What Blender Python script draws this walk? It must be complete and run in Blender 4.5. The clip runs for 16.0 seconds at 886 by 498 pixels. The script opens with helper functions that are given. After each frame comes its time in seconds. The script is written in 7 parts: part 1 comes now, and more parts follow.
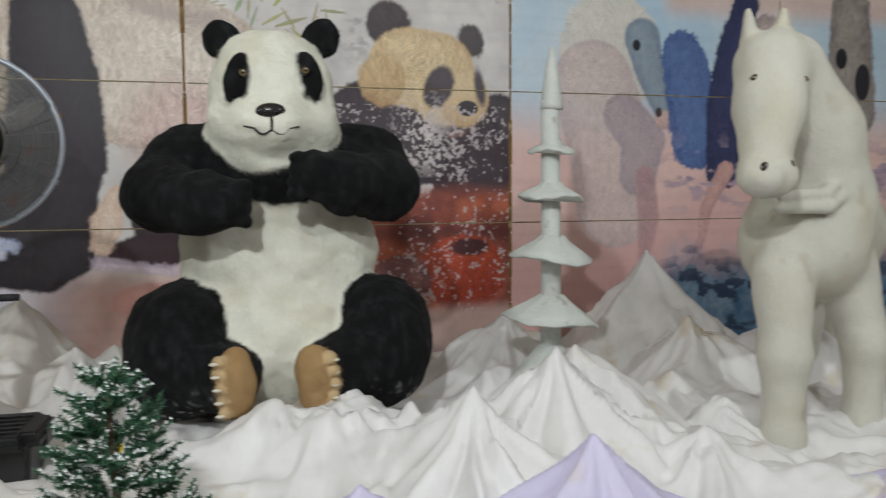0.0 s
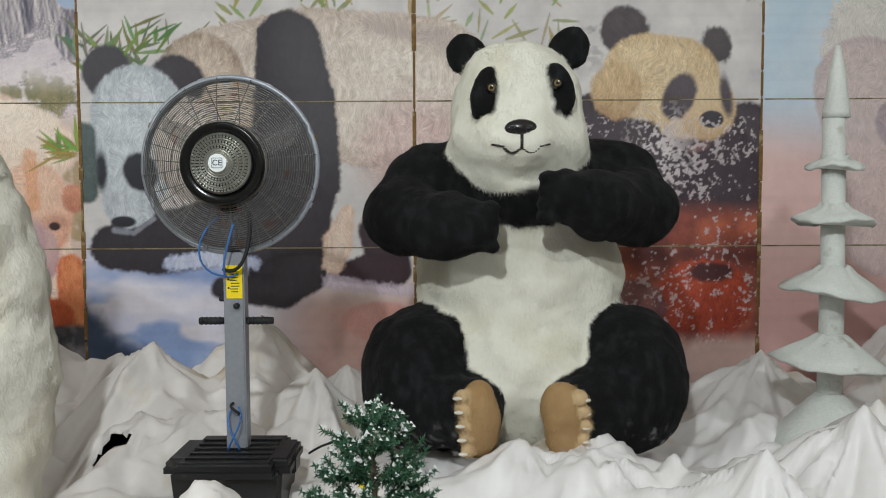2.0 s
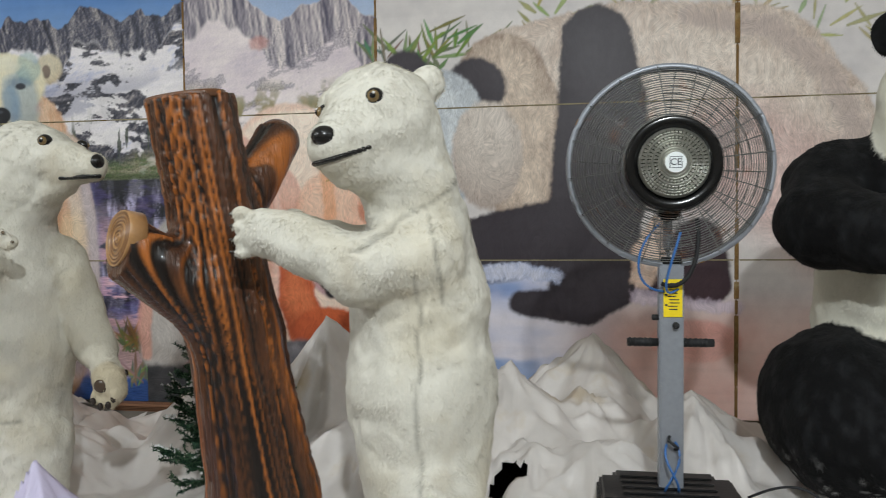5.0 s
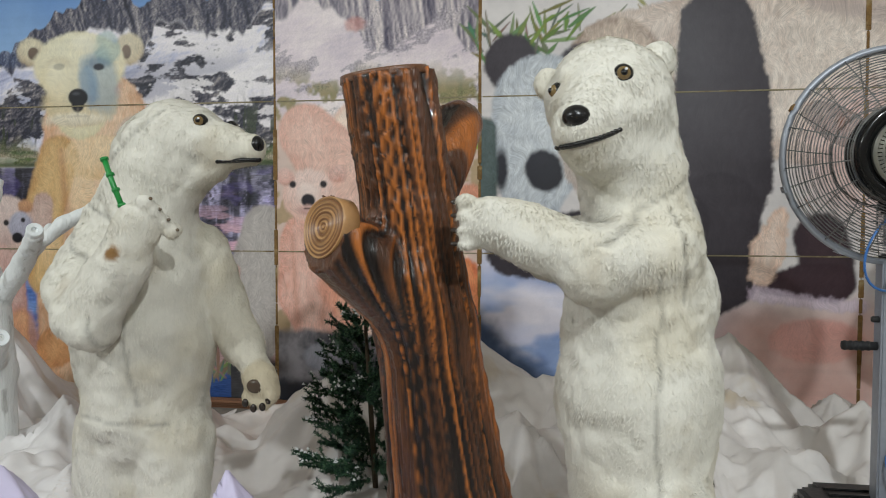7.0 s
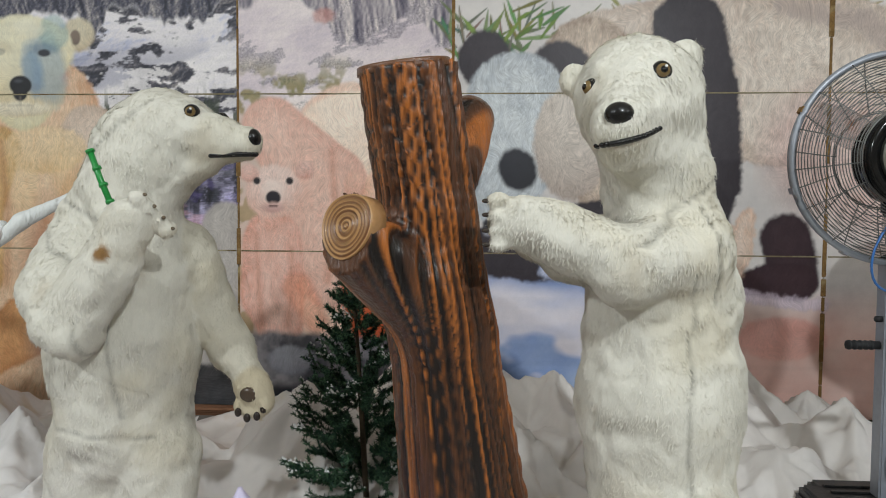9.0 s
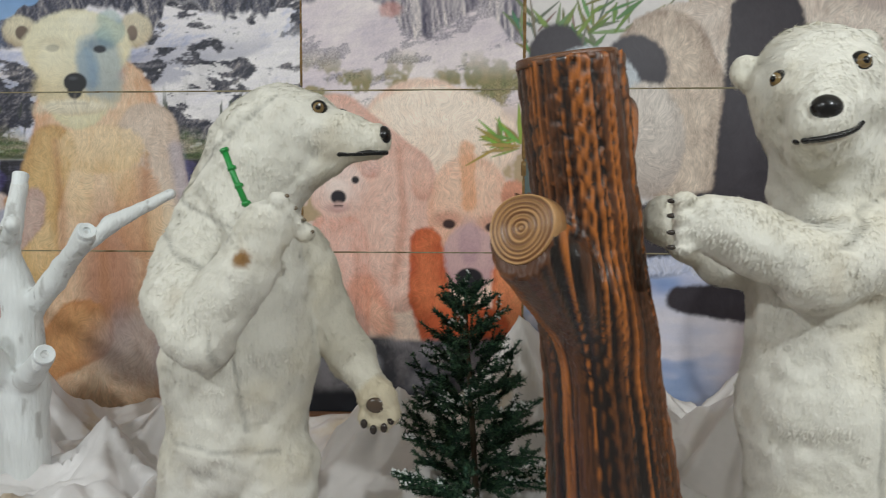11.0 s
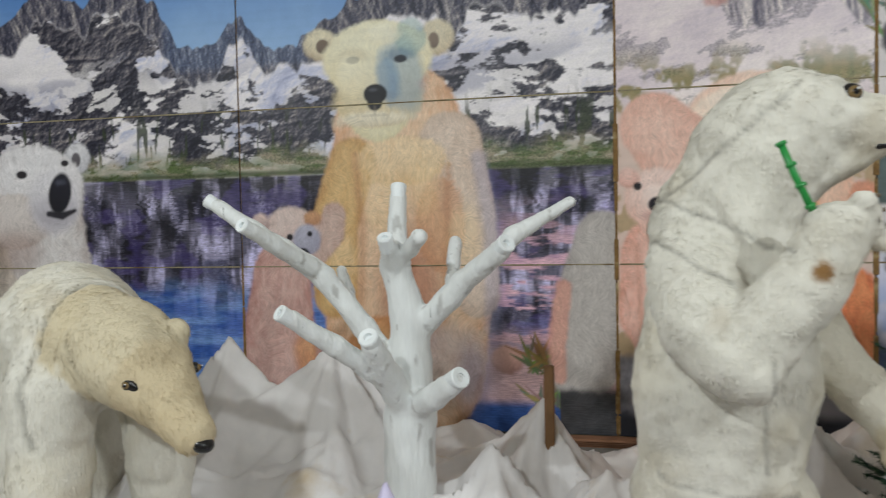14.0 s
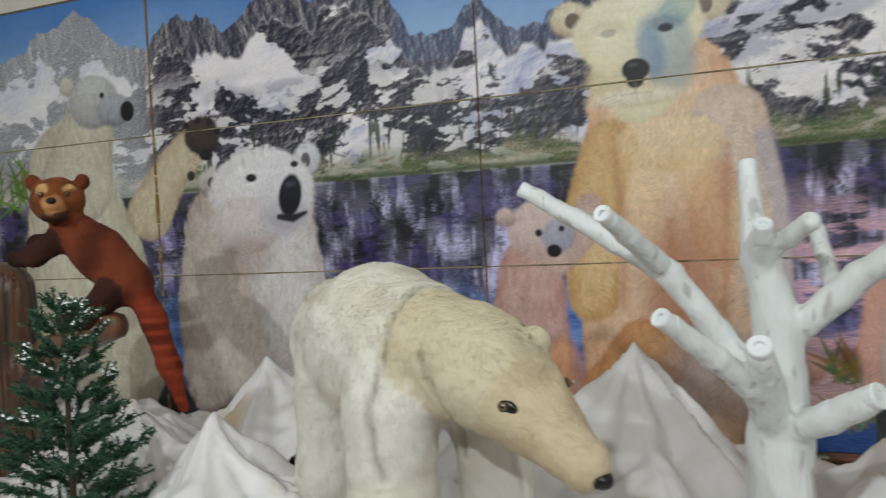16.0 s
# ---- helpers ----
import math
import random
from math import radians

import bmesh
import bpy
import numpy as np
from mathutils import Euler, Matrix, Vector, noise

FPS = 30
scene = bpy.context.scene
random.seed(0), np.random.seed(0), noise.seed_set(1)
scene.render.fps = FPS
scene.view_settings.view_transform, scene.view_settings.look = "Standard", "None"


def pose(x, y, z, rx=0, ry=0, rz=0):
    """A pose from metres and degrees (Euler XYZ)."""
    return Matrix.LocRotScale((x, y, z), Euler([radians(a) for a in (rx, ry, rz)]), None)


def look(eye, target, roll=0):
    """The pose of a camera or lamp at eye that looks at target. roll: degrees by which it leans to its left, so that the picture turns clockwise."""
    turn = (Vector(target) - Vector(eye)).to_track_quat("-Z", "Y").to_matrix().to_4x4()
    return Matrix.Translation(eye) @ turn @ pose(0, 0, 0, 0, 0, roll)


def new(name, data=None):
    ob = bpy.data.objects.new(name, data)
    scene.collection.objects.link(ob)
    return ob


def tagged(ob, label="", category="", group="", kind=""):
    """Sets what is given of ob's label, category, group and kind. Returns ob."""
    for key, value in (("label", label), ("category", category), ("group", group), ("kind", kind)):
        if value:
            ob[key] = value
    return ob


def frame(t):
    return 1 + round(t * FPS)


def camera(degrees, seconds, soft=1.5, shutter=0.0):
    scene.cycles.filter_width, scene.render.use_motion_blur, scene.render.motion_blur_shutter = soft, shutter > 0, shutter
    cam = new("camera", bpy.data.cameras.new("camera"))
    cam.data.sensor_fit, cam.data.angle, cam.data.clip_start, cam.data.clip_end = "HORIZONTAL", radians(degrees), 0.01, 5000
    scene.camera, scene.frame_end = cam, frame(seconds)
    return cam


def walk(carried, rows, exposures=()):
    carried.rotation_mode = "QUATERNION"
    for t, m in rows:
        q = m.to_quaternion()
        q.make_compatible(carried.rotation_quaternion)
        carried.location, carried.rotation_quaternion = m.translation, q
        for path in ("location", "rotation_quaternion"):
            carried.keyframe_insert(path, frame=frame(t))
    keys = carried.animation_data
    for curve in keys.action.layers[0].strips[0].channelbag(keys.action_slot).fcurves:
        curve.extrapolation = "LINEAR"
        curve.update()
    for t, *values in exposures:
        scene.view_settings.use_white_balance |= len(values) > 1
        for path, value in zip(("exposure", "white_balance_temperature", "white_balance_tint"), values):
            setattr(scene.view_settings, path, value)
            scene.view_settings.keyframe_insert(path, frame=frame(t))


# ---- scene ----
cam = camera(60.9, 16.0, soft=1.0, shutter=0.35)
PATH = [
    (0, (0.468, -5.706, 1.333), (0.949, -3.77, 1.182), -0.4),
    (0.5, (0.296, -5.577, 1.356), (0.566, -3.6, 1.209), -0.7),
    (1, (0.196, -5.473, 1.364), (0.303, -3.481, 1.225), -0.5),
    (1.5, (0.197, -5.376, 1.373), (0.212, -3.38, 1.251), -0.3),
    (2, (0.21, -5.347, 1.38), (0.205, -3.35, 1.266), -0.3),
    (2.5, (0.181, -5.329, 1.384), (0.156, -3.332, 1.274), -0.3),
    (3, (0.015, -5.257, 1.392), (-0.005, -3.259, 1.288), -0.4),
    (3.5, (-0.277, -5.182, 1.4), (-0.303, -3.185, 1.294), -0.5),
    (4, (-0.538, -5.159, 1.393), (-0.804, -3.18, 1.291), -1.3),
    (4.5, (-0.817, -5.076, 1.405), (-1.132, -3.103, 1.303), -0.6),
    (5, (-1.053, -5.066, 1.363), (-1.385, -3.095, 1.286), -0.6),
    (7.5, (-1.917, -4.938, 1.357), (-2.215, -2.963, 1.255), 0.6),
    (8, (-1.987, -4.919, 1.354), (-2.218, -2.935, 1.254), 0.8),
    (10.5, (-2.432, -4.833, 1.373), (-2.52, -2.838, 1.269), 0.1),
    (11, (-2.616, -4.799, 1.368), (-2.721, -2.805, 1.261), 0.1),
    (11.5, (-2.834, -4.806, 1.371), (-2.965, -2.814, 1.26), 0.1),
    (12, (-3.022, -4.78, 1.366), (-3.242, -2.794, 1.269), -0.4),
    (12.5, (-3.196, -4.686, 1.379), (-3.47, -2.707, 1.286), -0.9),
    (13, (-3.389, -4.655, 1.372), (-3.679, -2.679, 1.283), -1.0),
    (13.5, (-3.633, -4.684, 1.367), (-3.942, -2.709, 1.291), -1.1),
    (14, (-3.855, -4.62, 1.359), (-4.27, -2.665, 1.288), -1.1),
    (14.5, (-4.073, -4.521, 1.361), (-4.568, -2.585, 1.3), -1.0),
    (15, (-4.305, -4.51, 1.364), (-4.817, -2.578, 1.3), -1.1),
    (15.5, (-4.525, -4.51, 1.35), (-5.092, -2.593, 1.289), -1.7),
    (16, (-4.77, -4.411, 1.346), (-5.492, -2.546, 1.287), -2.9),
]
EXPOSURE = 0.0
walk(cam, [(t, look(eye, target, roll)) for t, eye, target, roll in PATH], exposures=[(0, EXPOSURE), (16, EXPOSURE)])

# ---- light ----
world = bpy.data.worlds.new("hall_world")
scene.world = world
world.use_nodes = True
world.node_tree.nodes["Background"].inputs[0].default_value = (0.75, 0.8, 0.9, 1)
world.node_tree.nodes["Background"].inputs[1].default_value = 0.02


def flood(name, eye, target, watts, sx, sy, colour):
    lamp = bpy.data.lights.new(name, "AREA")
    lamp.shape, lamp.size, lamp.size_y = "RECTANGLE", sx, sy
    lamp.energy, lamp.color = watts, colour
    ob = new(name, lamp)
    ob.matrix_world = look(eye, target)
    return ob


LAMPS = [(-8.4, -5.9), (-5.4, -6.3), (-0.5, -6.4), (3.8, -6.2)]
for lx, ly in LAMPS:
    flood("flood_light", (lx, ly, 3.60), (lx + 0.2, -1.2, 0.9), 118 if -2 < lx < 1 else (64 if lx > 1 else 82), 0.17, 0.13, (0.905, 0.975, 1.0))
# soft overhead fill, added to lift the dark parts; no real fixture
for lx in (-6.0, -1.5, 3.0):
    flood("fill_light", (lx, -5.2, 4.45), (lx, -4.4, 0.0), 15, 1.2, 0.2, (0.88, 0.965, 1.0))


# ---- materials ----
def lin(r, g, b):
    """0..255 display values to linear."""
    return tuple((v / 255 / 12.92) if v < 10.3 else ((v / 255 + 0.055) / 1.055) ** 2.4 for v in (r, g, b))


def material(name, colour=(0.5, 0.5, 0.5), rough=0.6, metal=0.0, attr=None, noise_scale=8.0, vary=0.12, bump=0.0,
             bump_scale=60.0, spec=0.5, sheen=0.0, coat=0.0, stretch=(1, 1, 1), dirt=None, dirt_scale=3.0, dirt_at=0.62, rand=0.0):
    m = bpy.data.materials.new(name)
    m.use_nodes = True
    nt = m.node_tree
    n, l = nt.nodes, nt.links
    b = n["Principled BSDF"]
    b.inputs["Roughness"].default_value = rough
    b.inputs["Metallic"].default_value = metal
    b.inputs["Specular IOR Level"].default_value = spec
    b.inputs["Sheen Weight"].default_value = sheen
    b.inputs["Sheen Roughness"].default_value = 0.6
    b.inputs["Coat Weight"].default_value = coat
    tc = n.new("ShaderNodeTexCoord")
    mp = n.new("ShaderNodeMapping")
    mp.inputs["Scale"].default_value = stretch
    l.new(tc.outputs["Object"], mp.inputs[0])
    if attr:
        base = n.new("ShaderNodeAttribute")
        base.attribute_name = attr
        src = base.outputs["Color"]
    else:
        base = n.new("ShaderNodeRGB")
        base.outputs[0].default_value = (*colour, 1)
        src = base.outputs[0]
    # broad and fine variation of value
    n1, n2 = n.new("ShaderNodeTexNoise"), n.new("ShaderNodeTexNoise")
    n1.inputs["Scale"].default_value, n1.inputs["Detail"].default_value = noise_scale, 6
    n2.inputs["Scale"].default_value, n2.inputs["Detail"].default_value = noise_scale * 9, 4
    l.new(mp.outputs[0], n1.inputs["Vector"])
    l.new(mp.outputs[0], n2.inputs["Vector"])
    add = n.new("ShaderNodeMath")
    add.operation = "ADD"
    l.new(n1.outputs["Fac"], add.inputs[0])
    l.new(n2.outputs["Fac"], add.inputs[1])
    rng = n.new("ShaderNodeMapRange")
    rng.inputs["From Min"].default_value, rng.inputs["From Max"].default_value = 0.6, 1.4
    rng.inputs["To Min"].default_value, rng.inputs["To Max"].default_value = 1 - vary, 1 + vary
    l.new(add.outputs[0], rng.inputs["Value"])
    mul = n.new("ShaderNodeVectorMath")
    mul.operation = "SCALE"
    l.new(src, mul.inputs[0])
    l.new(rng.outputs[0], mul.inputs["Scale"])
    src = mul.outputs[0]
    if rand:
        info = n.new("ShaderNodeObjectInfo")
        rr = n.new("ShaderNodeMapRange")
        rr.inputs["To Min"].default_value, rr.inputs["To Max"].default_value = 1 - rand, 1 + rand
        l.new(info.outputs["Random"], rr.inputs["Value"])
        mr = n.new("ShaderNodeVectorMath")
        mr.operation = "SCALE"
        l.new(src, mr.inputs[0])
        l.new(rr.outputs[0], mr.inputs["Scale"])
        src = mr.outputs[0]
    if dirt:
        dn = n.new("ShaderNodeTexNoise")
        dn.inputs["Scale"].default_value, dn.inputs["Detail"].default_value = dirt_scale, 8
        l.new(mp.outputs[0], dn.inputs["Vector"])
        dr = n.new("ShaderNodeMapRange")
        dr.inputs["From Min"].default_value, dr.inputs["From Max"].default_value = dirt_at - 0.04, dirt_at + 0.1
        l.new(dn.outputs["Fac"], dr.inputs["Value"])
        mx = n.new("ShaderNodeMix")
        mx.data_type = "RGBA"
        mx.inputs["B"].default_value = (*dirt, 1)
        l.new(dr.outputs[0], mx.inputs["Factor"])
        l.new(src, mx.inputs["A"])
        src = mx.outputs["Result"]
    l.new(src, b.inputs["Base Color"])
    if bump:
        bn = n.new("ShaderNodeTexNoise")
        bn.inputs["Scale"].default_value, bn.inputs["Detail"].default_value = bump_scale, 5
        l.new(mp.outputs[0], bn.inputs["Vector"])
        bp = n.new("ShaderNodeBump")
        bp.inputs["Strength"].default_value, bp.inputs["Distance"].default_value = bump, 0.01
        l.new(bn.outputs["Fac"], bp.inputs["Height"])
        l.new(bp.outputs[0], b.inputs["Normal"])
    return m


RUST = material("rusted_steel", lin(128, 98, 56), 0.85, 0.1, noise_scale=14, vary=0.5, bump=0.5, dirt=lin(178, 160, 118), dirt_scale=9, dirt_at=0.58)
BACKING = material("dark_backing", lin(104, 96, 78), 0.9, vary=0.2)
FILLER = material("grey_joint_filler", lin(142, 132, 104), 0.85, vary=0.4, noise_scale=5, dirt=lin(104, 84, 52), dirt_scale=6, dirt_at=0.55)
PLASTER = material("plaster", lin(214, 208, 196), 0.9, vary=0.06, bump=0.2)
CONCRETE = material("concrete", lin(128, 122, 114), 0.85, vary=0.18, bump=0.3, bump_scale=30)
FUR = material("plush_fur", attr="col", rough=0.9, spec=0.18, vary=0.05, noise_scale=6, bump=0.42, bump_scale=85, sheen=0.02, stretch=(1, 1, 0.55))
GLOSS = material("glossy_resin", attr="col", rough=0.25, spec=0.5, vary=0.05)
SHEET = material("white_sheet_cloth", attr="col", rough=0.42, spec=0.35, vary=0.05, noise_scale=2.2, bump=0.10, bump_scale=22, dirt=lin(200, 182, 154), dirt_scale=2.8, dirt_at=0.63)
WHITEWOOD = material("white_painted_wood", attr="col", rough=0.55, vary=0.06, noise_scale=12, bump=0.8, bump_scale=60, stretch=(1, 1, 0.16), dirt=lin(70, 66, 62), dirt_scale=42, dirt_at=0.71)
BARK = material("varnished_bark", attr="col", rough=0.34, spec=0.5, coat=0.4, vary=0.42, noise_scale=22, bump=1.0, bump_scale=62, stretch=(1, 1, 0.03))
STEEL = material("grey_painted_steel", lin(150, 154, 162), 0.42, 0.35, vary=0.1, noise_scale=6, bump=0.08)
WIRE = material("galvanised_wire", lin(112, 112, 110), 0.42, 0.6, vary=0.15, noise_scale=25, dirt=lin(120, 74, 40), dirt_scale=14, dirt_at=0.63)
BLACK = material("black_plastic", lin(24, 24, 25), 0.42, vary=0.25, noise_scale=10, bump=0.12, dirt=lin(78, 74, 70), dirt_scale=7, dirt_at=0.66)
GLOSSBLACK = material("glossy_black_enamel", lin(14, 14, 15), 0.18, vary=0.1)
MOTOR = material("motor_grille_metal", lin(168, 168, 160), 0.34, 0.85, vary=0.1)
RUBBER = material("black_rubber", lin(30, 30, 32), 0.7, vary=0.15)
HOSE = material("blue_hose", lin(58, 110, 176), 0.35, vary=0.08)
YELLOW = material("yellow_sticker", lin(246, 216, 30), 0.45, vary=0.05)
WHITE = material("white_sticker", lin(232, 236, 236), 0.4, vary=0.04)
INK = material("dark_ink", lin(40, 44, 60), 0.5, vary=0.05)
GREEN = material("green_plastic", lin(40, 140, 66), 0.3, vary=0.12, noise_scale=20)
NEEDLE = material("green_tinsel_needles", attr="col", rough=0.55, vary=0.2, noise_scale=20, spec=0.4)
STEM = material("brown_wire_stem", lin(70, 58, 40), 0.8, vary=0.2)
PLANK = material("reddish_timber", lin(132, 92, 66), 0.75, vary=0.25, noise_scale=6, stretch=(0.2, 3, 3), bump=0.3)
POSTWOOD = material("brown_timber", lin(126, 92, 58), 0.75, vary=0.25, noise_scale=8, stretch=(3, 3, 0.3), bump=0.4)
BULB = material("lamp_housing", lin(196, 196, 192), 0.4, 0.5, vary=0.05)


def printed_vinyl():
    """The print: colours of the picture, with fine hair, grit and ripple where the picture has them."""
    m = material("printed_vinyl", attr="col", rough=0.42, vary=0.06, noise_scale=15, spec=0.32, bump=0.05, bump_scale=9)
    n, l = m.node_tree.nodes, m.node_tree.links
    b = n["Principled BSDF"]
    plain = b.inputs["Base Color"].links[0].from_socket
    tc = n.new("ShaderNodeTexCoord")
    at = n.new("ShaderNodeAttribute")
    at.attribute_name = "grain"
    kinds = n.new("ShaderNodeSeparateColor")
    l.new(at.outputs["Color"], kinds.inputs[0])
    bend = n.new("ShaderNodeTexNoise")
    bend.inputs["Scale"].default_value, bend.inputs["Detail"].default_value = 2.6, 2
    l.new(tc.outputs["Object"], bend.inputs["Vector"])
    lean = n.new("ShaderNodeVectorMath")
    lean.operation = "MULTIPLY_ADD"
    lean.inputs[1].default_value = (0.5, 0, 0.5)
    l.new(bend.outputs["Color"], lean.inputs[0])
    l.new(tc.outputs["Object"], lean.inputs[2])
    total = None
    for channel, stretch, detail, gain in (("Red", (170, 1, 42), 3, 1.15), ("Red", (52, 1, 14), 3, 0.75), ("Green", (70, 1, 74), 5, 3.0), ("Blue", (16, 1, 110), 4, 1.7)):
        mp = n.new("ShaderNodeMapping")
        mp.inputs["Scale"].default_value = stretch
        l.new(lean.outputs[0] if channel == "Red" else tc.outputs["Object"], mp.inputs[0])
        tx = n.new("ShaderNodeTexNoise")
        tx.inputs["Scale"].default_value, tx.inputs["Detail"].default_value, tx.inputs["Roughness"].default_value = 1.0, detail, 0.65
        l.new(mp.outputs[0], tx.inputs["Vector"])
        off = n.new("ShaderNodeMath")
        off.operation = "MULTIPLY_ADD"
        off.inputs[1].default_value, off.inputs[2].default_value = gain, -0.5 * gain
        l.new(tx.outputs["Fac"], off.inputs[0])
        wt_ = n.new("ShaderNodeMath")
        wt_.operation = "MULTIPLY_ADD"
        l.new(off.outputs[0], wt_.inputs[0])
        l.new(kinds.outputs[channel], wt_.inputs[1])
        if total is None:
            wt_.inputs[2].default_value = 1.0
        else:
            l.new(total, wt_.inputs[2])
        total = wt_.outputs[0]
    top = n.new("ShaderNodeClamp")
    top.inputs["Min"].default_value, top.inputs["Max"].default_value = 0.25, 1.7
    l.new(total, top.inputs[0])
    mul = n.new("ShaderNodeVectorMath")
    mul.operation = "SCALE"
    l.new(plain, mul.inputs[0])
    l.new(top.outputs[0], mul.inputs["Scale"])
    l.new(mul.outputs[0], b.inputs["Base Color"])
    return m


MURAL = printed_vinyl()


# ---- building helpers ----
def mesh_from(name, verts, polys, mats, cols=None, slots=None, smooth=True):
    """polys: list of integer arrays (n, k)."""
    me = bpy.data.meshes.new(name)
    verts = np.asarray(verts, np.float32)
    me.vertices.add(len(verts))
    me.vertices.foreach_set("co", verts.ravel())
    loops = np.concatenate([p.ravel() for p in polys]).astype(np.int32)
    sizes = np.concatenate([np.full(len(p), p.shape[1]) for p in polys]).astype(np.int32)
    starts = np.concatenate([[0], np.cumsum(sizes)[:-1]]).astype(np.int32)
    me.loops.add(len(loops))
    me.loops.foreach_set("vertex_index", loops)
    me.polygons.add(len(sizes))
    me.polygons.foreach_set("loop_start", starts)
    me.polygons.foreach_set("loop_total", sizes)
    me.polygons.foreach_set("use_smooth", np.full(len(sizes), smooth))
    for m in mats:
        me.materials.append(m)
    if slots is not None:
        me.polygons.foreach_set("material_index", np.asarray(slots, np.int32))
    if cols is not None:
        a = me.attributes.new("col", "FLOAT_COLOR", "POINT")
        a.data.foreach_set("color", np.concatenate([cols, np.ones((len(cols), 1))], 1).astype(np.float32).ravel())
    me.update(calc_edges=True)
    me.validate()
    return me


def thing(name, x, y, z, label, category, group="", kind=""):
    e = new(name)
    e.location = (x, y, z)
    return tagged(e, label, category, group, kind)


def part(name, bm, mat, parent, label="", smooth=False):
    """Links a bmesh as one mesh object under a thing or part (given in the thing's own coordinates)."""
    me = bpy.data.meshes.new(name)
    bm.to_mesh(me)
    bm.free()
    me.materials.append(mat)
    if smooth:
        me.polygons.foreach_set("use_smooth", [True] * len(me.polygons))
    ob = new(name, me)
    ob.parent = parent
    if label:
        ob["label"] = label
    return ob


def box(lo, hi, bevel=0.0, bm=None):
    own = bm is None
    bm = bmesh.new() if own else bm
    c, s = (Vector(lo) + Vector(hi)) / 2, Vector(hi) - Vector(lo)
    r = bmesh.ops.create_cube(bm, size=1, matrix=Matrix.Translation(c) @ Matrix.Diagonal((*s, 1)))
    if bevel:
        vs = set(r["verts"])
        bmesh.ops.bevel(bm, geom=[e for e in bm.edges if e.verts[0] in vs and e.verts[1] in vs], offset=bevel, segments=2, affect="EDGES")
    return bm


def tube(points, radius, sides=8, bm=None, closed=False):
    """A round rod along points; radius is one number or one for each point."""
    bm = bmesh.new() if bm is None else bm
    pts = [Vector(p) for p in points]
    rad = radius if isinstance(radius, (list, tuple)) else [radius] * len(pts)
    rings = []
    n = len(pts)
    for i, p in enumerate(pts):
        a = pts[(i - 1) % n] if (i or closed) else p
        b = pts[(i + 1) % n] if (i < n - 1 or closed) else p
        d = (b - a).normalized()
        u = d.orthogonal().normalized() if abs(d.z) > 0.9 else d.cross(Vector((0, 0, 1))).normalized()
        if abs(d.z) > 0.9:
            u = (Vector((1, 0, 0)) - d * d.x).normalized()
        v = d.cross(u)
        rings.append([bm.verts.new(p + (u * math.cos(t) + v * math.sin(t)) * rad[i]) for t in [2 * math.pi * k / sides for k in range(sides)]])
    for i in range(n if closed else n - 1):
        r0, r1 = rings[i], rings[(i + 1) % n]
        for k in range(sides):
            bm.faces.new((r0[k], r0[(k + 1) % sides], r1[(k + 1) % sides], r1[k]))
    if not closed:
        bm.faces.new(rings[0][::-1])
        bm.faces.new(rings[-1])
    bmesh.ops.recalc_face_normals(bm, faces=bm.faces[:])
    return bm


def lathe(profile, sides=32, bm=None, m=Matrix.Identity(4)):
    """Turns (radius, height) pairs round z."""
    bm = bmesh.new() if bm is None else bm
    rings = []
    for r, h in profile:
        rings.append([bm.verts.new(m @ Vector((r * math.cos(2 * math.pi * k / sides), r * math.sin(2 * math.pi * k / sides), h))) for k in range(sides)])
    for r0, r1 in zip(rings, rings[1:]):
        for k in range(sides):
            bm.faces.new((r0[k], r0[(k + 1) % sides], r1[(k + 1) % sides], r1[k]))
    bm.faces.new(rings[0][::-1])
    bm.faces.new(rings[-1])
    bmesh.ops.recalc_face_normals(bm, faces=bm.faces[:])
    return bm


def bez(a, b, c, d, n=12):
    a, b, c, d = Vector(a), Vector(b), Vector(c), Vector(d)
    return [a * (1 - t) ** 3 + b * 3 * t * (1 - t) ** 2 + c * 3 * t * t * (1 - t) + d * t ** 3 for t in [i / n for i in range(n + 1)]]


def hash3(i, j, k, seed):
    h = (i * 374761393 + j * 668265263 + k * 2147483647 + seed * 144269) & 0xFFFFFFFF
    h = ((h ^ (h >> 13)) * 1274126177) & 0xFFFFFFFF
    return ((h ^ (h >> 16)) & 0xFFFF) / 65535.0


def vnoise(p, scale, seed=0):
    """Smooth value noise, -1 to 1, at points (n, 3)."""
    q = np.asarray(p, np.float64) * scale
    i = np.floor(q).astype(np.int64)
    f = q - i
    f = f * f * (3 - 2 * f)
    out = 0
    for dx in (0, 1):
        for dy in (0, 1):
            for dz in (0, 1):
                w = (f[:, 0] if dx else 1 - f[:, 0]) * (f[:, 1] if dy else 1 - f[:, 1]) * (f[:, 2] if dz else 1 - f[:, 2])
                out = out + w * hash3(i[:, 0] + dx, i[:, 1] + dy, i[:, 2] + dz, seed)
    return out * 2 - 1


def fnoise(p, scale, octaves=4, seed=0):
    return sum(vnoise(p, scale * 2 ** o, seed + o) * 0.5 ** o for o in range(octaves))


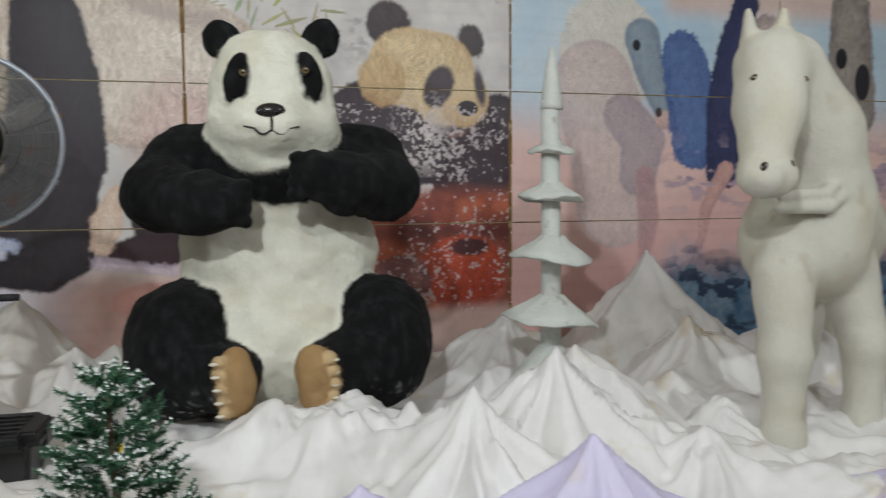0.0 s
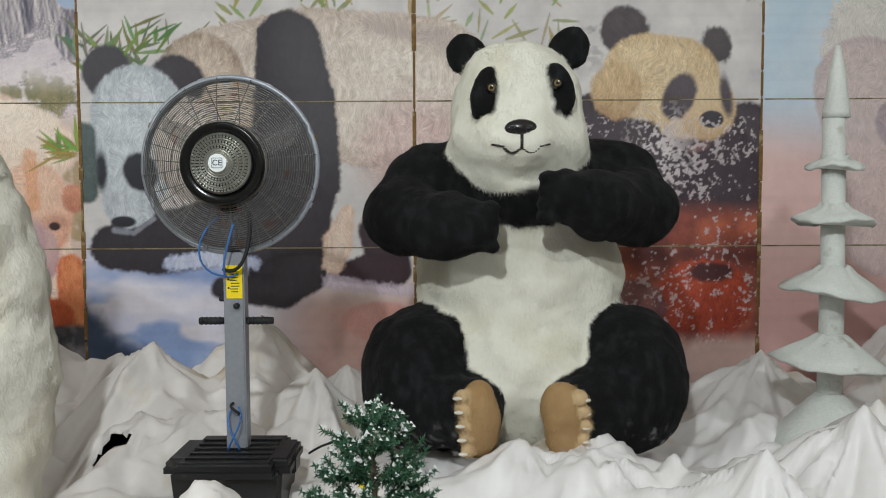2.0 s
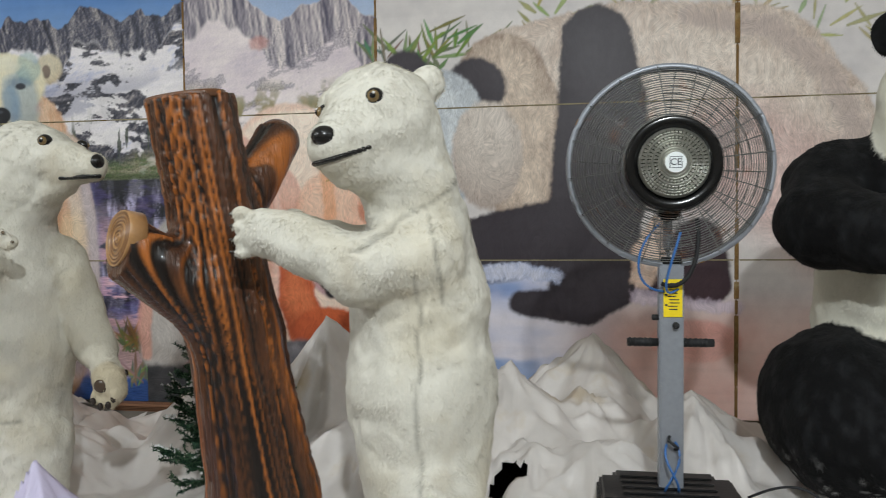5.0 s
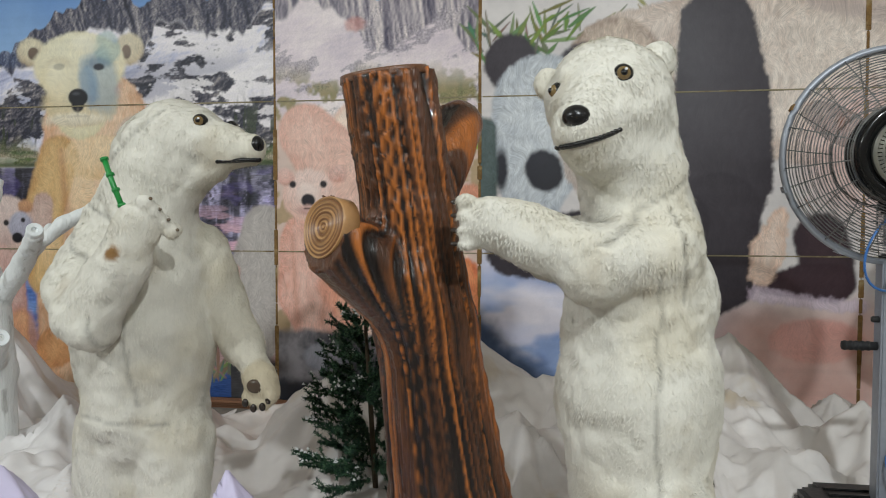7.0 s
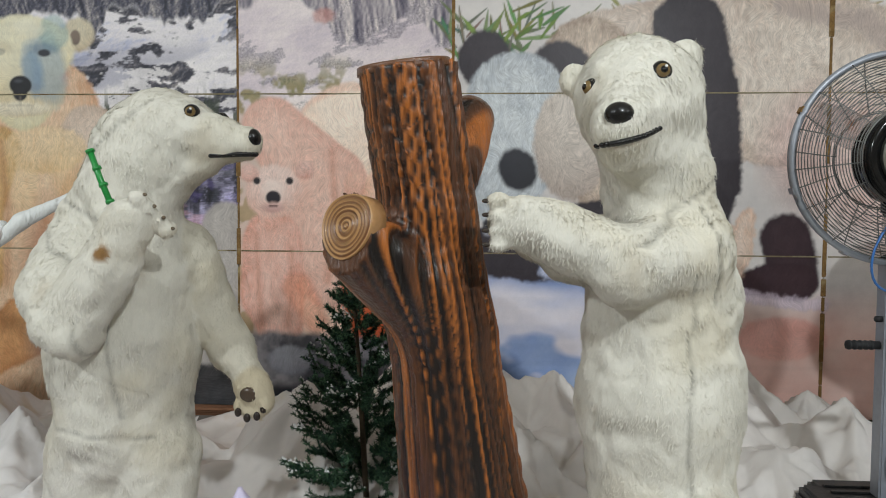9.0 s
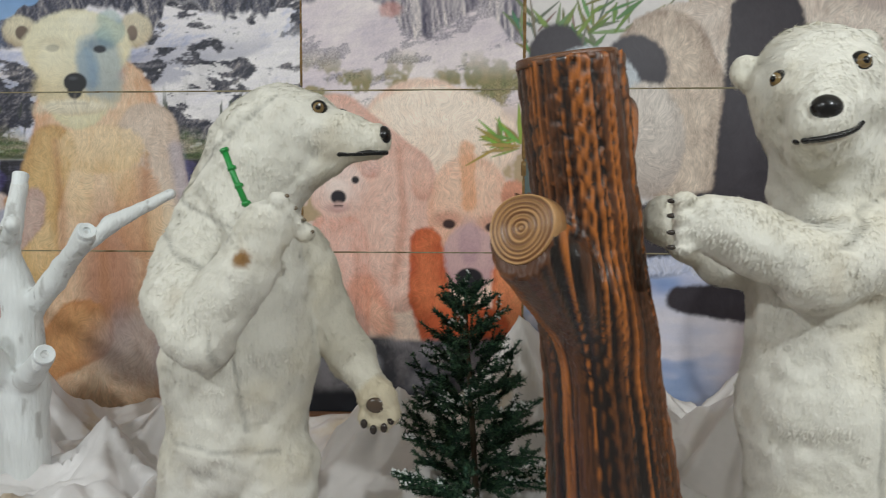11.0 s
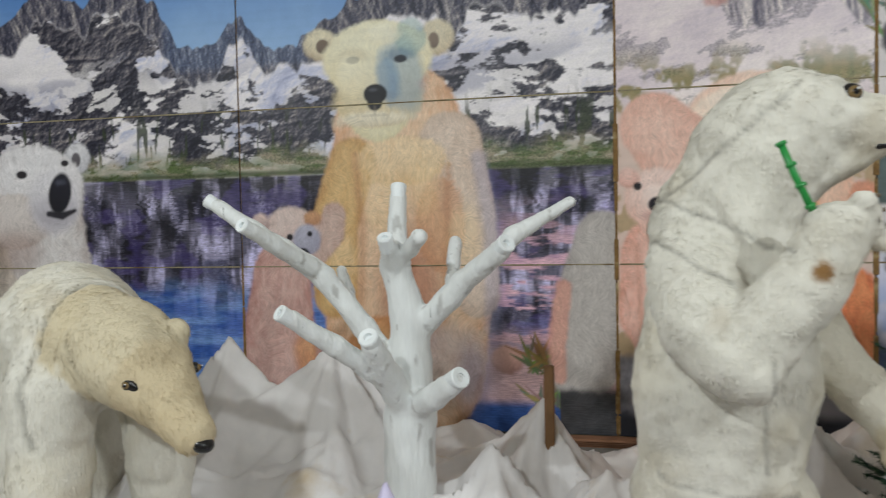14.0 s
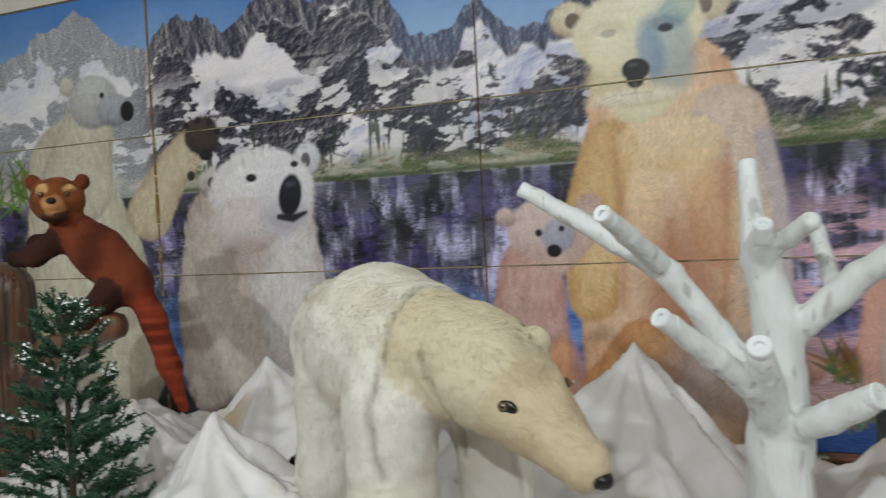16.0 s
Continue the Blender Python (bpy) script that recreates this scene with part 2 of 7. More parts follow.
class Sculpt:
    """Rounded solids melted into one skin: capsules and ellipsoids blended, each with its colour."""

    def __init__(self, base):
        self.base, self.prims, self.extra, self.cuts = Vector(base), [], [], []

    def cap(self, a, ra, b, rb, col, k=0.05):
        self.prims.append(("c", np.array(a, float), ra, np.array(b, float), rb, np.array(col), k))
        return self

    def limb(self, pts, col, k=0.05):
        for (a, ra), (b, rb) in zip(pts, pts[1:]):
            self.cap(a, ra, b, rb, col, k)
        return self

    def ell(self, c, r, col, rot=(0, 0, 0), k=0.05):
        m = np.array(Euler([radians(v) for v in rot]).to_matrix())
        self.prims.append(("e", np.array(c, float), np.array(r, float), m, 0, np.array(col), k))
        return self

    def cut(self, point, normal):
        """Saws off all that lies beyond a plane."""
        n = np.array(normal, float)
        self.cuts.append((np.array(point, float), n / np.linalg.norm(n)))
        return self

    def hit(self, start, way):
        """Where a ray first meets the skin."""
        d = np.array(way, float)
        d /= np.linalg.norm(d)
        p = np.array(start, float)
        for _ in range(60):
            p = p + d * max(float(self.field(p[None])[0]), 0.0005) * 0.8
        return Vector(p)

    def bead(self, c, r, col, rot=(0, 0, 0)):
        """A hard shiny bit: an eye, a nose, a claw."""
        self.extra.append((c, r if isinstance(r, (tuple, list)) else (r, r, r), col, rot))
        return self

    @staticmethod
    def dist(pr, p):
        if pr[0] == "c":
            _, a, ra, b, rb, _, _ = pr
            ab = b - a
            h = np.clip(((p - a) @ ab) / max(ab @ ab, 1e-9), 0, 1)
            return np.linalg.norm(p - a - h[:, None] * ab, axis=1) - (ra + (rb - ra) * h)
        _, c, r, m, _, _, _ = pr
        q = (p - c) @ m
        k0 = np.linalg.norm(q / r, axis=1)
        k1 = np.linalg.norm(q / (r * r), axis=1)
        return k0 * (k0 - 1) / np.maximum(k1, 1e-9)

    def field(self, p):
        d = None
        for pr in self.prims:
            di, k = self.dist(pr, p), pr[6]
            if d is None:
                d = di
            else:
                h = np.maximum(k - np.abs(d - di), 0) / k
                d = np.minimum(d, di) - h * h * k * 0.25
        for c, n in self.cuts:
            d = np.maximum(d, (p - c) @ n)
        return d

    def skin(self, voxel):
        lo, hi = np.full(3, 1e9), np.full(3, -1e9)
        for pr in self.prims:
            if pr[0] == "c":
                for c, r in ((pr[1], pr[2]), (pr[3], pr[4])):
                    lo, hi = np.minimum(lo, c - r), np.maximum(hi, c + r)
            else:
                lo, hi = np.minimum(lo, pr[1] - pr[2].max()), np.maximum(hi, pr[1] + pr[2].max())
        lo, hi = lo - 3 * voxel, hi + 3 * voxel
        n = np.ceil((hi - lo) / voxel).astype(int) + 1
        # a coarse pass first; the fine grid is worked out near the skin only
        step = 4
        nc = (n + step - 1) // step
        cen = [lo[i] + voxel * (step * np.arange(nc[i]) + (step - 1) / 2) for i in range(3)]
        cg = np.stack(np.meshgrid(*cen, indexing="ij"), -1).reshape(-1, 3)
        cd = self.field(cg).reshape(nc)
        big = cd
        for i in range(3):
            big = np.repeat(big, step, axis=i)
        v = big[:n[0], :n[1], :n[2]].copy()
        near = np.argwhere(np.abs(v) < voxel * 6.5)
        v[near[:, 0], near[:, 1], near[:, 2]] = self.field(lo + voxel * near)
        inside = v < 0
        c = n - 1
        acc, cnt = np.zeros((*c, 3)), np.zeros(tuple(c))
        corner = lambda o: tuple(slice(o[i], o[i] + c[i]) for i in range(3))
        for axis in range(3):
            oth = [i for i in range(3) if i != axis]
            for s in (0, 1):
                for t in (0, 1):
                    o0 = [0, 0, 0]
                    o0[oth[0]], o0[oth[1]] = s, t
                    o1 = list(o0)
                    o1[axis] = 1
                    a, b = v[corner(o0)], v[corner(o1)]
                    cross = (a < 0) != (b < 0)
                    f = np.where(cross, a / np.where(cross, a - b, 1), 0)
                    for i in range(3):
                        acc[..., i] += np.where(cross, o0[i] + (f if i == axis else 0), 0)
                    cnt += cross
        live = cnt > 0
        idx = np.full(tuple(c), -1)
        idx[live] = np.arange(live.sum())
        cell = np.argwhere(live)
        verts = lo + voxel * (cell + acc[live] / cnt[live][:, None])
        quads = []
        for axis in range(3):
            u, w = (axis + 1) % 3, (axis + 2) % 3
            s0, s1 = [slice(None)] * 3, [slice(None)] * 3
            s0[axis], s1[axis] = slice(0, -1), slice(1, None)
            a, b = inside[tuple(s0)], inside[tuple(s1)]
            for sign in (True, False):
                e = np.argwhere((a != b) & (a == sign))
                e = e[(e[:, u] > 0) & (e[:, w] > 0) & (e[:, u] < c[u]) & (e[:, w] < c[w])]
                q = []
                for du, dw in ((1, 1), (0, 1), (0, 0), (1, 0)):
                    z = e.copy()
                    z[:, u] -= du
                    z[:, w] -= dw
                    q.append(idx[z[:, 0], z[:, 1], z[:, 2]])
                q = np.stack(q, 1)
                quads.append(q if sign else q[:, ::-1])
        quads = np.concatenate(quads)
        # pull onto the true surface
        for _ in range(2):
            nr = self.normals(verts)
            verts = verts - nr * self.field(verts)[:, None] * 0.8
        return verts, quads

    def normals(self, p, e=0.004):
        g = np.stack([self.field(p + np.eye(3)[i] * e) - self.field(p - np.eye(3)[i] * e) for i in range(3)], 1)
        return g / np.maximum(np.linalg.norm(g, axis=1, keepdims=True), 1e-9)

    def colours(self, p, soft=0.0022, ruffle=0.02):
        pj = p + ruffle * np.stack([vnoise(p, 28, s) for s in (1, 2, 3)], 1)
        d = np.stack([self.dist(pr, pj) for pr in self.prims], 1)
        w = np.exp(-(d - d.min(1, keepdims=True)) / soft)
        w /= w.sum(1, keepdims=True)
        return w @ np.stack([pr[5] for pr in self.prims])

    def build(self, name, label, category, mat, voxel=0.02, lumps=0.012, lump_scale=9, tufts=0, tuft_len=0.022, tuft_w=0.004, lay=(0, 0, -1),
              tint=None, ruffle=0.02, seed=1, deform=None):
        verts, quads = self.skin(voxel)
        nr = self.normals(verts)
        cols = self.colours(verts, ruffle=ruffle)
        if lumps:
            verts = verts + nr * (lumps * (fnoise(verts, lump_scale, 3, seed)))[:, None]
        if deform:
            verts, cols = deform(verts, nr, cols)
        if tint:
            cols = tint(verts, cols)
        polys, slots = [quads], [np.zeros(len(quads), int)]
        if tufts:
            rs = np.random.RandomState(seed)
            pick = rs.randint(0, len(quads), tufts)
            w = rs.rand(tufts, 4) + 0.05
            w /= w.sum(1, keepdims=True)
            q = quads[pick]
            root = np.einsum("nk,nkj->nj", w, verts[q])
            tn = np.einsum("nk,nkj->nj", w, nr[q])
            tc = np.einsum("nk,nkj->nj", w, cols[q]) * (0.95 + 0.12 * rs.rand(tufts, 1))
            flow = np.array(lay, float) + 0.55 * np.stack([vnoise(root, 6, s) for s in (11, 12, 13)], 1) + 0.35 * rs.randn(tufts, 3)
            flow -= tn * (flow * tn).sum(1, keepdims=True)
            flow /= np.maximum(np.linalg.norm(flow, axis=1, keepdims=True), 1e-6)
            side = np.cross(tn, flow)
            ln = tuft_len * (0.6 + 0.8 * rs.rand(tufts, 1))
            tip = root + (flow * 0.97 + tn * 0.20) * ln
            tv = np.stack([root - side * tuft_w * 0.5 - tn * 0.001, root + side * tuft_w * 0.5 - tn * 0.001, tip], 1).reshape(-1, 3)
            tris = np.arange(len(tv)).reshape(-1, 3) + len(verts)
            verts, cols = np.concatenate([verts, tv]), np.concatenate([cols, np.repeat(tc, 3, 0)])
            polys.append(tris)
            slots.append(np.zeros(len(tris), int))
        for c, r, col, rot in self.extra:
            bm = bmesh.new()
            bmesh.ops.create_icosphere(bm, subdivisions=3, radius=1)
            m = Matrix.Translation(c) @ Euler([radians(v) for v in rot]).to_matrix().to_4x4() @ Matrix.Diagonal((*r, 1))
            bm.verts.ensure_lookup_table()
            ev = np.array([m @ x.co for x in bm.verts])
            et = np.array([[x.index for x in f.verts] for f in bm.faces]) + len(verts)
            bm.free()
            verts, cols = np.concatenate([verts, ev]), np.concatenate([cols, np.tile(col, (len(ev), 1))])
            polys.append(et)
            slots.append(np.ones(len(et), int))
        me = mesh_from(name, verts - np.array(self.base), polys, [mat, GLOSS], np.clip(cols, 0, 1), np.concatenate(slots))
        ob = new(name, me)
        ob.location = self.base
        return tagged(ob, label, category)


# ---- the printed picture wall ----
WX0, WX1, WZ0, WZ1, STEP = -11.14, 7.32, 0.05, 3.20, 0.0080
CX = np.arange(WX0, WX1 + STEP, STEP)
CZ = np.arange(WZ0, WZ1 + STEP, STEP)
GX, GZ = np.meshgrid(CX, CZ, indexing="ij")
ART = np.zeros((*GX.shape, 3))
GRAIN = np.zeros((*GX.shape, 3))    # how much hair, rock grit and ripple the print shows


def field2(sx, sz, seed, octaves=5, gain=0.55):
    """Smooth noise over the picture, about 0 to 1; sx, sz: cells a metre."""
    rs = np.random.RandomState(seed)
    out, amp, tot = 0, 1.0, 0
    for _ in range(octaves):
        nx, nz = int((WX1 - WX0) * sx) + 3, int((WZ1 - WZ0) * sz) + 3
        g = rs.rand(nx, nz)
        u, w = (CX - WX0) * sx, (CZ - WZ0) * sz
        iu, iw = u.astype(int), w.astype(int)
        fu, fw = u - iu, w - iw
        fu, fw = (fu * fu * (3 - 2 * fu))[:, None], (fw * fw * (3 - 2 * fw))[None, :]
        a, b = g[np.ix_(iu, iw)], g[np.ix_(iu + 1, iw)]
        c, d = g[np.ix_(iu, iw + 1)], g[np.ix_(iu + 1, iw + 1)]
        out = out + amp * ((a * (1 - fu) + b * fu) * (1 - fw) + (c * (1 - fu) + d * fu) * fw)
        tot += amp
        amp *= gain
        sx, sz = sx * 2, sz * 2
        if sx > 110 or sz > 110:
            break
    return out / tot


TABLE = np.random.RandomState(90).rand(256, 256)


def noise2(u, w, octaves=5, gain=0.5, ridged=False):
    """Smooth or ridged noise at any points, about 0 to 1."""
    out, amp, tot = 0, 1.0, 0
    for o in range(octaves):
        iu, iw = np.floor(u).astype(int), np.floor(w).astype(int)
        fu, fw = u - iu, w - iw
        fu, fw = fu * fu * (3 - 2 * fu), fw * fw * (3 - 2 * fw)
        a, b = TABLE[iu & 255, iw & 255], TABLE[(iu + 1) & 255, iw & 255]
        c, d = TABLE[iu & 255, (iw + 1) & 255], TABLE[(iu + 1) & 255, (iw + 1) & 255]
        v = (a * (1 - fu) + b * fu) * (1 - fw) + (c * (1 - fu) + d * fu) * fw
        out = out + amp * ((1 - np.abs(2 * v - 1)) if ridged else v)
        tot += amp
        amp *= gain
        u, w = u * 1.93 + 17.3, w * 1.97 + 5.1
    return out / tot


N_BIG, N_MID = field2(1.2, 1.2, 1), field2(5, 5, 2)
N_FINE = field2(26, 26, 3, 2)
N_HAIR = field2(34, 15, 4, 2)      # upright streaks, for fur
N_HAIR2 = field2(12, 34, 5, 2)    # flat streaks, for water and hair lying sideways
N_ROCK = field2(3, 4, 6, 6, 0.62)
N_ROCK2 = field2(6, 5, 7, 5, 0.65)
N_SPARK = noise2(GX * 40 + GZ * 19, GZ * 40 - GX * 19, 2, 0.7)


def sm(a, b, x):
    t = np.clip((x - a) / (b - a), 0, 1)
    return t * t * (3 - 2 * t)


def tone(c):
    return np.array(lin(*c))


def blend(win, colour, alpha):
    ART[win] = ART[win] * (1 - alpha[..., None]) + colour * alpha[..., None]


def grit(win, kind, alpha):
    GRAIN[win] = GRAIN[win] * (1 - alpha[..., None]) + np.array(kind) * alpha[..., None]


def area(x0, x1, z0, z1):
    i0, i1 = np.searchsorted(CX, [x0, x1])
    j0, j1 = np.searchsorted(CZ, [z0, z1])
    return np.s_[max(i0, 0):max(i1, 0), max(j0, 0):max(j1, 0)]


def paint(win, c1, c2, mixer, alpha):
    c = tone(c1) * (1 - mixer[..., None]) + tone(c2) * mixer[..., None]
    blend(win, c, alpha)


def fur_mix(win, amount, base=0.5):
    return np.clip(base + amount * (1.6 * (N_HAIR[win] - 0.5) + 1.1 * (N_MID[win] - 0.5) + 0.6 * (N_SPARK[win] - 0.5)), 0, 1)


def oval(cx, cz, rx, rz, c1, c2=None, rot=0, edge=0.03, ruffle=0.05, fur=0.8, lit=(0, 1), grad=0.35, clip=None, strength=1.0):
    """A soft, hairy-edged oval shaded from c1 (towards lit) to c2."""
    c2 = c2 or tuple(v * 0.8 for v in c1)
    m = max(rx, rz) * 1.25 + 0.05
    x0, x1 = cx - m, cx + m
    if clip:
        x0, x1 = max(x0, clip[0]), min(x1, clip[1])
    win = area(x0, x1, cz - m, cz + m)
    if GX[win].size == 0:
        return
    x, z = GX[win] - cx, GZ[win] - cz
    a = radians(rot)
    u, w = (x * math.cos(a) + z * math.sin(a)) / rx, (-x * math.sin(a) + z * math.cos(a)) / rz
    r = np.sqrt(u * u + w * w)
    small = min(rx, rz)
    hairy = fur
    edge, ruffle, fur = edge * 0.55, ruffle * 0.32, fur * 0.42
    r = r + (ruffle / small) * ((N_HAIR[win] - 0.5) * 0.9 + (N_SPARK[win] - 0.5) * 0.8)
    alpha = strength * (1 - sm(1 - edge / small, 1 + edge / small, r))
    shade = 0.36 - grad * (u * lit[0] + w * lit[1]) + 0.30 * np.clip(r, 0, 1) ** 3
    paint(win, c1, c2, np.clip(shade + fur * (fur_mix(win, 1.0, 0) ), 0, 1), alpha)
    grit(win, (hairy, 0, 0), alpha)


def band(pts, c1, c2=None, edge=0.03, ruffle=0.04, fur=0.8, clip=None, strength=1.0):
    """A chain of rounded strokes (x, z, radius) in one colour: limbs, necks, trunks."""
    c2 = c2 or tuple(v * 0.8 for v in c1)
    m = max(p[2] for p in pts) + 0.1
    x0, x1 = min(p[0] for p in pts) - m, max(p[0] for p in pts) + m
    if clip:
        x0, x1 = max(x0, clip[0]), min(x1, clip[1])
    win = area(x0, x1, min(p[1] for p in pts) - m, max(p[1] for p in pts) + m)
    if GX[win].size == 0:
        return
    best = np.full(GX[win].shape, 9.0)
    for (ax, az, ar), (bx, bz, br) in zip(pts, pts[1:]):
        dx, dz = bx - ax, bz - az
        h = np.clip(((GX[win] - ax) * dx + (GZ[win] - az) * dz) / max(dx * dx + dz * dz, 1e-9), 0, 1)
        best = np.minimum(best, np.hypot(GX[win] - ax - h * dx, GZ[win] - az - h * dz) - (ar + (br - ar) * h))
    hairy = fur
    edge, ruffle, fur = edge * 0.55, ruffle * 0.32, fur * 0.42
    best = best + ruffle * ((N_HAIR[win] - 0.5) * 0.9 + (N_SPARK[win] - 0.5) * 0.8)
    thick = max(p_[2] for p_ in pts)
    alpha = strength * (1 - sm(-edge, edge, best))
    paint(win, c1, c2, np.clip(fur_mix(win, fur) - 0.14 + 0.5 * np.clip(1 + best / thick, 0, 1) ** 3, 0, 1), alpha)
    grit(win, (hairy, 0, 0), alpha)


def dot(cx, cz, r, c, rz=None, rot=0):
    oval(cx, cz, r, rz or r, c, tuple(v * 0.7 for v in c), rot, edge=0.012, ruffle=0.006, fur=0.2)


def leaf(x, z, length, ang, c, width=0.012):
    dx, dz = length * math.cos(radians(ang)), length * math.sin(radians(ang))
    band([(x, z, width * 0.5), (x + dx * 0.5, z + dz * 0.5, width), (x + dx, z + dz, 0.003)], c, edge=0.008, ruffle=0.004, fur=0.3)


def tuft(x, z, n, spread, length, c1, c2, seed, up=90, fan=70):
    rs = random.Random(seed)
    for i in range(n):
        c = [a + (b - a) * rs.random() for a, b in zip(c1, c2)]
        leaf(x + rs.uniform(-spread, spread), z + rs.uniform(-spread, spread) * 0.4, length * rs.uniform(0.5, 1.2), up + rs.uniform(-fan, fan), c, rs.uniform(0.008, 0.018))


# -- lake and mountain sheet
def ramp(t, stops):
    """Colours along t; stops: (place, display colour)."""
    ts = [p for p, c in stops]
    cs = [tone(c) for p, c in stops]
    return np.stack([np.interp(t, ts, [c[i] for c in cs]) for i in range(3)], -1)


def relief(h, kx, kz, gain):
    """How a lit slope would show: light from the upper left over the height field h."""
    gx, gz = np.gradient(h, STEP)
    return np.clip(0.5 + gain * (-kx * gx - kz * gz), 0, 1)


LAKE = area(WX0, -3.775, WZ0, WZ1)
x, z = GX[LAKE], GZ[LAKE]
paint(LAKE, (74, 124, 190), (146, 180, 218), np.clip((3.15 - z) * 1.3 + 0.7 * (N_BIG[LAKE] - 0.5), 0, 1), np.ones_like(x))
# jagged skyline over striated crags
sky_x = [-11.2, -10.2, -9.8, -9.4, -9.0, -8.7, -8.48, -8.06, -7.85, -7.6, -7.35, -7.08, -6.79, -6.63, -6.39, -6.16, -5.93, -5.78, -5.63, -5.2, -4.95, -4.72, -4.5, -4.3, -4.1, -3.9, -3.7]
sky_z = [2.6, 2.75, 2.98, 3.04, 2.84, 2.74, 2.94, 2.80, 2.90, 3.04, 2.92, 3.02, 2.86, 2.52, 2.60, 2.66, 2.54, 2.50, 2.70, 2.88, 2.92, 2.84, 2.96, 2.83, 2.93, 2.86, 2.95]
skyline = np.interp(CX, sky_x, sky_z)[LAKE[0]]
jag = sum((noise2(CX * f, CX * 0 + 3 * f, 1) - 0.5) * a_ for f, a_ in ((5, 0.09), (12, 0.08), (31, 0.04)))[LAKE[0]]
rock_top = (skyline + jag)[:, None] + 0 * z
isrock = sm(0.008, -0.008, z - rock_top)
wx = x + 0.22 * (noise2(x * 1.7, z * 1.7, 3) - 0.5)
wz = z + 0.20 * (noise2(x * 1.9 + 40, z * 1.9, 3) - 0.5)
H_CRAG = noise2(wx * 5.5 + 1.6 * z, wz * 2.0 - 0.6 * x, 6, 0.62, True)
crag = relief(H_CRAG + 0.25 * noise2(x * 14, z * 9, 4, 0.6, True), -1.0, 0.35, 0.05)
blend(LAKE, ramp(crag * (0.55 + 0.6 * noise2(x * 3, z * 2, 3)), [(0, (24, 26, 42)), (0.35, (66, 66, 84)), (0.6, (116, 112, 120)), (1, (184, 176, 172))]), isrock)
far = isrock * sm(0.56, 0.46, np.abs(x + 6.22)) * sm(2.36, 2.44, z)
blend(LAKE, ramp(crag, [(0, (34, 44, 72)), (0.5, (74, 86, 116)), (1, (138, 148, 170))]), far * 0.8)
H_ROCK = noise2(wx * 2.3 + 0.9 * wz, wz * 3.4 - 0.5 * wx, 7, 0.58, True)
lit = relief(H_ROCK, -0.75, 0.65, 0.07)
grit_ = relief(noise2(x * 16, z * 20, 4, 0.6, True), -0.7, 0.7, 0.028)
# snowfields under the crags, broken by dark ribs that thicken towards the valley
patch = noise2(wx * 2.1 - 1.2 * wz, wz * 3.6 + 0.5 * wx, 6, 0.62)
foot = rock_top - 0.02 - 0.42 * noise2(wx * 4.2, wz * 0.9 + 9, 4, 0.6)
snow = sm(0.02, -0.02, z - foot)
snow_rgb = ramp(0.34 * lit + 0.06 * grit_ + 0.85 * noise2(wx * 2.4 - wz, wz * 4.0, 4, 0.6) - 0.10, [(0, (132, 138, 176)), (0.3, (196, 198, 220)), (0.5, (236, 230, 234)), (1, (252, 247, 243))])
blend(LAKE, snow_rgb, snow)
bare = np.interp(z, [1.7, 2.0, 2.25, 2.42, 2.6, 3.2], [0.42, 0.44, 0.47, 0.545, 0.59, 0.62])
ribs = sm(-0.018, 0.018, patch + 0.22 * (H_ROCK - 0.55) + 0.05 * (noise2(x * 22, z * 26, 3) - 0.5) - bare) * snow
rock_rgb = ramp(0.62 * lit + 0.48 * grit_ - 0.15, [(0, (18, 19, 32)), (0.3, (44, 44, 60)), (0.55, (98, 94, 102)), (0.8, (158, 150, 148)), (1, (214, 206, 202))])
blend(LAKE, rock_rgb, ribs)
shade = sm(0.55, 0.62, noise2(wx * 0.9 + 30, wz * 2.2 - 0.6 * wx, 4)) * snow * sm(2.55, 2.3, z)
ART[LAKE] *= 1 - 0.45 * shade[..., None] * np.array([1.0, 0.97, 0.80])
drift = sm(0.56, 0.60, noise2(wx * 5 + 2.5 * wz, wz * 11 - 2 * wx, 5, 0.6)) * snow * sm(2.6, 2.3, z)
blend(LAKE, snow_rgb * 0.93, drift * 0.85)
# firs and green shore
stand = np.clip(1.5 * np.exp(-((z - 1.93) / 0.16) ** 2), 0, 1)
firs = sm(0.63, 0.68, noise2(x * 30, z * 5, 3)) * stand
paint(LAKE, (24, 32, 26), (62, 72, 46), N_FINE[LAKE], firs * 0.9)
meadow = sm(1.675, 1.69, z + 0.02 * (N_MID[LAKE] - 0.5)) * sm(1.90, 1.76, z + 0.3 * (N_MID[LAKE] - 0.5))
paint(LAKE, (92, 112, 52), (178, 166, 138), np.clip(0.5 + 2.6 * (noise2(x * 9, z * 34, 4, 0.6) - 0.5), 0, 1), meadow * 0.72)
paint(LAKE, (70, 88, 40), (44, 54, 32), N_HAIR2[LAKE], np.exp(-((z - 1.70) / 0.022) ** 2) * 0.85)
# lake: the slopes mirrored, smeared upright and broken by flat ripples
water = sm(1.688, 1.672, z)
rip = noise2(x * 3.2, z * 46, 3, 0.6) - 0.5
land = ART[LAKE].copy()
iu = np.arange(x.shape[0])[:, None] + np.round((0.10 * rip + 0.02 * (noise2(x * 2, z * 110, 1) - 0.5)) / STEP).astype(int)
iu = np.clip(iu, 0, x.shape[0] - 1)
lake_rgb = 0
for off in (-0.06, -0.02, 0.02, 0.06):
    up = 1.72 + (1.69 - z) * 1.16 + off + 0.14 * rip
    lake_rgb = lake_rgb + land[iu, np.clip(((up - WZ0) / STEP).astype(int), 0, x.shape[1] - 1)] / 4
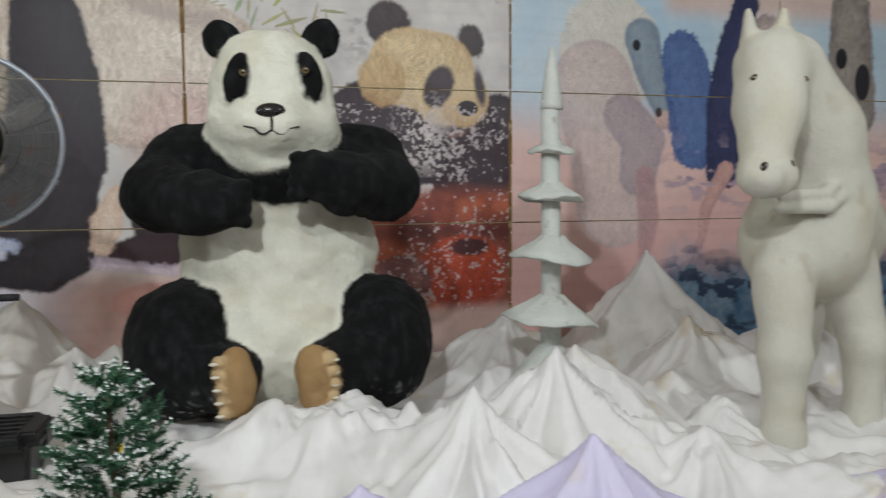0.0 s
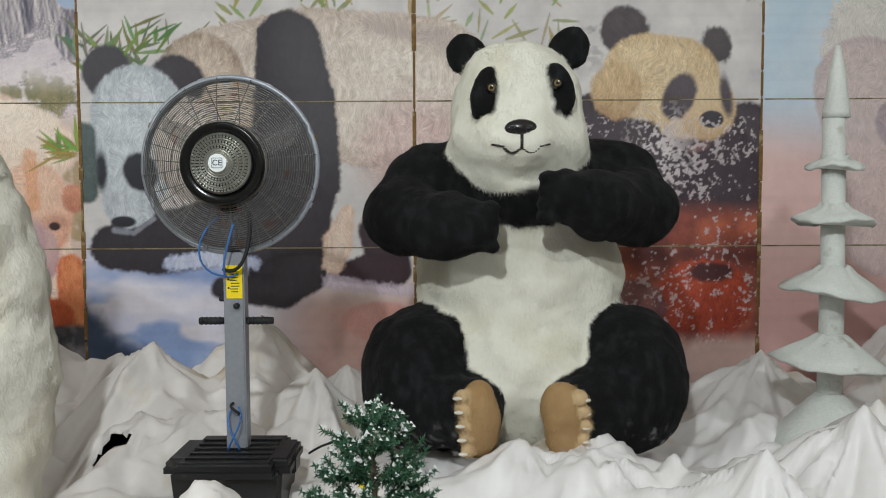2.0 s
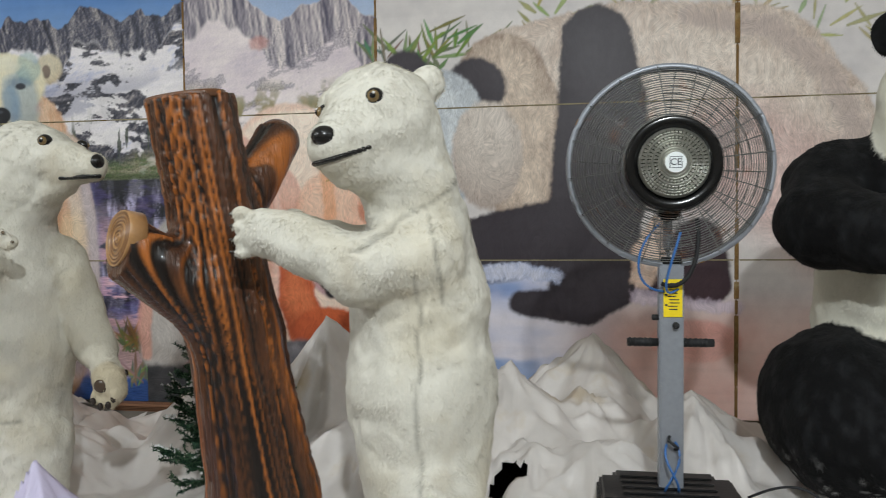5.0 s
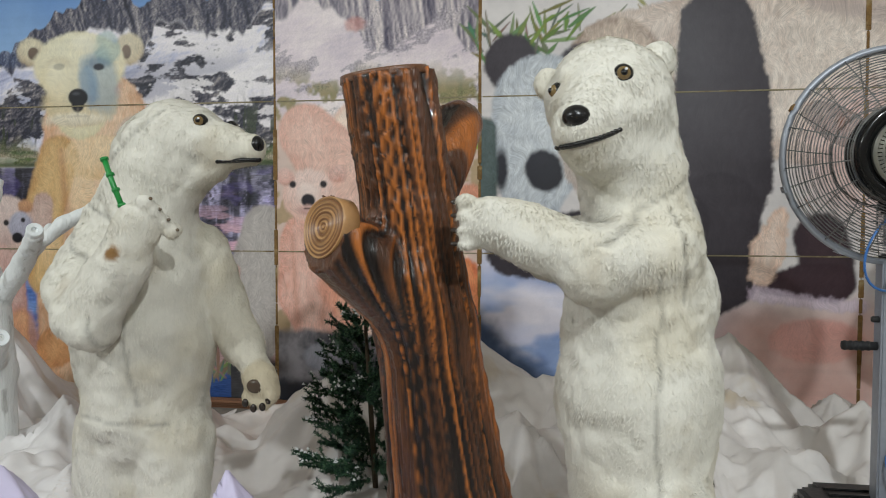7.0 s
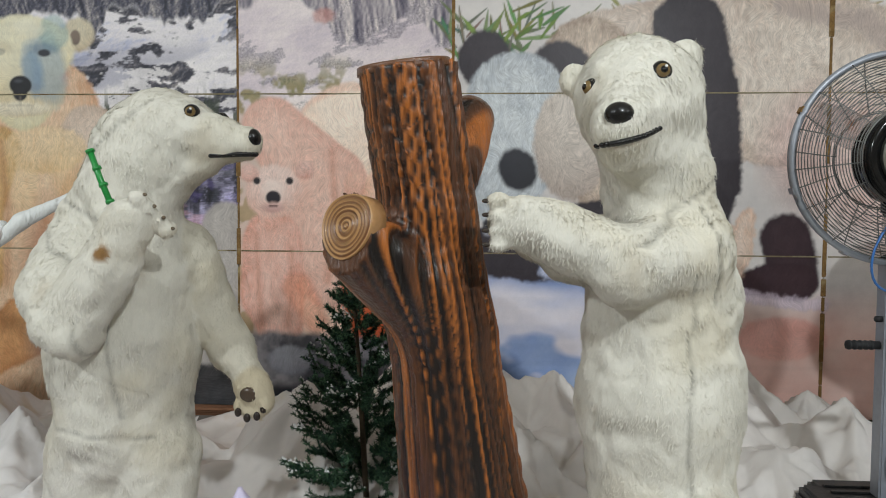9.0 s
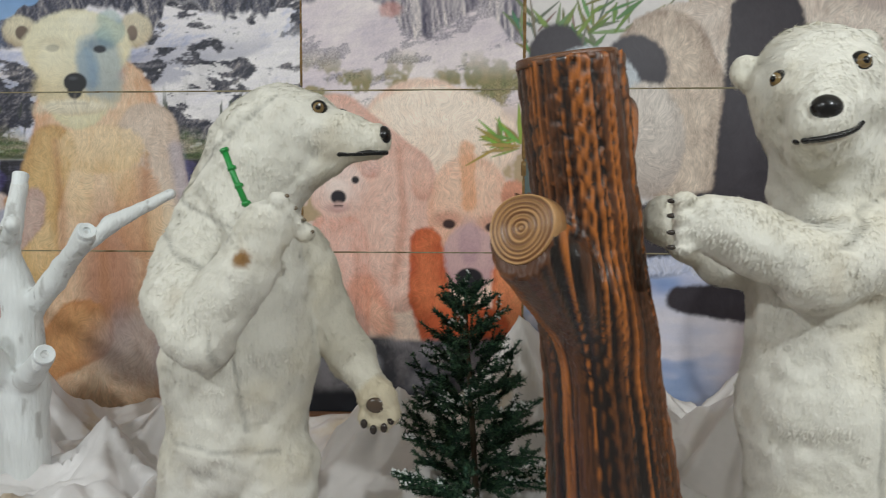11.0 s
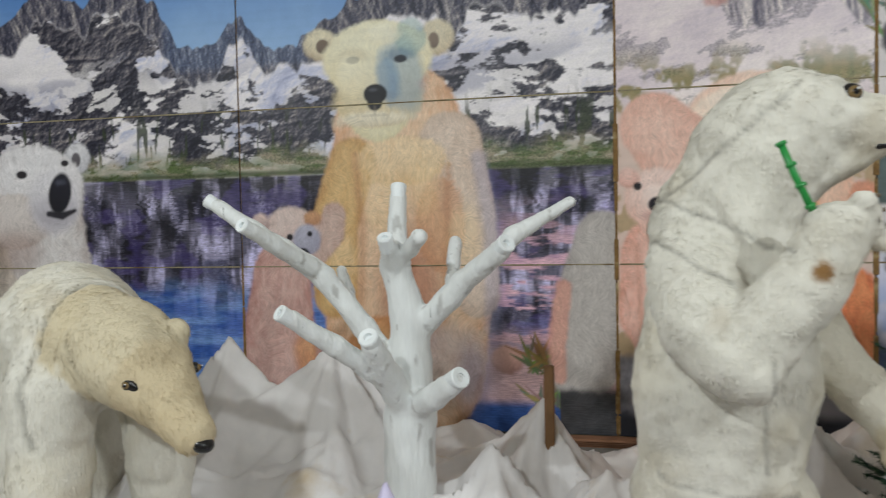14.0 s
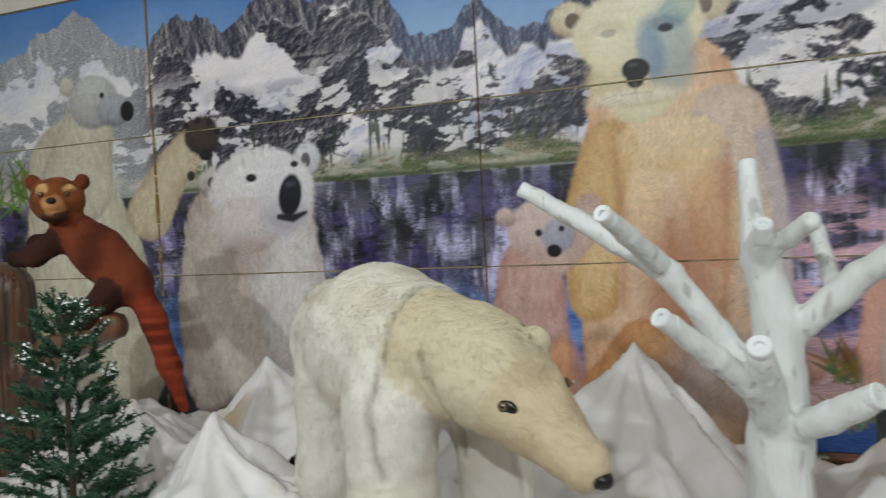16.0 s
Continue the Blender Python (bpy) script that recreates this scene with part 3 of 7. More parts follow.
value = lake_rgb.mean(-1, keepdims=True)
lake_rgb = (0.35 * lake_rgb + 0.65 * value) * np.array([0.60, 0.57, 0.80]) + np.array([0.002, 0.002, 0.008])
streak = sm(0.42, 0.64, noise2(x * 11, z * 2.4, 4, 0.6))
lake_rgb = lake_rgb * (0.26 + 1.25 * streak)[..., None]
ART[LAKE] = ART[LAKE] * (1 - water[..., None]) + lake_rgb * water[..., None]
paint(LAKE, (74, 60, 140), (120, 104, 170), N_HAIR2[LAKE], water * sm(0.55, 0.66, noise2(x * 5, z * 9, 4)) * 0.30)
haze = isrock * (1 - water) * sm(-8.55, -8.9, x)
paint(LAKE, (226, 226, 230), (206, 208, 216), N_MID[LAKE], haze * 0.42)
grit(LAKE, (0, 0.16, 0), isrock * (1 - water))
grit(LAKE, (0, 0.9, 0), np.clip(ribs * (1 - drift) + isrock * (1 - snow), 0, 1) * (1 - water))
grit(LAKE, (0, 0, 1), water)
glow = sm(-4.75, -4.35, x) * sm(1.55, 1.1, z) * sm(0.44, 0.54, noise2(x * 3.5, z * 16, 5, 0.6))
paint(LAKE, (228, 186, 194), (190, 150, 178), N_HAIR2[LAKE], water * glow)
deep = sm(1.05, 0.8, z + 0.3 * (N_MID[LAKE] - 0.5)) * sm(-4.6, -5.6, x)
paint(LAKE, (44, 88, 168), (112, 150, 208), np.clip(0.5 + 2.5 * (noise2(x * 4, z * 22, 4) - 0.5), 0, 1), water * deep * 0.8)
near = sm(0.75, 0.45, z + 0.1 * (N_MID[LAKE] - 0.5)) * sm(-5.2, -4.4, x)
paint(LAKE, (206, 170, 166), (176, 150, 160), N_MID[LAKE], near)
paint(LAKE, (46, 78, 140), (66, 96, 158), N_HAIR2[LAKE], sm(0.27, 0.2, z) * sm(-5.0, -4.6, x))
# reeds and stones at the bank
oval(-4.44, 0.50, 0.10, 0.09, (214, 170, 154), (150, 110, 104), fur=0.4)
tuft(-4.22, 0.45, 26, 0.10, 0.22, (172, 160, 96), (96, 108, 58), 5)
tuft(-4.20, 0.2, 18, 0.10, 0.2, (170, 172, 140), (96, 118, 78), 6)
tuft(-10.3, 1.75, 60, 0.4, 0.28, (120, 160, 60), (70, 110, 40), 7)
dark_edge = area(-11.1, -7.3, 0.05, 0.42)
paint(dark_edge, (34, 38, 50), (60, 62, 70), N_MID[dark_edge], sm(0.40, 0.2, GZ[dark_edge] + 0.3 * (N_MID[dark_edge] - 0.5)))

# -- bear behind, with lifted paw
CREAM, CREAM_D = (226, 218, 200), (188, 172, 146)
band([(-9.55, 1.9, 0.40), (-9.45, 1.2, 0.60), (-9.3, 0.55, 0.62)], (226, 220, 200), (176, 166, 146))
band([(-9.45, 1.85, 0.36), (-9.3, 2.30, 0.24)], (220, 212, 194), (170, 160, 144))
oval(-9.25, 2.42, 0.24, 0.20, (206, 206, 206), (140, 138, 138))
oval(-9.05, 2.34, 0.17, 0.12, (186, 188, 194), (116, 116, 124))
dot(-8.93, 2.32, 0.065, (30, 30, 36), 0.075)
dot(-9.16, 2.46, 0.022, (40, 38, 40))
oval(-9.50, 2.56, 0.07, 0.07, (220, 214, 200), (150, 140, 130))
band([(-8.78, 1.55, 0.20), (-8.55, 1.85, 0.16), (-8.30, 2.06, 0.13)], (218, 204, 178), (170, 150, 122))
oval(-8.27, 2.08, 0.15, 0.14, (74, 62, 56), (44, 38, 38), ruffle=0.05)
dot(-8.24, 1.94, 0.06, (36, 34, 38), 0.04)
for px, pz in ((-8.40, 2.16), (-8.30, 2.19), (-8.20, 2.17), (-8.14, 2.10)):
    dot(px, pz, 0.024, (34, 32, 36))
dot(-8.38, 1.80, 0.035, (60, 52, 50))
# -- great white bear looking up
band([(-8.05, 1.35, 0.42), (-8.05, 0.85, 0.52), (-8.0, 0.45, 0.55)], (220, 208, 196), (166, 150, 140), ruffle=0.08)
band([(-7.72, 1.40, 0.34), (-7.62, 0.95, 0.30), (-7.6, 0.6, 0.24)], (234, 230, 228), (186, 174, 170), ruffle=0.08)
oval(-8.22, 1.74, 0.10, 0.10, (224, 218, 214), (120, 112, 112))
oval(-7.42, 1.85, 0.10, 0.11, (236, 234, 236), (170, 168, 176))
dot(-8.20, 1.74, 0.04, (70, 62, 62))
dot(-7.43, 1.84, 0.035, (110, 104, 110), 0.05)
oval(-7.80, 1.64, 0.43, 0.31, (240, 238, 240), (206, 198, 198), ruffle=0.06)
oval(-7.95, 1.42, 0.30, 0.20, (226, 218, 214), (190, 176, 170), ruffle=0.08)
oval(-7.62, 1.55, 0.20, 0.22, (234, 231, 234), (198, 192, 198), edge=0.08)
oval(-7.60, 1.50, 0.16, 0.11, (214, 210, 216), (166, 160, 168), fur=0.3, edge=0.07)
oval(-7.565, 1.61, 0.088, 0.145, (34, 34, 46), (18, 18, 26), rot=-12, edge=0.02, ruffle=0.01, fur=0.2)
oval(-7.56, 1.685, 0.04, 0.02, (86, 88, 104), (60, 60, 74), fur=0.2, strength=0.8)
band([(-7.66, 1.47, 0.02), (-7.55, 1.455, 0.028), (-7.45, 1.49, 0.012)], (44, 42, 50), edge=0.02, ruffle=0.01)
dot(-7.87, 1.75, 0.045, (44, 40, 46), 0.028)
dot(-7.52, 1.82, 0.03, (44, 40, 46), 0.022)
oval(-7.95, 1.2, 0.2, 0.14, (172, 140, 128), (140, 112, 104), edge=0.1, strength=0.4)
# -- tall golden bear with its cub
GOLD, GOLD_D = (236, 212, 182), (206, 158, 122)
band([(-5.12, 1.95, 0.42), (-5.08, 1.45, 0.56), (-5.08, 0.9, 0.55), (-5.1, 0.45, 0.52)], GOLD, GOLD_D, ruffle=0.06)
band([(-4.78, 1.85, 0.20), (-4.66, 1.4, 0.16), (-4.62, 0.9, 0.14)], (224, 206, 190), (196, 170, 150), ruffle=0.04)
band([(-4.60, 1.75, 0.05), (-4.52, 1.3, 0.05), (-4.53, 0.7, 0.05)], (170, 172, 200), (146, 150, 186), strength=0.4, edge=0.06)
band([(-5.42, 1.75, 0.16), (-5.55, 1.35, 0.16), (-5.55, 0.9, 0.15)], (222, 190, 136), (190, 146, 92))
oval(-5.05, 0.90, 0.20, 0.44, (178, 112, 84), (140, 82, 66), strength=0.72, edge=0.20, ruffle=0.2)
oval(-4.85, 1.35, 0.16, 0.30, (214, 160, 118), (186, 130, 92), strength=0.6, ruffle=0.1)
oval(-5.1, 1.75, 0.3, 0.16, (236, 214, 178), (220, 184, 130), strength=0.7, ruffle=0.1)
band([(-5.25, 0.55, 0.22), (-5.5, 0.35, 0.14)], (216, 166, 116), (186, 128, 84), ruffle=0.08)
oval(-4.85, 0.45, 0.34, 0.26, (190, 182, 184), (128, 118, 124), edge=0.2, strength=0.6)
oval(-4.66, 0.36, 0.10, 0.24, (84, 96, 140), (66, 76, 110), strength=0.35, edge=0.1)
for pts_ in ([(-5.40, 1.80, 0.02), (-5.36, 1.35, 0.03), (-5.38, 0.85, 0.03)], [(-4.80, 1.70, 0.02), (-4.80, 1.2, 0.03), (-4.84, 0.75, 0.03)], [(-5.10, 1.30, 0.02), (-5.08, 0.7, 0.04)]):
    band(pts_, (168, 112, 76), (190, 136, 96), edge=0.06, ruffle=0.12, strength=0.55)
for cx_, cz_ in ((-5.50, 1.10), (-4.70, 1.25), (-5.25, 1.50), (-4.95, 1.62)):
    oval(cx_, cz_, 0.10, 0.20, (240, 216, 176), (226, 190, 140), edge=0.08, ruffle=0.12, strength=0.5)
oval(-5.62, 2.51, 0.11, 0.10, (232, 224, 196), (176, 156, 126))
oval(-4.85, 2.51, 0.11, 0.11, (222, 214, 190), (186, 166, 134))
dot(-5.60, 2.50, 0.045, (120, 100, 84))
dot(-4.87, 2.49, 0.035, (140, 120, 104), 0.05)
band([(-5.24, 2.40, 0.24), (-5.24, 2.1, 0.22)], (230, 226, 200), (214, 200, 160), fur=0.5)
oval(-5.24, 2.40, 0.36, 0.24, (236, 232, 208), (222, 208, 168), fur=0.5)
oval(-5.24, 2.14, 0.30, 0.17, (226, 216, 186), (206, 184, 140), fur=0.5)
oval(-5.07, 2.30, 0.13, 0.25, (150, 172, 186), (118, 146, 168), rot=12, strength=0.62, edge=0.07, fur=0.4)
oval(-5.02, 2.52, 0.10, 0.12, (160, 188, 178), (128, 160, 160), strength=0.6)
oval(-5.27, 2.02, 0.24, 0.05, (238, 232, 214), (210, 196, 170), strength=0.8)
oval(-5.27, 2.26, 0.10, 0.16, (236, 230, 204), (206, 196, 166), edge=0.05, fur=0.3, strength=0.7)
oval(-5.17, 2.27, 0.07, 0.17, (128, 156, 180), (104, 134, 164), edge=0.05, fur=0.3, strength=0.75, rot=8)
oval(-5.40, 2.43, 0.09, 0.04, (204, 190, 158), (186, 170, 138), edge=0.05, fur=0.3, strength=0.5)
oval(-5.085, 2.42, 0.09, 0.04, (110, 134, 152), (94, 116, 138), edge=0.04, fur=0.3, strength=0.7)
oval(-5.255, 2.18, 0.078, 0.062, (26, 26, 32), (16, 16, 20), edge=0.012, ruffle=0.006, fur=0.2)
oval(-5.26, 2.125, 0.05, 0.05, (30, 30, 36), (18, 18, 22), edge=0.015, ruffle=0.006, fur=0.2)
oval(-5.27, 2.205, 0.03, 0.012, (86, 88, 96), (60, 62, 70), edge=0.012, ruffle=0, fur=0.1, strength=0.7)
dot(-5.40, 2.40, 0.042, (40, 34, 34), 0.024)
dot(-5.085, 2.39, 0.042, (34, 38, 50), 0.024)
band([(-5.26, 2.10, 0.008), (-5.26, 2.055, 0.008)], (150, 136, 120), edge=0.012, ruffle=0.0, strength=0.4)
band([(-5.34, 2.045, 0.006), (-5.18, 2.045, 0.006)], (170, 150, 126), edge=0.014, ruffle=0.0, strength=0.4)
oval(-5.42, 2.30, 0.10, 0.14, (244, 238, 214), (232, 218, 180), strength=0.6, fur=0.3)
oval(-5.20, 2.55, 0.12, 0.07, (244, 240, 220), (232, 222, 190), strength=0.6, fur=0.3)
# cub
band([(-5.92, 1.05, 0.20), (-5.95, 0.7, 0.25), (-5.95, 0.35, 0.26)], (218, 186, 176), (176, 128, 118), ruffle=0.05)
band([(-5.75, 1.15, 0.12), (-5.58, 1.30, 0.10), (-5.55, 1.42, 0.08)], (214, 190, 178), (180, 146, 134))
oval(-5.85, 1.30, 0.20, 0.18, (226, 208, 200), (190, 162, 154))
oval(-6.06, 1.38, 0.06, 0.06, (222, 200, 192), (150, 120, 116))
oval(-5.70, 1.40, 0.06, 0.05, (206, 160, 120), (170, 120, 90))
oval(-5.74, 1.26, 0.10, 0.10, (176, 180, 200), (140, 146, 170), strength=0.8)
dot(-5.77, 1.17, 0.045, (28, 26, 34), 0.038)
dot(-5.86, 1.28, 0.022, (34, 30, 34))
dot(-5.72, 1.30, 0.018, (34, 30, 34))
band([(-5.75, 0.55, 0.10), (-5.68, 0.3, 0.12)], (226, 168, 112), (190, 124, 78), edge=0.07, strength=0.7)

# -- narrow sheet: rose bears under a stony slope
ROSE = area(-3.775, -2.36, WZ0, WZ1)
x, z = GX[ROSE], GZ[ROSE]
paint(ROSE, (236, 222, 220), (222, 204, 204), np.clip(N_MID[ROSE] * 1.4 - 0.2, 0, 1), np.ones_like(x))
hs_ = noise2(x * 3 + 1.4 * z, z * 4 - x, 6, 0.6, True)
rel_ = relief(hs_, -0.75, 0.65, 0.035)
blend(ROSE, ramp(0.45 * rel_ + 0.8 * noise2(x * 2.4, z * 4, 4) - 0.05, [(0, (176, 166, 184)), (0.4, (222, 208, 214)), (0.75, (246, 234, 232)), (1, (252, 244, 240))]), sm(1.95, 2.05, z))
stones = sm(0.575, 0.605, noise2(x * 3.6 + 7, z * 7.5 - 1.5 * x, 6, 0.58))
blend(ROSE, ramp(0.75 * rel_ + 0.3 * noise2(x * 20, z * 24, 3), [(0, (70, 68, 86)), (0.4, (128, 122, 136)), (0.7, (182, 172, 178)), (1, (226, 214, 214))]), stones * sm(2.0, 2.1, z) * 0.65)
grit(ROSE, (0, 0.7, 0), sm(1.95, 2.05, z) * (0.2 + 0.8 * stones))
top_ = np.interp(x, [-3.8, -3.5, -3.25, -3.05, -2.85, -2.62, -2.36], [2.98, 3.02, 2.90, 2.78, 2.86, 2.92, 2.74]) + 0.10 * (noise2(x * 9, x * 0 + 2, 3) - 0.5)
paint(ROSE, (120, 158, 210), (206, 214, 226), N_BIG[ROSE], sm(-0.01, 0.01, z - top_))
crag_ = relief(noise2(x * 6.5 + 3 + 0.8 * z, z * 1.4, 5, 0.62, True), -1.0, 0.25, 0.05)
blend(ROSE, ramp(crag_, [(0, (84, 80, 98)), (0.4, (146, 138, 148)), (0.7, (196, 186, 188)), (1, (232, 220, 216))]), sm(0.01, -0.01, z - top_) * sm(-0.02, 0.02, z - top_ + 0.16 + 0.3 * noise2(x * 4, z, 3)))
paint(ROSE, (120, 124, 84), (170, 150, 110), N_FINE[ROSE], sm(2.42, 2.15, z) * sm(0.5, 0.62, field2(7, 7, 31, 4)[ROSE]))
paint(ROSE, (196, 160, 130), (226, 190, 160), N_MID[ROSE], sm(2.12, 1.9, z) * 0.5)
oval(-3.2, 2.62, 0.07, 0.05, (206, 150, 140), (190, 130, 120), strength=0.7)
R1 = (-3.775, -2.36)
band([(-3.0, 1.75, 0.44), (-2.95, 1.2, 0.50), (-2.9, 0.75, 0.48)], (252, 232, 214), (238, 202, 182), clip=R1, ruffle=0.05)
oval(-2.92, 1.80, 0.52, 0.34, (253, 238, 222), (242, 212, 190), clip=R1, ruffle=0.05)
band([(-3.55, 1.9, 0.20), (-3.2, 1.5, 0.3), (-3.15, 0.9, 0.2)], (240, 206, 190), (222, 172, 154), clip=R1)
oval(-2.70, 1.35, 0.27, 0.36, (246, 214, 190), (226, 164, 136), clip=R1, ruffle=0.05)
band([(-2.72, 1.75, 0.05), (-2.70, 1.4, 0.05)], (226, 150, 100), (236, 180, 140), clip=R1, strength=0.7, ruffle=0.06)
oval(-2.42, 1.45, 0.08, 0.10, (226, 160, 130), (190, 120, 96), clip=R1)
oval(-3.0, 1.52, 0.07, 0.10, (240, 200, 180), (210, 150, 130), clip=R1)
oval(-2.70, 1.05, 0.17, 0.22, (222, 186, 180), (190, 150, 154), clip=R1, fur=0.5)
oval(-2.70, 1.16, 0.07, 0.14, (206, 170, 172), (176, 138, 148), clip=R1, fur=0.4, edge=0.05, strength=0.8)
oval(-2.84, 1.30, 0.09, 0.05, (206, 146, 124), (190, 126, 106), clip=R1, edge=0.05, strength=0.7)
oval(-2.55, 1.28, 0.09, 0.05, (206, 146, 124), (190, 126, 106), clip=R1, edge=0.05, strength=0.7)
oval(-2.70, 0.93, 0.085, 0.06, (40, 36, 42), (26, 24, 28), clip=R1, edge=0.015, ruffle=0.006, fur=0.2)
oval(-2.70, 0.88, 0.05, 0.06, (44, 40, 46), (30, 26, 32), clip=R1, edge=0.02, ruffle=0.006, fur=0.2)
dot(-2.83, 1.27, 0.04, (70, 48, 46), 0.03)
dot(-2.56, 1.25, 0.04, (70, 48, 46), 0.03)
band([(-2.98, 1.15, 0.10), (-2.95, 0.8, 0.14), (-2.85, 0.55, 0.16)], (226, 130, 84), (186, 84, 50), clip=R1, ruffle=0.06)
band([(-2.46, 0.95, 0.10), (-2.42, 0.6, 0.13)], (236, 160, 110), (206, 104, 66), clip=R1, ruffle=0.06)
oval(-2.72, 0.60, 0.28, 0.16, (214, 106, 62), (160, 70, 44), clip=R1, ruffle=0.06)
band([(-3.55, 1.15, 0.20), (-3.55, 0.8, 0.22), (-3.5, 0.6, 0.16)], (242, 206, 192), (220, 160, 140), clip=R1, ruffle=0.05)
band([(-3.38, 0.85, 0.10), (-3.25, 0.62, 0.08)], (232, 160, 124), (210, 126, 96), clip=R1, edge=0.06, strength=0.6)
oval(-3.54, 1.48, 0.19, 0.18, (244, 220, 210), (226, 184, 168), clip=R1)
oval(-3.70, 1.60, 0.06, 0.06, (240, 206, 194), (206, 150, 134), clip=R1)
oval(-3.33, 1.62, 0.06, 0.06, (240, 206, 194), (206, 150, 134), clip=R1)
for pts_ in ([(-3.66, 1.2, 0.015), (-3.64, 0.8, 0.02), (-3.62, 0.6, 0.02)], [(-3.42, 1.1, 0.015), (-3.42, 0.8, 0.02), (-3.45, 0.6, 0.02)], [(-3.15, 1.75, 0.02), (-3.12, 1.3, 0.03), (-3.18, 0.9, 0.03)]):
    band(pts_, (196, 132, 110), (214, 156, 134), edge=0.05, ruffle=0.1, strength=0.6, clip=R1)
oval(-3.54, 1.47, 0.09, 0.09, (250, 232, 222), (230, 196, 184), clip=R1, fur=0.3, edge=0.04)
dot(-3.54, 1.44, 0.05, (44, 40, 48), 0.045)
dot(-3.65, 1.55, 0.024, (40, 34, 38))
dot(-3.43, 1.55, 0.024, (40, 34, 38))
oval(-3.54, 1.375, 0.07, 0.03, (226, 190, 180), (190, 140, 134), clip=R1, fur=0.3)
band([(-3.565, 1.385, 0.006), (-3.515, 1.385, 0.006)], (96, 66, 66), edge=0.01, ruffle=0)
win = area(-3.775, -2.36, WZ0, 0.62)
paint(win, (70, 70, 76), (140, 136, 140), np.clip(0.5 + 3 * (N_ROCK2[win] - 0.5), 0, 1), sm(0.56, 0.50, GZ[win] + 0.12 * (N_MID[win] - 0.5)))
paint(win, (30, 32, 38), (60, 60, 66), N_MID[win], sm(0.22, 0.14, GZ[win] + 0.2 * (N_BIG[win] - 0.5)))
oval(-3.42, 0.36, 0.16, 0.10, (168, 170, 178), (120, 120, 130), clip=R1, strength=0.8)
tuft(-2.45, 1.78, 24, 0.08, 0.21, (196, 196, 96), (110, 136, 56), 9, up=150, fan=60)
# the same bear's flank runs on over the lake sheet
band([(-3.86, 1.25, 0.16), (-3.95, 0.85, 0.20), (-3.98, 0.45, 0.20)], (198, 192, 186), (166, 158, 154), clip=(-4.4, -3.775))
band([(-4.09, 0.95, 0.05), (-4.14, 0.6, 0.06), (-4.12, 0.4, 0.04)], (226, 168, 148), (206, 146, 130), clip=(-4.4, -3.775), strength=0.8)
win = area(-4.12, -3.775, WZ0, 0.40)
paint(win, (44, 46, 50), (96, 94, 96), N_ROCK2[win], sm(0.34, 0.28, GZ[win] + 0.1 * (N_MID[win] - 0.5)))

# -- giant pandas in the snow
PAN = area(-2.36, 2.44, WZ0, WZ1)
x, z = GX[PAN], GZ[PAN]
paint(PAN, (232, 226, 222), (204, 198, 198), np.clip(N_MID[PAN] * 1.3 - 0.1, 0, 1), np.ones_like(x))
paint(PAN, (150, 144, 146), (190, 184, 184), N_FINE[PAN], sm(0.58, 0.66, N_ROCK[PAN]) * sm(0.7, 1.2, x) * sm(2.2, 2.5, z) * 0.8)
paint(PAN, (240, 214, 206), (226, 176, 164), N_MID[PAN], sm(0.95, 0.55, z) * sm(-1.6, -0.6, x))
paint(PAN, (234, 228, 236), (184, 192, 222), np.clip(noise2(x * 2.5, z * 6, 4) * 1.8 - 0.5, 0, 1), sm(1.25, 1.0, z) * sm(-0.6, -1.3, x))
paint(PAN, (120, 146, 200), (186, 202, 228), N_MID[PAN], sm(0.5, 0.62, field2(1.5, 3.0, 41, 4)[PAN]) * sm(1.05, 0.9, z) * sm(-1.0, -1.4, x))
paint(PAN, (44, 54, 72), (84, 100, 126), N_MID[PAN], sm(0.80, 0.55, z + 0.9 * (x + 2.36) + 0.2 * (N_MID[PAN] - 0.5)))
paint(PAN, (120, 150, 200), (90, 120, 180), N_HAIR2[PAN], np.exp(-((x + 1.75) / 0.45) ** 2 - ((z - 0.82 + 0.05 * x) / 0.06) ** 2) * 0.8)
P1 = (-2.36, 2.44)
COAT, COAT_D = (238, 226, 214), (192, 172, 158)
INKY, INKY_D = (70, 64, 70), (52, 46, 52)
tuft(-2.15, 2.42, 40, 0.26, 0.22, (150, 172, 110), (86, 112, 66), 11, up=80, fan=80)
tuft(-1.8, 2.55, 14, 0.22, 0.22, (130, 170, 80), (84, 120, 50), 12, up=60, fan=50)
tuft(-0.9, 2.78, 30, 0.5, 0.17, (190, 188, 120), (146, 156, 96), 13)
tuft(0.5, 2.60, 34, 0.55, 0.20, (206, 202, 150), (160, 168, 110), 14, up=70, fan=80)
band([(-1.35, 2.2, 0.45), (-0.7, 2.25, 0.52), (0.05, 2.15, 0.56), (0.35, 1.9, 0.48)], COAT, COAT_D, clip=P1, ruffle=0.1, fur=1.0)
band([(-1.5, 2.3, 0.3), (-1.35, 1.85, 0.34), (-1.35, 1.6, 0.26)], (226, 208, 190), (160, 138, 122), clip=P1, ruffle=0.08, fur=1.0)
band([(0.0, 1.75, 0.36), (0.4, 1.5, 0.34), (0.6, 1.3, 0.3)], (232, 208, 200), (196, 164, 158), edge=0.35, clip=P1, ruffle=0.1, fur=1.0)
band([(-0.3, 2.65, 0.06), (0.2, 2.55, 0.08), (0.55, 2.25, 0.08), (0.7, 1.9, 0.08)], (160, 140, 136), (206, 190, 180), clip=P1, ruffle=0.16, strength=0.7)
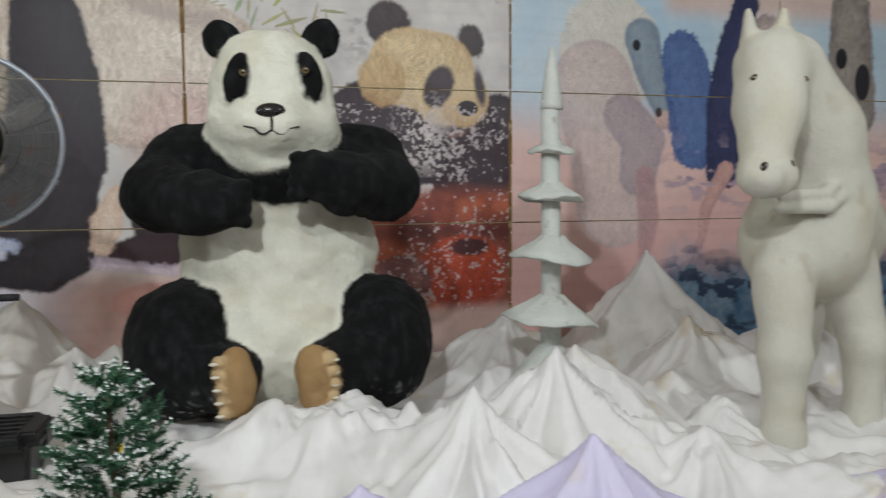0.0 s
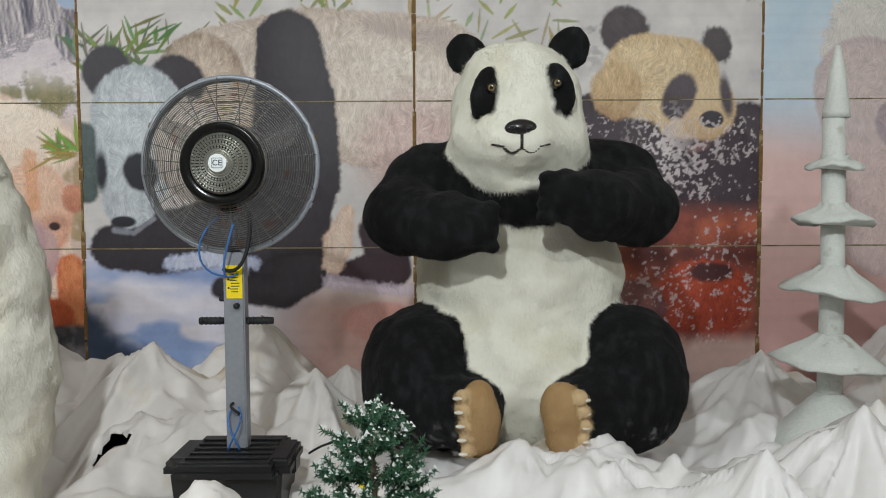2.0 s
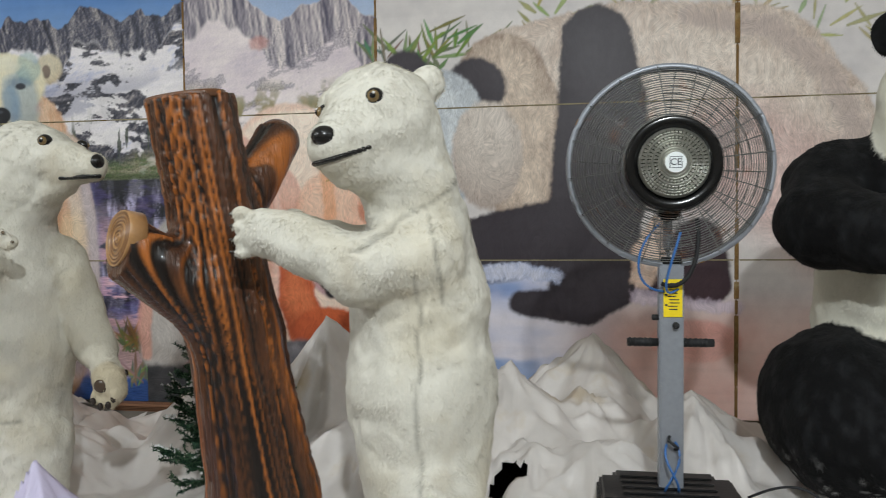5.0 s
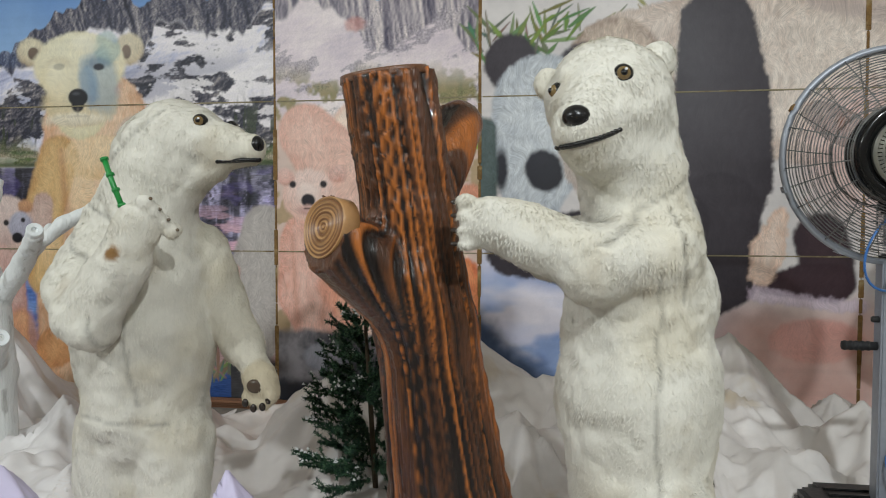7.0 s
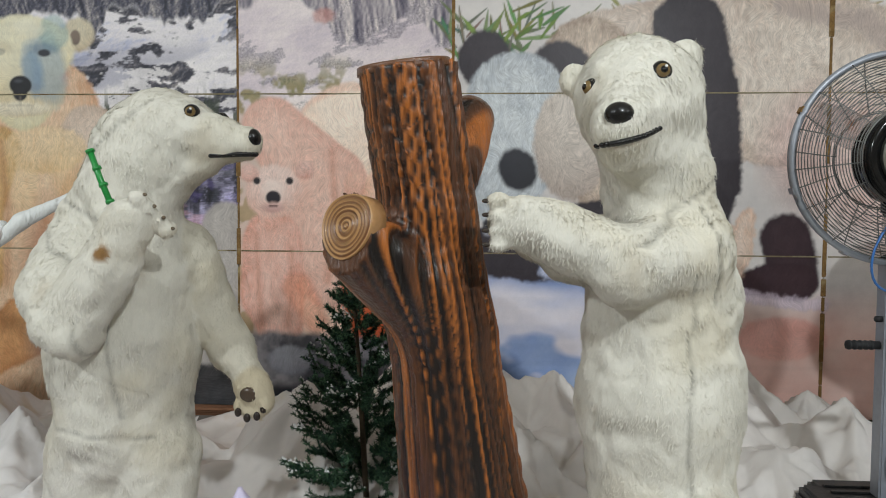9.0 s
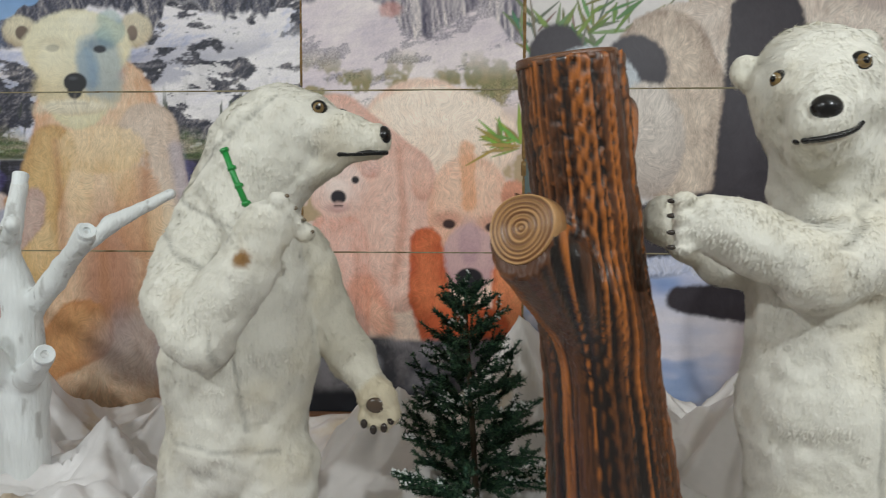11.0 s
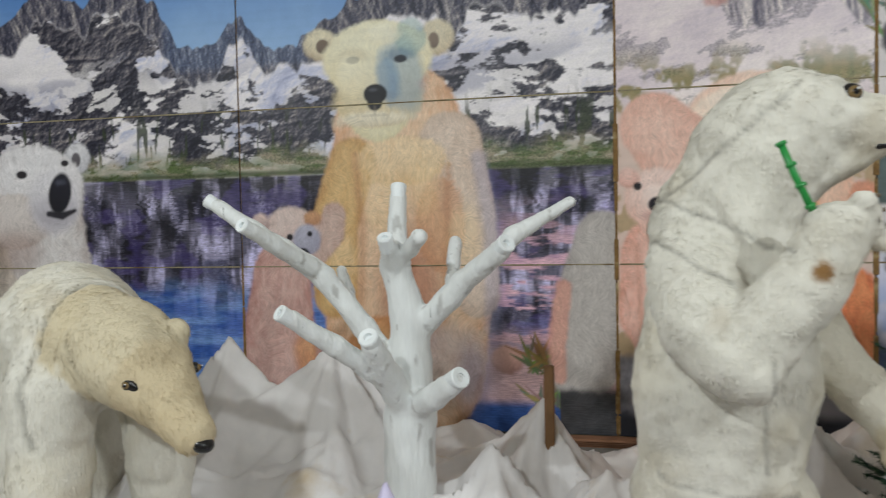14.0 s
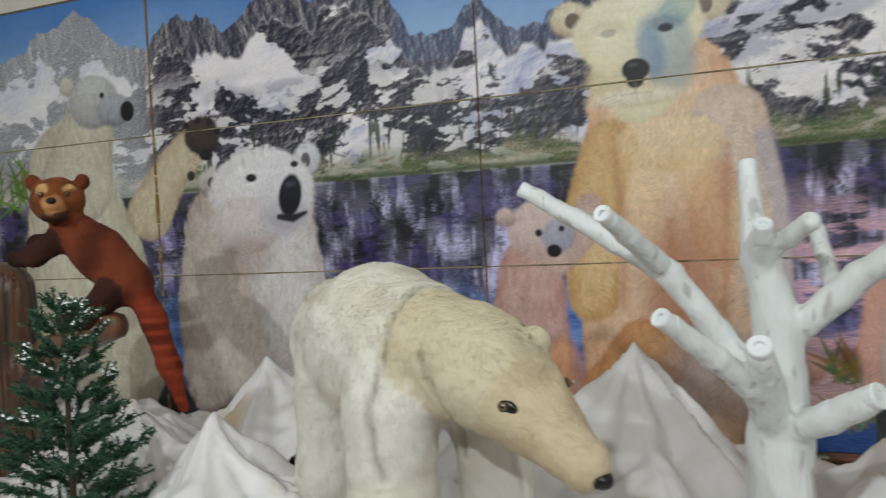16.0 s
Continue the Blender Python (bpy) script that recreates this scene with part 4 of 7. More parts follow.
band([(-0.88, 2.52, 0.23), (-0.84, 2.1, 0.29), (-0.85, 1.6, 0.33), (-0.95, 1.15, 0.28), (-0.98, 0.95, 0.22)], INKY, INKY_D, clip=P1, ruffle=0.08, fur=0.5)
band([(-0.85, 1.35, 0.26), (-0.80, 0.95, 0.20), (-0.95, 0.78, 0.13), (-1.38, 0.80, 0.08)], INKY, INKY_D, clip=P1, ruffle=0.05, fur=0.5)
band([(-2.15, 1.1, 0.16), (-1.85, 1.12, 0.22), (-1.4, 1.2, 0.24), (-1.1, 1.3, 0.2)], (66, 60, 66), INKY_D, clip=P1, ruffle=0.06, fur=0.5)
band([(-1.75, 0.98, 0.05), (-1.4, 1.02, 0.06), (-1.15, 0.98, 0.05)], (214, 214, 228), (170, 180, 210), clip=P1, ruffle=0.12)
band([(-0.24, 1.20, 0.16), (-0.20, 1.05, 0.16), (-0.17, 0.95, 0.14)], (76, 58, 64), (54, 42, 48), clip=P1, ruffle=0.05, fur=0.5)
band([(-0.15, 0.92, 0.12), (-0.35, 0.93, 0.11), (-0.55, 0.91, 0.06)], (72, 54, 60), (56, 40, 46), clip=P1, ruffle=0.06, fur=0.5)
band([(-0.48, 1.34, 0.05), (-0.55, 1.12, 0.11), (-0.58, 0.98, 0.08)], (240, 220, 206), (220, 184, 160), clip=P1, ruffle=0.1)
band([(-0.62, 0.85, 0.05), (-0.3, 0.80, 0.04), (0.0, 0.78, 0.04)], (220, 206, 222), (200, 180, 196), clip=P1, ruffle=0.1, strength=0.7)
# reddish shadow cast beside the seated panda figure, painted into the picture
oval(-0.25, 0.56, 0.28, 0.14, (214, 130, 118), (226, 160, 146), clip=P1, ruffle=0.05, strength=0.5)
# its head, lowered to the snow
oval(-2.16, 2.33, 0.17, 0.19, INKY, INKY_D, clip=P1, ruffle=0.06, fur=0.5)
oval(-1.66, 2.27, 0.20, 0.17, INKY, INKY_D, rot=-30, clip=P1, ruffle=0.06, fur=0.5)
band([(-1.95, 2.05, 0.33), (-1.98, 1.7, 0.30), (-2.02, 1.42, 0.19)], (226, 230, 232), (170, 176, 184), clip=P1, ruffle=0.06, fur=1.0)
oval(-1.60, 1.80, 0.24, 0.36, (226, 216, 206), (176, 160, 150), clip=P1, ruffle=0.08, fur=1.0)
oval(-1.94, 1.63, 0.12, 0.14, (50, 50, 58), (40, 40, 46), rot=25, clip=P1, ruffle=0.04, fur=0.4)
oval(-2.22, 1.64, 0.045, 0.13, (50, 50, 58), (40, 40, 46), clip=P1, ruffle=0.03, fur=0.4)
dot(-2.07, 1.28, 0.09, (56, 54, 62), 0.04)
band([(-2.14, 1.22, 0.02), (-2.0, 1.20, 0.02), (-1.85, 1.30, 0.015)], (150, 150, 160), edge=0.015, ruffle=0.02, clip=P1)
band([(-2.33, 1.9, 0.08), (-2.33, 1.5, 0.09)], (96, 110, 110), (70, 84, 80), clip=P1)
# -- smaller panda among red leaves
band([(1.3, 1.85, 0.32), (1.6, 1.75, 0.34), (2.15, 1.7, 0.34), (2.35, 1.9, 0.2)], (84, 74, 80), (60, 50, 58), clip=P1, ruffle=0.08, fur=0.5)
band([(2.1, 1.9, 0.2), (2.2, 1.5, 0.3), (2.1, 1.2, 0.34)], (80, 66, 74), (58, 46, 54), clip=P1, ruffle=0.08, fur=0.5)
oval(1.47, 2.60, 0.17, 0.17, (92, 82, 84), (70, 60, 64), clip=P1, ruffle=0.07)
oval(2.12, 2.50, 0.10, 0.13, (88, 78, 80), (66, 58, 62), rot=20, clip=P1, ruffle=0.07)
band([(1.62, 2.28, 0.30), (1.85, 2.25, 0.30), (1.9, 2.1, 0.26)], (238, 216, 178), (206, 174, 132), clip=P1, ruffle=0.06, fur=1.1)
oval(1.42, 2.18, 0.18, 0.20, (228, 200, 156), (186, 150, 112), clip=P1, ruffle=0.07, fur=1.1)
oval(2.06, 2.05, 0.20, 0.22, (232, 208, 170), (204, 170, 130), clip=P1, ruffle=0.05)
oval(1.86, 2.14, 0.11, 0.17, (92, 80, 86), (72, 62, 70), rot=-25, clip=P1, ruffle=0.04)
oval(2.19, 2.14, 0.04, 0.14, (92, 80, 86), (72, 62, 70), rot=10, clip=P1, ruffle=0.03)
dot(2.09, 1.98, 0.085, (66, 60, 66), 0.06)
dot(2.0, 1.78, 0.08, (150, 112, 110), 0.03, rot=15)
win = area(1.2, 2.44, WZ0, 1.45)
paint(win, (140, 78, 70), (204, 112, 84), np.clip(0.5 + 2.5 * (N_MID[win] - 0.5), 0, 1), sm(1.42, 1.25, GZ[win] + 0.15 * (N_MID[win] - 0.5)))
paint(win, (70, 40, 46), (100, 54, 54), N_MID[win], np.exp(-((GZ[win] - 1.02) / 0.12) ** 2) * 0.8)
oval(2.05, 0.70, 0.34, 0.30, (196, 88, 60), (150, 60, 48), clip=P1, ruffle=0.14, fur=1.2)
oval(2.1, 0.90, 0.16, 0.07, (80, 48, 52), (90, 54, 54), clip=P1, ruffle=0.05)
oval(1.55, 0.65, 0.24, 0.2, (110, 96, 104), (80, 70, 80), clip=P1, ruffle=0.1, strength=0.7)
sn = area(1.0, 2.44, 0.3, 2.0)
paint(sn, (226, 214, 216), (200, 184, 188), N_MID[sn], sm(0.58, 0.64, 0.45 * N_SPARK[sn] + 0.30 * field2(4, 4, 43, 3)[sn] + 0.25 * noise2(GX[sn] * 21 + GZ[sn] * 9, GZ[sn] * 17 - GX[sn] * 8, 2)) * 0.75)
sn = area(1.45, 1.98, 1.45, 2.12)
paint(sn, (232, 222, 222), (206, 192, 194), N_MID[sn], sm(0.42, 0.5, 0.5 * N_SPARK[sn] + 0.5 * N_MID[sn]) * np.clip(1.25 - np.hypot((GX[sn] - 1.72) / 0.24, (GZ[sn] - 1.78) / 0.32), 0, 0.9))
paint(PAN, (206, 176, 170), (226, 200, 190), N_MID[PAN], sm(0.5, 0.36, z) * sm(0.8, 1.6, x) * 0.9)

# -- horses galloping out of rose mist
HOR = area(2.44, WX1, WZ0, WZ1)
x, z = GX[HOR], GZ[HOR]
paint(HOR, (172, 204, 228), (226, 232, 238), np.clip(N_BIG[HOR] * 1.6 - 0.3, 0, 1), np.ones_like(x))
mist = sm(2.2, 1.6, z + 0.35 * (N_BIG[HOR] - 0.5))
paint(HOR, (242, 210, 202), (224, 180, 176), np.clip(N_BIG[HOR] * 1.6 - 0.3 + 0.5 * sm(1.2, 0.6, z), 0, 1), mist)
paint(HOR, (236, 206, 194), (220, 182, 172), N_MID[HOR], sm(2.7, 2.9, z) * sm(3.7, 3.9, x) * 0.8)
H1 = (2.44, WX1)
oval(3.30, 2.45, 0.45, 0.50, (232, 224, 214), (214, 206, 200), clip=H1, ruffle=0.25, strength=0.9)
band([(3.15, 2.2, 0.35), (3.35, 1.6, 0.40), (3.35, 1.2, 0.34)], (226, 206, 200), (196, 176, 178), clip=H1, strength=0.85)
band([(3.42, 1.95, 0.18), (3.6, 1.75, 0.20), (3.55, 1.45, 0.16)], (188, 170, 176), (160, 146, 158), clip=H1, strength=0.8)
band([(3.58, 2.58, 0.16), (3.66, 2.3, 0.13), (3.80, 1.97, 0.09)], (166, 178, 190), (120, 136, 156), clip=H1, fur=0.5)
oval(3.80, 1.92, 0.10, 0.08, (226, 196, 188), (190, 156, 154), clip=H1)
dot(3.53, 2.52, 0.035, (40, 42, 54), 0.045)
dot(3.74, 1.98, 0.03, (84, 70, 76), 0.04)
band([(3.95, 2.45, 0.20), (4.05, 2.1, 0.24), (4.1, 1.75, 0.24)], (108, 134, 184), (70, 92, 146), clip=H1, ruffle=0.15)
band([(4.55, 2.9, 0.12), (4.42, 2.5, 0.15), (4.38, 2.0, 0.20), (4.35, 1.5, 0.16)], (66, 72, 112), (44, 48, 80), clip=H1, ruffle=0.12)
band([(4.75, 2.6, 0.22), (4.75, 2.1, 0.20), (4.7, 1.6, 0.16)], (214, 196, 190), (150, 136, 140), clip=H1, ruffle=0.15)
band([(5.6, 2.9, 0.2), (5.62, 2.4, 0.24), (5.7, 2.0, 0.2)], (176, 166, 160), (120, 110, 110), clip=H1, ruffle=0.1)
dot(5.52, 2.48, 0.06, (40, 40, 50), 0.09)
dot(5.75, 2.28, 0.08, (46, 44, 54), 0.16)
band([(4.38, 1.5, 0.08), (4.2, 1.18, 0.06), (4.17, 0.95, 0.035), (4.08, 0.70, 0.035)], (224, 180, 170), (190, 146, 146), clip=H1, edge=0.02)
dot(4.06, 0.64, 0.07, (80, 92, 116), 0.06)
band([(3.62, 1.45, 0.09), (3.66, 1.1, 0.10), (3.62, 0.8, 0.06)], (180, 140, 146), (196, 158, 160), clip=H1, strength=0.8)
spray = sm(0.52, 0.60, field2(4, 9, 51, 4)[HOR]) * np.exp(-((z - 1.45) / 0.25) ** 2) * sm(3.6, 4.0, x)
paint(HOR, (150, 130, 160), (206, 180, 190), N_HAIR2[HOR], spray)
surf = sm(0.95, 0.5, z + 0.35 * (N_MID[HOR] - 0.5)) * sm(3.55, 4.0, x)
paint(HOR, (74, 110, 146), (134, 160, 184), np.clip(0.5 + 3 * (N_ROCK2[HOR] - 0.5), 0, 1), surf)
paint(HOR, (44, 58, 82), (64, 84, 110), N_MID[HOR], surf * sm(0.55, 0.65, field2(5, 9, 52, 4)[HOR]))
g_ = ART.mean(-1, keepdims=True)
ART[:] = g_ + (ART - g_) * 1.0
ART[:] = np.clip(ART, 0, 1)
# faint ink bands of the printer
ART *= (1 - 0.035 * sm(0.5, 0.75, field2(0.3, 34, 61, 1)))[..., None]

# ---- setting ----
def slab(name, lo, hi, mat, label, category):
    me = bpy.data.meshes.new(name)
    bm = box(lo, hi)
    bm.to_mesh(me)
    bm.free()
    me.materials.append(mat)
    return tagged(new(name, me), label, category, kind="structure")


slab("floor", (-11.4, -8.2, -0.15), (7.6, 0.4, 0.0), CONCRETE, "grey concrete hall floor under the display", "floor")
slab("ceiling", (-11.4, -8.2, 4.6), (7.6, 0.4, 4.75), PLASTER, "plain pale hall ceiling", "ceiling")
slab("wall_back", (-11.4, -8.4, 0), (7.6, -8.2, 4.6), PLASTER, "plain pale hall wall behind the visitors", "wall")
slab("wall_west", (-11.4, -8.2, 0), (-11.2, 0.4, 4.6), PLASTER, "plain pale end wall of the hall", "wall")
slab("wall_east", (7.4, -8.2, 0), (7.6, 0.4, 4.6), PLASTER, "plain pale end wall of the hall", "wall")
wall_north = slab("wall_north", (-11.2, 0.04, 0), (7.4, 0.24, 4.6), PLASTER, "display wall clad in large printed animal picture panels", "wall")
EDGES_X = [-11.14, -8.70, -6.20, -3.775, -2.36, 0.0, 2.44, 4.88, 7.32]
EDGES_Z = [0.05, 1.088, 2.118, 3.20]


def picture_panel(x0, x1, z0, z1, bow):
    xs = np.concatenate([[x0], CX[(CX > x0 + 0.004) & (CX < x1 - 0.004)], [x1]])
    zs = np.concatenate([[z0], CZ[(CZ > z0 + 0.004) & (CZ < z1 - 0.004)], [z1]])
    ix = np.clip(np.round((xs - WX0) / STEP).astype(int), 0, len(CX) - 1)
    iz = np.clip(np.round((zs - WZ0) / STEP).astype(int), 0, len(CZ) - 1)
    px, pz = np.meshgrid(xs, zs, indexing="ij")
    u, w = (px - x0) / (x1 - x0), (pz - z0) / (z1 - z0)
    py = -bow * 16 * u * (1 - u) * w * (1 - w) + 0.002 * np.sin(px * 9 + pz * 3)
    front = np.stack([px, py, pz], -1).reshape(-1, 3)
    cols = ART[np.ix_(ix, iz)].reshape(-1, 3)
    grains = GRAIN[np.ix_(ix, iz)].reshape(-1, 3)
    n, m = len(xs), len(zs)
    k = np.arange(n * m).reshape(n, m)
    quads = np.stack([k[:-1, :-1], k[1:, :-1], k[1:, 1:], k[:-1, 1:]], -1).reshape(-1, 4)
    rim = np.concatenate([k[:, 0], k[-1, 1:], k[-2::-1, -1], k[0, -2:0:-1]])
    back = front[rim].copy()
    back[:, 1] = 0.012
    nb = len(front) + np.arange(len(rim))
    sides = np.stack([rim, nb, np.roll(nb, -1), np.roll(rim, -1)], 1)
    me = mesh_from("panel", np.concatenate([front, back]), [quads, sides], [MURAL], np.concatenate([cols, cols[rim]]), smooth=False)
    ga = me.attributes.new("grain", "FLOAT_COLOR", "POINT")
    ga.data.foreach_set("color", np.concatenate([np.concatenate([grains, grains[rim]]), np.ones((len(front) + len(back), 1))], 1).astype(np.float32).ravel())
    ob = new("panel", me)
    ob.parent = wall_north
    return ob


random.seed(3)
for zi in range(3):
    for xi in range(8):
        picture_panel(EDGES_X[xi] + random.uniform(0.003, 0.007), EDGES_X[xi + 1] - random.uniform(0.003, 0.007),
                      EDGES_Z[zi] + 0.0014, EDGES_Z[zi + 1] - 0.0014, random.uniform(0.002, 0.008))
for ex in EDGES_X:
    part("upright_strip", box((ex - 0.03, 0.013, 0.04), (ex + 0.03, 0.036, 3.22)), RUST, wall_north, "rusted steel upright")
for ez in EDGES_Z:
    part("rail_strip", box((-11.16, 0.014, ez - 0.02), (7.34, 0.034, ez + 0.02)), BACKING, wall_north, "dark steel rail")
# thin rust-stained beads of filler along the visible joints
random.seed(8)
for ex, top in ((-8.70, 3.2), (-6.20, 1.1), (-3.775, 3.2), (-2.36, 3.2), (0.0, 3.2), (2.44, 3.2)):
    zz = 0.06
    while zz < top - 0.05:
        zl = zz + random.uniform(0.08, 0.4)
        wd = random.uniform(0.006, 0.016)
        part("joint_bead", box((ex - wd, -0.004, zz), (ex + wd, 0.011, min(zl, top)), 0.002), RUST, wall_north)
        zz = zl + random.uniform(0.0, 0.02)
for ez in EDGES_Z[1:3]:
    for xa, xb in zip(EDGES_X, EDGES_X[1:]):
        part("joint_bead", box((xa + 0.02, -0.0035, ez - 0.005), (xb - 0.02, 0.011, ez + 0.004), 0.0015), FILLER, wall_north)
for i in range(4):
    slab("baseboard", (-4.35, -0.09 - 0.02 * i, 0.0 + 0.017 * i), (-3.1, -0.012 - 0.02 * i, 0.016 + 0.017 * i), PLANK, "thin reddish timber boards stacked along the wall foot", "board")


# ---- draped sheets over the floor of the display ----
PEAKS = [  # x, y, height, spread, folds
    (-0.93, -0.72, 0.70, 0.95, 7), (-0.50, -1.35, 0.52, 0.70, 6), (-1.20, -1.80, 0.36, 0.60, 5), (-1.35, -1.40, 0.62, 0.75, 6),
    (-2.42, -0.95, 0.80, 0.80, 6), (2.08, -0.90, 0.50, 0.90, 7), (3.45, -0.40, 0.84, 0.95, 6), (1.33, -2.80, 0.54, 0.80, 8),
    (2.00, -2.30, 0.56, 0.85, 7), (3.10, -1.52, 0.55, 0.75, 5), (-5.18, -0.95, 0.76, 0.85, 7), (-5.80, -0.95, 0.72, 0.75, 6),
    (-7.05, -1.10, 0.68, 0.85, 6), (-6.83, -1.83, 0.58, 0.62, 6), (-7.55, -1.50, 0.58, 0.80, 7), (-4.15, -1.05, 0.52, 0.62, 5),
    (-4.34, -1.55, 0.42, 0.55, 6), (-2.00, -1.60, 0.45, 0.80, 6), (-0.66, -2.80, 0.38, 0.50, 5), (1.78, -2.62, 0.60, 0.75, 9), (-0.38, -0.75, 0.42, 0.7, 6), (-1.75, -0.8, 0.5, 0.8, 7), (-3.05, -1.25, 0.50, 0.70, 6),
    (0.60, -1.40, 0.16, 1.20, 9), (4.2, -1.2, 0.5, 0.8, 6), (-8.6, -0.9, 0.45, 0.9, 6), (-9.6, -1.2, 0.6, 1.0, 7), (5.2, -1.6, 0.6, 1.0, 7),
    (-1.75, -3.05, 0.28, 0.7, 6), (2.13, -1.62, 0.34, 0.60, 8), (-6.4, -2.9, 0.3, 0.8, 6), (-1.0, -1.15, 0.42, 0.8, 5), (-3.3, -2.9, 0.25, 0.8, 6),
]
rs_ = random.Random(44)
for i_ in range(46):
    PEAKS.append((rs_.uniform(-10.5, 6.0), rs_.uniform(-3.0, -0.5), rs_.uniform(0.20, 0.34), rs_.uniform(0.45, 0.8), rs_.choice((4, 5, 6))))
LILAC = [(1.52, -3.50, 0.52, 0.85, 6), (0.72, -3.45, 0.40, 0.70, 6), (-4.54, -2.38, 0.54, 0.60, 6), (-3.76, -2.66, 0.46, 0.5, 6), (-2.80, -2.88, 0.55, 0.50, 6), (-6.35, -3.15, 0.42, 0.7, 6), (3.0, -3.5, 0.35, 0.8, 6)]


def facets(px, py, cell, seed):
    """Crumple: flat facets meeting in sharp creases, -1 to 1."""
    table = np.random.RandomState(seed).rand(64, 64) * 2 - 1
    flat = np.stack([px.ravel(), py.ravel(), np.zeros(px.size)], 1)
    a = seed * 0.7
    u = (px * math.cos(a) + py * math.sin(a)) / cell + 0.55 * vnoise(flat, 0.9 / cell, seed).reshape(px.shape)
    w = (py * math.cos(a) - px * math.sin(a)) / (cell * 1.25) + 0.55 * vnoise(flat, 0.9 / cell, seed + 1).reshape(px.shape)
    iu, iw = np.floor(u).astype(int), np.floor(w).astype(int)
    fu, fw = u - iu, w - iw
    p, q = table[iu & 63, iw & 63], table[(iu + 1) & 63, iw & 63]
    r, t = table[iu & 63, (iw + 1) & 63], table[(iu + 1) & 63, (iw + 1) & 63]
    return np.where(fu > fw, p + (q - p) * fu + (t - q) * fw, p + (r - p) * fw + (t - r) * fu)


def tents(px, py, peaks, low, seed):
    """Cloth hung over points: straight taut ridges with the cloth sagging between them."""
    h = np.full(px.shape, low)
    rs = np.random.RandomState(seed)
    for cx, cy, top, spread, folds in peaks:
        dx, dy = px - cx, py - cy
        d, a = np.hypot(dx, dy), np.arctan2(dy, dx)
        p1, p2, p3 = rs.rand(3) * 6.28
        bend = a + 0.25 * np.sin(a * 2 + p2) + 0.35 * (d / spread) * math.sin(p3)
        saw = np.abs(((bend * folds / 6.2832 + p1) % 1) * 2 - 1)
        saw2 = np.abs(((bend * (2 * folds + 3) / 6.2832 + p2) % 1) * 2 - 1)
        reach = spread * (0.64 + 0.36 * saw ** 1.6 + 0.16 * np.sin(a + p3))
        t = np.clip(1 - d / reach, 0, 1)
        pleat = (0.030 * (1 - saw2)) * np.clip(d / 0.10, 0, 1) * np.clip(t * 3, 0, 1)
        tent = low + (top + 0.03 - low) * (0.66 * t + 0.34 * t * t) - pleat
        h = np.maximum(h, tent)
    return h


def drape(name, label, x0, x1, y0, y1, peaks, low, seed, colour, step=0.016, category="sheet", trim=None, rough=1.0):
    xs, ys = np.arange(x0, x1, step), np.arange(y0, y1, step)
    px, py = np.meshgrid(xs, ys, indexing="ij")
    flat = np.stack([px.ravel(), py.ravel(), np.zeros(px.size)], 1)
    warp = 0.04 * fnoise(flat, 2.3, 3, seed).reshape(px.shape)
    warp2 = 0.04 * fnoise(flat, 2.3, 3, seed + 9).reshape(px.shape)
    h = tents(px + warp, py + warp2, peaks, low, seed)
    # the cloth lies in stiff crumples, deeper in the hollows than on the taut slopes
    loose = np.clip(1.25 - (h - low) * 1.7, 0.35, 1.0) * rough
    for cell, amp, s_ in ((0.46, 0.085, 31), (0.26, 0.066, 32), (0.13, 0.042, 33), (0.07, 0.015, 34)):
        h = h + amp * loose * facets(px, py, cell, s_ + seed)
    # long pulled folds
    rs = np.random.RandomState(seed + 5)
    for wl, amp in ((0.62, 0.035), (0.30, 0.020)):
        ang = rs.rand() * 3.14
        ph = (px * math.cos(ang) + py * math.sin(ang)) / wl + 0.9 * vnoise(flat, 1.3, rs.randint(900)).reshape(px.shape)
        patch = np.clip(0.4 + 1.3 * vnoise(flat, 1.6, rs.randint(900)).reshape(px.shape), 0, 1)
        h = h + amp * rough * (np.abs((ph % 1) * 2 - 1) - 0.5) * patch
    h = np.maximum(h, 0.012 + 0.006 * facets(px, py, 0.2, 3))
    verts = np.stack([px, py, h], -1).reshape(-1, 3)
    n, m = px.shape
    k = np.arange(n * m).reshape(n, m)
    quads = np.stack([k[:-1, :-1], k[1:, :-1], k[1:, 1:], k[:-1, 1:]], -1).reshape(-1, 4)
    if trim is not None:
        keep = trim(verts)
        quads = quads[keep[quads].all(1)]
    cols = np.tile(np.array(colour), (len(verts), 1))
    me = mesh_from(name, verts, [quads], [SHEET], cols)
    ob = new(name, me)
    sol = ob.modifiers.new("thickness", "SOLIDIFY")
    sol.thickness, sol.offset, sol.use_rim_only = 0.004, -1, True
    return tagged(ob, label, category, "sheets over the display floor")


def gap(v, cx, cy, rx, ry):
    """An opening left between the sheets."""
    return np.hypot((v[:, 0] - cx) / rx, (v[:, 1] - cy) / ry) < 1 + 0.15 * np.sin(v[:, 0] * 13 + v[:, 1] * 9)


